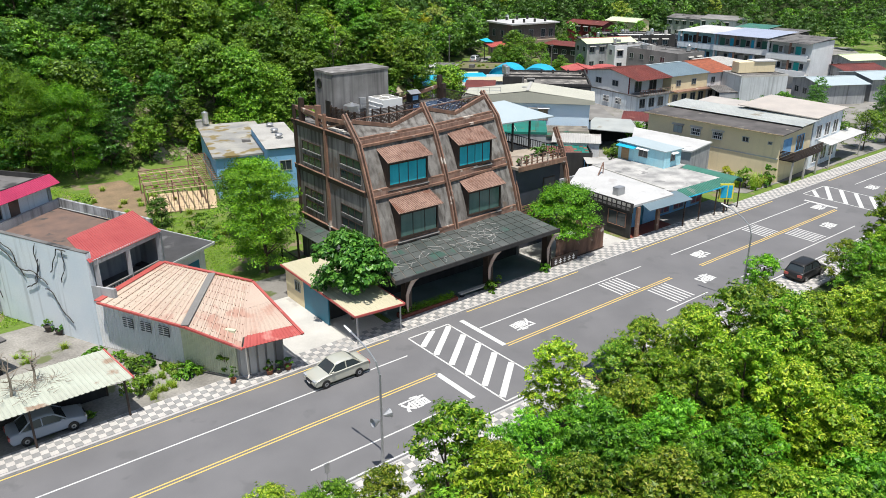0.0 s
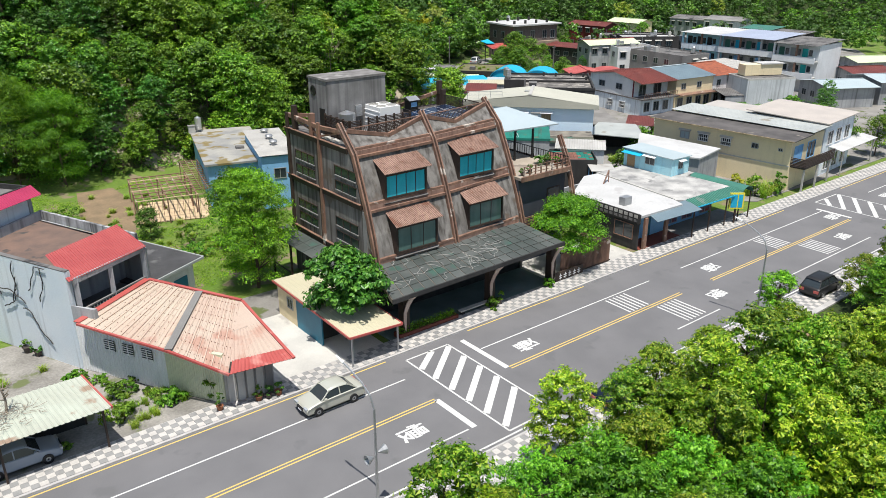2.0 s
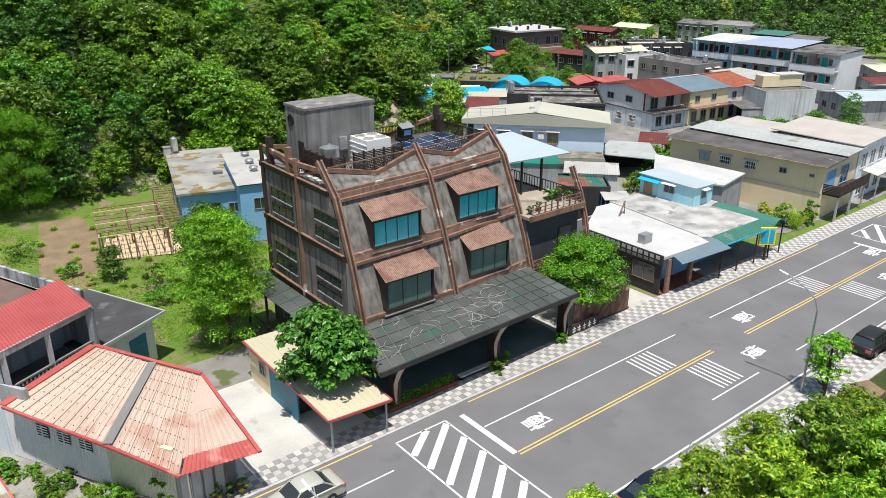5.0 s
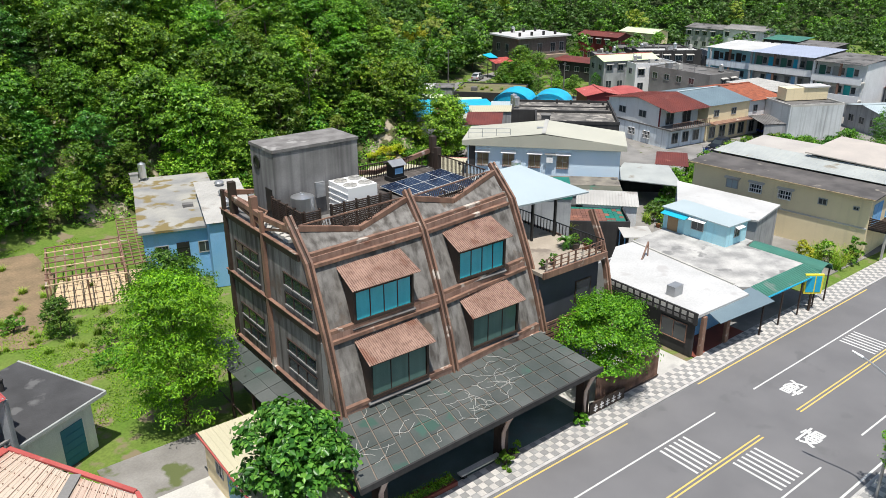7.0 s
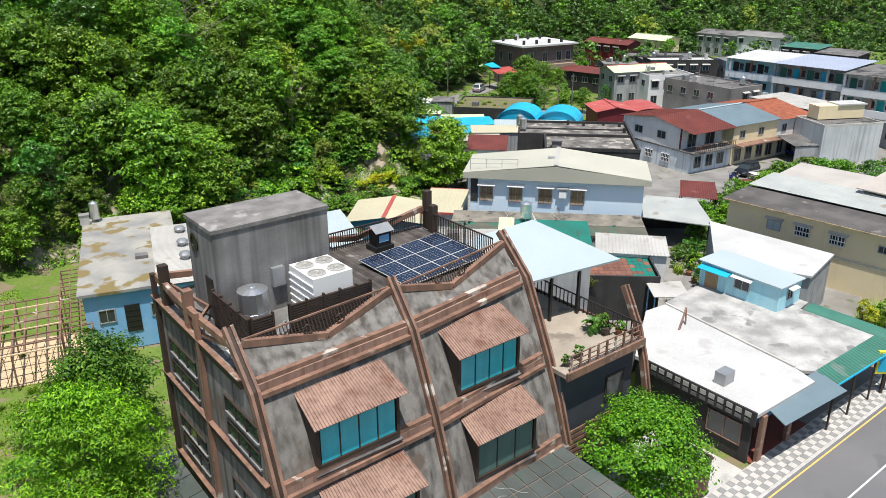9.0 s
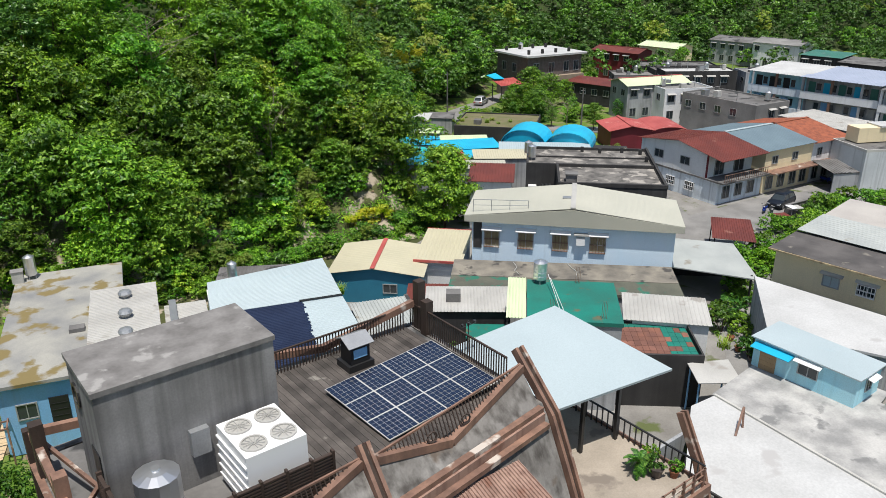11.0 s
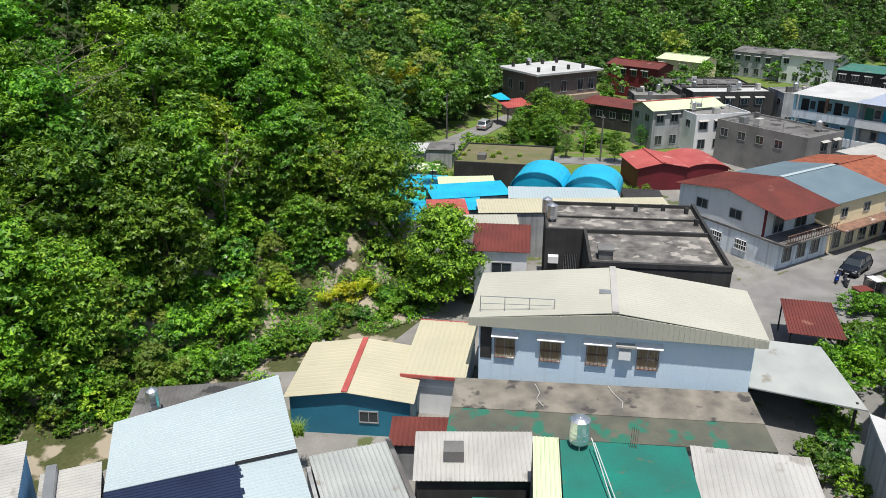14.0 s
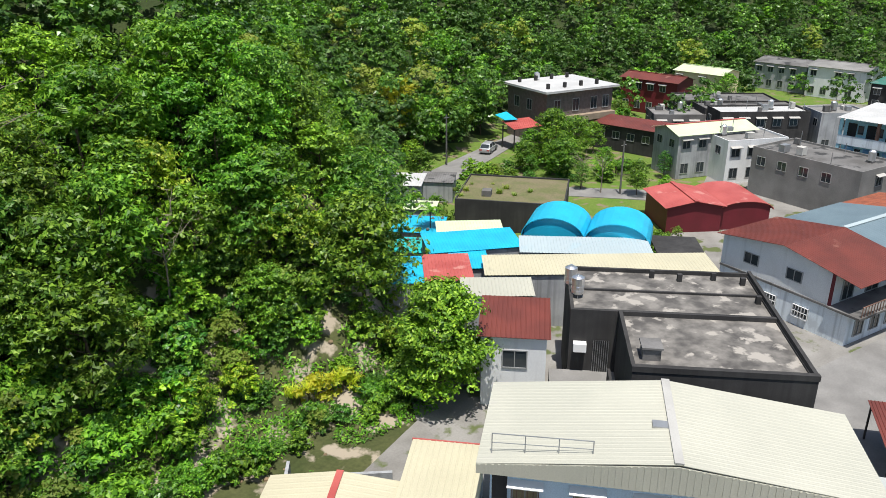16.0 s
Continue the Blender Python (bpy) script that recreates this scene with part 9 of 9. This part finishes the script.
def utility_pole(x, y, h, lean):
    t = thing("utility_pole", x, y, 0, 0, "grey concrete utility pole beside the lane", "pole", "utility poles")
    part("pole", Shape().tube([(0, 0, -0.2), (lean, -lean * 0.5, h)], 0.14, 8, 0.1), concrete_dark, t)
    part("crossarm", Shape().beam((lean - 0.5, -lean * 0.5, h - 0.4), (lean + 0.5, -lean * 0.5, h - 0.4), 0.08, 0.08), galv, t)


utility_pole(92.8, 85.7, 7.0, 0.0)
dead_tree(90.7, 90.6, 0, 4.2, "bare leaning trunk beside the lane", 341)
dead_tree(91.3, 87.7, 0, 4.6, "bare leaning trunk beside the lane", 342)
utility_pole(83.9, 111.1, 7.5, 0.0)


# ---- street things ----
def street_lamp(u, v, label, speakers):
    t = thing("street_lamp", u, v, 0.08, 0, label, "street lamp", "street lamps")
    part("pole", Shape().tube([(0, 0, 0), (0, 0, 6.1)], 0.09, 8, 0.06), galv, t)
    part("arm", Shape().tube([(0, 0, 6.05), (-0.05, 0.25, 6.75), (-0.15, 0.8, 7.25), (-0.3, 1.5, 7.65), (-0.4, 2.1, 7.9)], 0.05, 6), galv, t)
    part("lamp_head", Shape().tube([(-0.39, 2.05, 7.88), (-0.45, 2.65, 8.05)], 0.075, 6, 0.05), white_paint, t)
    if speakers:
        for k in (-1, 1):
            s = Shape().lathe([(0.04, 0), (0.09, 0.2), (0.26, 0.45), (0.28, 0.45), (0.05, 0.02)], 12)
            s.v = [(k * (0.12 + z), y, 3.4 + x + k * 0.1) for x, y, z in s.v]
            part("loudspeaker", s, galv, t, "grey horn loudspeaker")


street_lamp(-14.85, -6.3, "grey street lamp with curved arm and two horn loudspeakers", True)
street_lamp(19.6, -6.9, "grey street lamp with curved arm", False)


headlamp = plain("headlamp_glass", (0.45, 0.47, 0.48), 0.15, 0.2, 0.6)


def car(u, v, yaw, paint, label, boxy=False):
    """A saloon or hatchback: body, glazing, wheels, lamps, mirrors."""
    t = thing("car", u, v, 0.0, yaw, label, "car")
    wd = 1.7
    side_p = [(-2.06, 0.3), (-2.14, 0.42), (-2.16, 0.55), (-2.1, 0.67), (-1.95, 0.74), (-1.6, 0.81), (-1.25, 0.87), (-0.95, 0.91), (0.3, 0.93), (1.45, 0.94), (1.8, 0.95), (2.05, 0.92), (2.13, 0.8), (2.15, 0.6), (2.1, 0.42), (2.02, 0.3)]
    if boxy:
        side_p = [(-2.06, 0.3), (-2.15, 0.5), (-2.12, 0.72), (-1.95, 0.84), (-1.2, 0.98), (0.5, 1.0), (2.0, 1.0), (2.12, 0.9), (2.15, 0.6), (2.04, 0.3)]
    s = Shape()
    n = len(side_p)
    rings = ((-0.80, 0.985, 0.0, 0.93), (-0.85, 1.0, 0.0, 0.97), (-0.82, 1.0, 0.02, 1.0), (-0.6, 1.005, 0.035, 1.0), (0.6, 1.005, 0.035, 1.0), (0.82, 1.0, 0.02, 1.0), (0.85, 1.0, 0.0, 0.97), (0.80, 0.985, 0.0, 0.93))
    vs = []
    for y, fx, dz, fz in rings:
        vs += [(x * fx * (1 - 0.05 * abs(y) ** 3), y, 0.3 + (z - 0.3) * fz + (dz if z > 0.7 else 0)) for x, z in side_p]
    m = len(rings)
    fs = [tuple(range(n - 1, -1, -1)), tuple(range((m - 1) * n, m * n))]
    fs += [(r * n + i, r * n + (i + 1) % n, (r + 1) * n + (i + 1) % n, (r + 1) * n + i) for r in range(m - 1) for i in range(n)]
    s.add(vs, fs)
    body = part("body", s, paint, t)
    for p in body.data.polygons:
        p.use_smooth = len(p.vertices) == 4
    x0, x1, x2, x3 = (-1.05, -0.35, 0.85, 1.6) if not boxy else (-1.25, -0.5, 1.5, 2.0)
    top = 1.45 if not boxy else 1.62
    lo = 0.92
    g = Shape()
    yb, yt = wd / 2 - 0.08, wd / 2 - 0.25
    g.add([(x0, -yb, lo), (x3, -yb, lo), (x3, yb, lo), (x0, yb, lo), (x1, -yt, top), (x2, -yt, top), (x2, yt, top), (x1, yt, top)],
          [(0, 1, 5, 4), (1, 2, 6, 5), (2, 3, 7, 6), (3, 0, 4, 7)])
    part("glazing", g, glass_dark, t, "dark car windows")
    rows = [(x1 - 0.12, -0.09), (x1 + 0.02, 0.0), (x1 + 0.3, 0.045), ((x1 + x2) / 2, 0.06), (x2 - 0.3, 0.04), (x2, 0.0), (x2 + 0.14, -0.09)]
    cols = [(-yt - 0.045, -0.07), (-yt - 0.01, 0.0), (-yt + 0.16, 0.03), (0, 0.045), (yt - 0.16, 0.03), (yt + 0.01, 0.0), (yt + 0.045, -0.07)]
    rf = Shape().add([(x, y, top + a + b) for x, a in rows for y, b in cols], [(r * 7 + c, r * 7 + 7 + c, r * 7 + 8 + c, r * 7 + 1 + c) for r in range(6) for c in range(6)])
    roof = part("roof", rf, paint, t)
    for p in roof.data.polygons:
        p.use_smooth = True
    pl = Shape()
    for sy in (-1, 1):
        for xa, xb in ((x0, x1), (x3, x2), (0.3, 0.3)):
            pl.beam((xa, sy * (yb + 0.005), lo), (xb, sy * (yt + 0.005), top), 0.06, 0.06)
    part("pillars", pl, paint, t)
    for x in (-1.3, 1.25):
        for sy in (-1, 1):
            w = Shape().lathe([(0.2, -0.1), (0.3, -0.1), (0.31, -0.05), (0.31, 0.05), (0.3, 0.1), (0.2, 0.1)], 18)
            w.v = [(x + a, sy * (wd / 2 - 0.08) + c, 0.31 + b) for a, b, c in w.v]
            wh = part("wheel", w, black_paint, t)
            rm = Shape().lathe([(0.02, 0.07), (0.1, 0.09), (0.2, 0.07), (0.2, -0.06)], 10)
            rm.v = [(x + a, sy * (wd / 2 - 0.06) + sy * c, 0.31 + b) for a, b, c in rm.v]
            part("rim", rm, galv, wh)
    for sy in (-0.6, 0.6):
        part("headlight", Shape().box(-2.13, sy - 0.18, 0.6, -1.98, sy + 0.2, 0.74), headlamp, t)
        part("tail_light", Shape().box(2.04, sy - 0.2, 0.64, 2.16, sy + 0.2, 0.86), red_bright, t)
        part("mirror", Shape().box(-0.85, sy * 1.42 - 0.08, 0.92, -0.68, sy * 1.42 + 0.08, 1.05), paint, t)
    part("grille", Shape().box(-2.18, -0.35, 0.5, -2.1, 0.35, 0.66), black_paint, t)
    part("number_plate", Shape().box(-2.19, -0.18, 0.4, -2.14, 0.18, 0.5), white_paint, t)


silver = plain("silver_car_paint", (0.56, 0.56, 0.48), 0.32, 0.35)
car(-11.7, 3.9, 0, silver, "silver-beige saloon car standing on the road near the kerb")
car(-28.6, 9.3, 180, plain("pale_blue_cover", (0.3, 0.34, 0.4), 0.6), "pale blue covered car parked under a shed roof")
car(29.3, -7.1, 180, black_paint, "black hatchback parked below the trees", True)
car(3.2, -7.4, 180, plain("dark_blue_paint", (0.012, 0.018, 0.035), 0.3, 0.3), "dark blue car parked under the trees")
car(80.7, 42.7, 5, plain("black_blue_paint", (0.015, 0.02, 0.03), 0.3, 0.3), "dark car parked in the village lane", True)


def scooter(u, v, yaw, paint, label):
    """A step-through scooter: two wheels, body, seat, leg shield, handlebar and mirrors."""
    t = thing("scooter", u, v, 0.0, yaw, label, "scooter", "parked scooters")
    for x in (-0.62, 0.6):
        w = Shape().lathe([(0.14, -0.05), (0.22, -0.05), (0.24, 0.0), (0.22, 0.05), (0.14, 0.05)], 14)
        w.v = [(x + a, c, 0.24 + b) for a, b, c in w.v]
        wh = part("wheel", w, black_paint, t)
        rm = Shape().lathe([(0.02, -0.03), (0.14, -0.03), (0.14, 0.03), (0.02, 0.03)], 8)
        rm.v = [(x + a, c, 0.24 + b) for a, b, c in rm.v]
        part("rim", rm, galv, wh)
    part("body", Shape().prism([(-0.2, -0.14), (0.85, -0.17), (0.92, 0.0), (0.85, 0.17), (-0.2, 0.14)], 0.42, 0.72), paint, t)
    part("footboard", Shape().box(-0.42, -0.16, 0.28, 0.0, 0.16, 0.36), black_paint, t)
    part("seat", Shape().prism([(-0.12, -0.1), (0.72, -0.15), (0.78, 0.0), (0.72, 0.15), (-0.12, 0.1)], 0.724, 0.82), black_paint, t)
    part("leg_shield", Shape().beam((-0.42, 0, 0.3), (-0.62, 0, 0.95), 0.34, 0.1), paint, t)
    part("front_mudguard", Shape().box(-0.82, -0.08, 0.46, -0.46, 0.08, 0.53), paint, t)
    bar = part("handlebar", Shape().tube([(-0.5, -0.33, 1.0), (-0.6, -0.12, 1.0), (-0.6, 0.12, 1.0), (-0.5, 0.33, 1.0)], 0.022, 6), black_paint, t)
    for sy in (-0.3, 0.3):
        part("mirror", Shape().box(-0.58, sy - 0.05, 1.14, -0.55, sy + 0.05, 1.22), black_paint, bar)
    part("headlight", Shape().box(-0.7, -0.08, 0.84, -0.62, 0.08, 0.96), white_paint, t)


scooter_blue = plain("scooter_blue", (0.02, 0.06, 0.35), 0.3)
scooter_grey = plain("scooter_grey", (0.12, 0.13, 0.14), 0.35)
scooter(76.9, 42.6, 20, scooter_blue, "blue scooter parked in front of a dark car")
scooter(76.7, 41.7, 35, scooter_grey, "dark grey scooter parked beside the village lane")
scooter(94.3, 44.1, 70, scooter_blue, "blue scooter parked along the terraced houses")
scooter(98.0, 43.5, 80, scooter_grey, "dark grey scooter parked along the terraced houses")


def cart():
    """A three-wheeled cart with a red box and a flat pale canopy on four posts."""
    t = thing("cargo_tricycle", 75.5, 39.2, 0.0, -25, "red cargo tricycle with a pale canopy among bushes", "tricycle")
    part("box", Shape().box(-1.3, -0.55, 0.5, 0.1, 0.55, 0.95), red_metal, t, "faded red cargo box")
    part("lid", Shape().prism([(-1.35, -0.6), (0.12, -0.6), (0.12, 0.6), (-1.35, 0.6)], 0.95, 1.0), red_metal, t)
    part("seat", Shape().box(0.35, -0.3, 0.6, 0.85, 0.3, 0.75), black_paint, t)
    part("chassis", Shape().box(-1.2, -0.4, 0.36, 1.2, 0.4, 0.46), black_paint, t)
    for x, y in ((0.2, -0.5), (0.2, 0.5), (1.5, -0.5), (1.5, 0.5)):
        part("post", Shape().box(x - 0.025, y - 0.025, 0.4, x + 0.025, y + 0.025, 1.78), galv, t)
    part("canopy", Shape().box(0.1, -0.65, 1.78, 0.86, 0.65, 1.84), white_paint, t)
    part("canopy", Shape().box(0.9, -0.65, 1.72, 1.65, 0.65, 1.78), pale_metal, t)
    for x, y in ((-0.8, -0.6), (-0.8, 0.6), (1.2, 0.0)):
        w = Shape().lathe([(0.18, -0.05), (0.27, -0.05), (0.28, 0.0), (0.27, 0.05), (0.18, 0.05)], 14)
        w.v = [(x + a, y + c, 0.28 + b) for a, b, c in w.v]
        part("wheel", w, black_paint, t)


cart()
car(94.0, 113.1, -150, plain("silver_paint", (0.55, 0.56, 0.57), 0.3, 0.5), "silver car parked on the hill road", True)


def fence():
    f = thing("slatted_fence", 13.8, 8.35, 0, 0, "dark brown upright-slatted timber fence beside the footway", "fence")
    n = 62
    for i in range(n):
        x = 0.2 + i * 0.105
        part("slat", Shape().box(x, -0.04, 0.1, x + 0.05, 0.04, 2.4), rust_steel, f)
    for z in (0.15, 2.4):
        part("rail", Shape().box(0.1, -0.06, z, 6.8, 0.06, z + 0.1), dark_brown, f)
    for i in range(30):
        y = 0.1 + i * 0.12
        part("slat", Shape().box(6.75, y, 0.1, 6.82, y + 0.05, 2.4), rust_steel, f)
    part("rail", Shape().box(6.72, 0.06, 2.4, 6.86, 3.8, 2.5), dark_brown, f)
    sgn = thing("name_wall", 13.1, 7.95, 0, 0, "dark red name wall with pale unreadable characters", "sign")
    part("panel", Shape().box(0, 0, 0.0, 3.4, 0.12, 0.95), dark_brown, sgn)
    for k in range(5):
        c = Shape()
        x = 0.35 + k * 0.58
        c.box(x, -0.02, 0.35, x + 0.36, 0, 0.42).box(x, -0.02, 0.55, x + 0.36, 0, 0.62).box(x + 0.14, -0.02, 0.25, x + 0.21, 0, 0.78)
        part("letter_bars", c, white_paint, sgn)


fence()


def planter():
    p = thing("flower_bed", -3.4, 7.95, 0, 0, "long red-brown planter with low green plants", "planter")
    part("trough", Shape().box(0, 0, 0, 5.6, 0.15, 0.4).box(0, 0.65, 0, 5.6, 0.8, 0.4).box(0, 0.15, 0, 0.15, 0.65, 0.4).box(5.45, 0.15, 0, 5.6, 0.65, 0.4), brick_red, p)
    part("soil", Shape().box(0.15, 0.15, 0, 5.45, 0.65, 0.34), soil, p)
    r = np.random.default_rng(77)
    n = 1600
    q = np.stack([r.uniform(0.1, 5.5, n), r.uniform(0.1, 0.7, n), 0.35 + r.uniform(0, 1, n) ** 2 * 0.5], 1)
    o = new("leaves", leaf_mesh("leaves", q, r.normal(size=q.shape) + np.array([0, 0, 0.6]), 0.16, r, leaf_lime, 0.35))
    o.parent = p
    b = thing("bench", 2.6, 8.1, 0.03, 0, "long dark stone bench at the porch edge", "bench")
    part("seat", Shape().box(0, 0, 0.35, 3.2, 0.4, 0.45), concrete_pale, b)
    for x in (0.2, 2.8):
        part("leg", Shape().box(x, 0.05, 0, x + 0.25, 0.35, 0.35), dark_wall, b)


planter()


def pergola():
    p = thing("pergola", -10.4, 44.9, 0, -12, "brown steel lattice pergola over a tan tiled floor", "pergola")
    w, d, z = 6.1, 9.2, 2.6
    for i in range(9):
        x = w * i / 8
        part("rafter", Shape().box(x - 0.06, 0, z, x + 0.06, d, z + 0.1), rust_steel, p)
    for j in range(8):
        y = d * j / 7
        part("purlin", Shape().box(-0.1, y - 0.06, z + 0.1, w + 0.1, y + 0.06, z + 0.18), rust_steel if j % 3 else tan_tile, p)
    for x in (0, w / 2, w):
        for y in (0.0, d / 2, d):
            part("post", Shape().box(x - 0.06, y - 0.06, 0, x + 0.06, y + 0.06, z), rust_steel, p)
    for k in range(1, 12):
        part("grid_bar", Shape().box(w * k / 12 - 0.02, -0.02, 0, w * k / 12 + 0.02, 0.02, z), rust_steel, p)
    fl = thing("tiled_floor", -10.4, 45.9, 0, -20, "tan tiled terrace floor beside the lawn", "floor", "", "structure")
    for i in range(9):
        for j in range(9):
            part("tile", Shape().box(i * 0.82, j * 0.82, 0, i * 0.82 + 0.78, j * 0.82 + 0.78, 0.05), tan_tile, fl)
    r = thing("trellis", -4.0, 45.6, 0, -13, "narrow brown steel trellis walk beside the blue house", "trellis")
    for k in range(15):
        part("bar", Shape().box(0, k * 0.9, 2.6, 2.2, k * 0.9 + 0.09, 2.68), rust_steel, r)
    for x in (0.0, 0.7, 1.4, 2.1):
        part("rail", Shape().box(x, 0, 2.68, x + 0.08, 12.8, 2.76), rust_steel, r)
    for y in (0.05, 4.3, 8.5, 12.7):
        for x in (0.05, 2.15):
            part("post", Shape().box(x - 0.05, y - 0.05, 0, x + 0.05, y + 0.05, 2.6), rust_steel, r)
    sl = structure("bare_earth", Shape().prism([(-16.5, 42), (-12.6, 40), (-10.7, 45.2), (-8.2, 54), (-8.5, 61), (-12.5, 61.5), (-14.5, 52)], -0.2, 0.02), soil, "bare brown garden soil", "soil")


pergola()


def paving():
    """Checkered footway slabs, the nearest as single tiles."""
    t = 0.44
    ms = {}
    for k, m in ((0, tile_light), (1, tile_dark)):
        ms[k] = Shape().box(0, 0, 0, t - 0.012, t - 0.012, 0.03).data("paver", m)
    for i in range(-28, 45):
        for j in range(4):
            o = new("paver", ms[(i + j) % 2])
            o.location = (i * t, 6.42 + j * t, 0.1)
            o.parent = pave
    for k, m in ((0, tile_light), (1, tile_dark)):
        s = Shape()
        for i in list(range(-140, -28)) + list(range(45, 220)):
            for j in range(4):
                if (i + j) % 2 == k:
                    s.box(i * t, 6.42 + j * t, 0.1, i * t + t - 0.012, 6.42 + j * t + t - 0.012, 0.13)
        o = part("pavers", s, m, pave)
        o["kind"] = "stuff"


    for k, m in ((0, tile_light), (1, tile_dark)):
        s = Shape()
        for i in range(-120, 200):
            for j in range(5):
                if (i + j) % 2 == k:
                    s.box(i * t, -8.5 + j * t, 0.08, i * t + t - 0.012, -8.5 + j * t + t - 0.012, 0.11)
        o = part("pavers", s, m, pave_far)
        o["kind"] = "stuff"


paving()
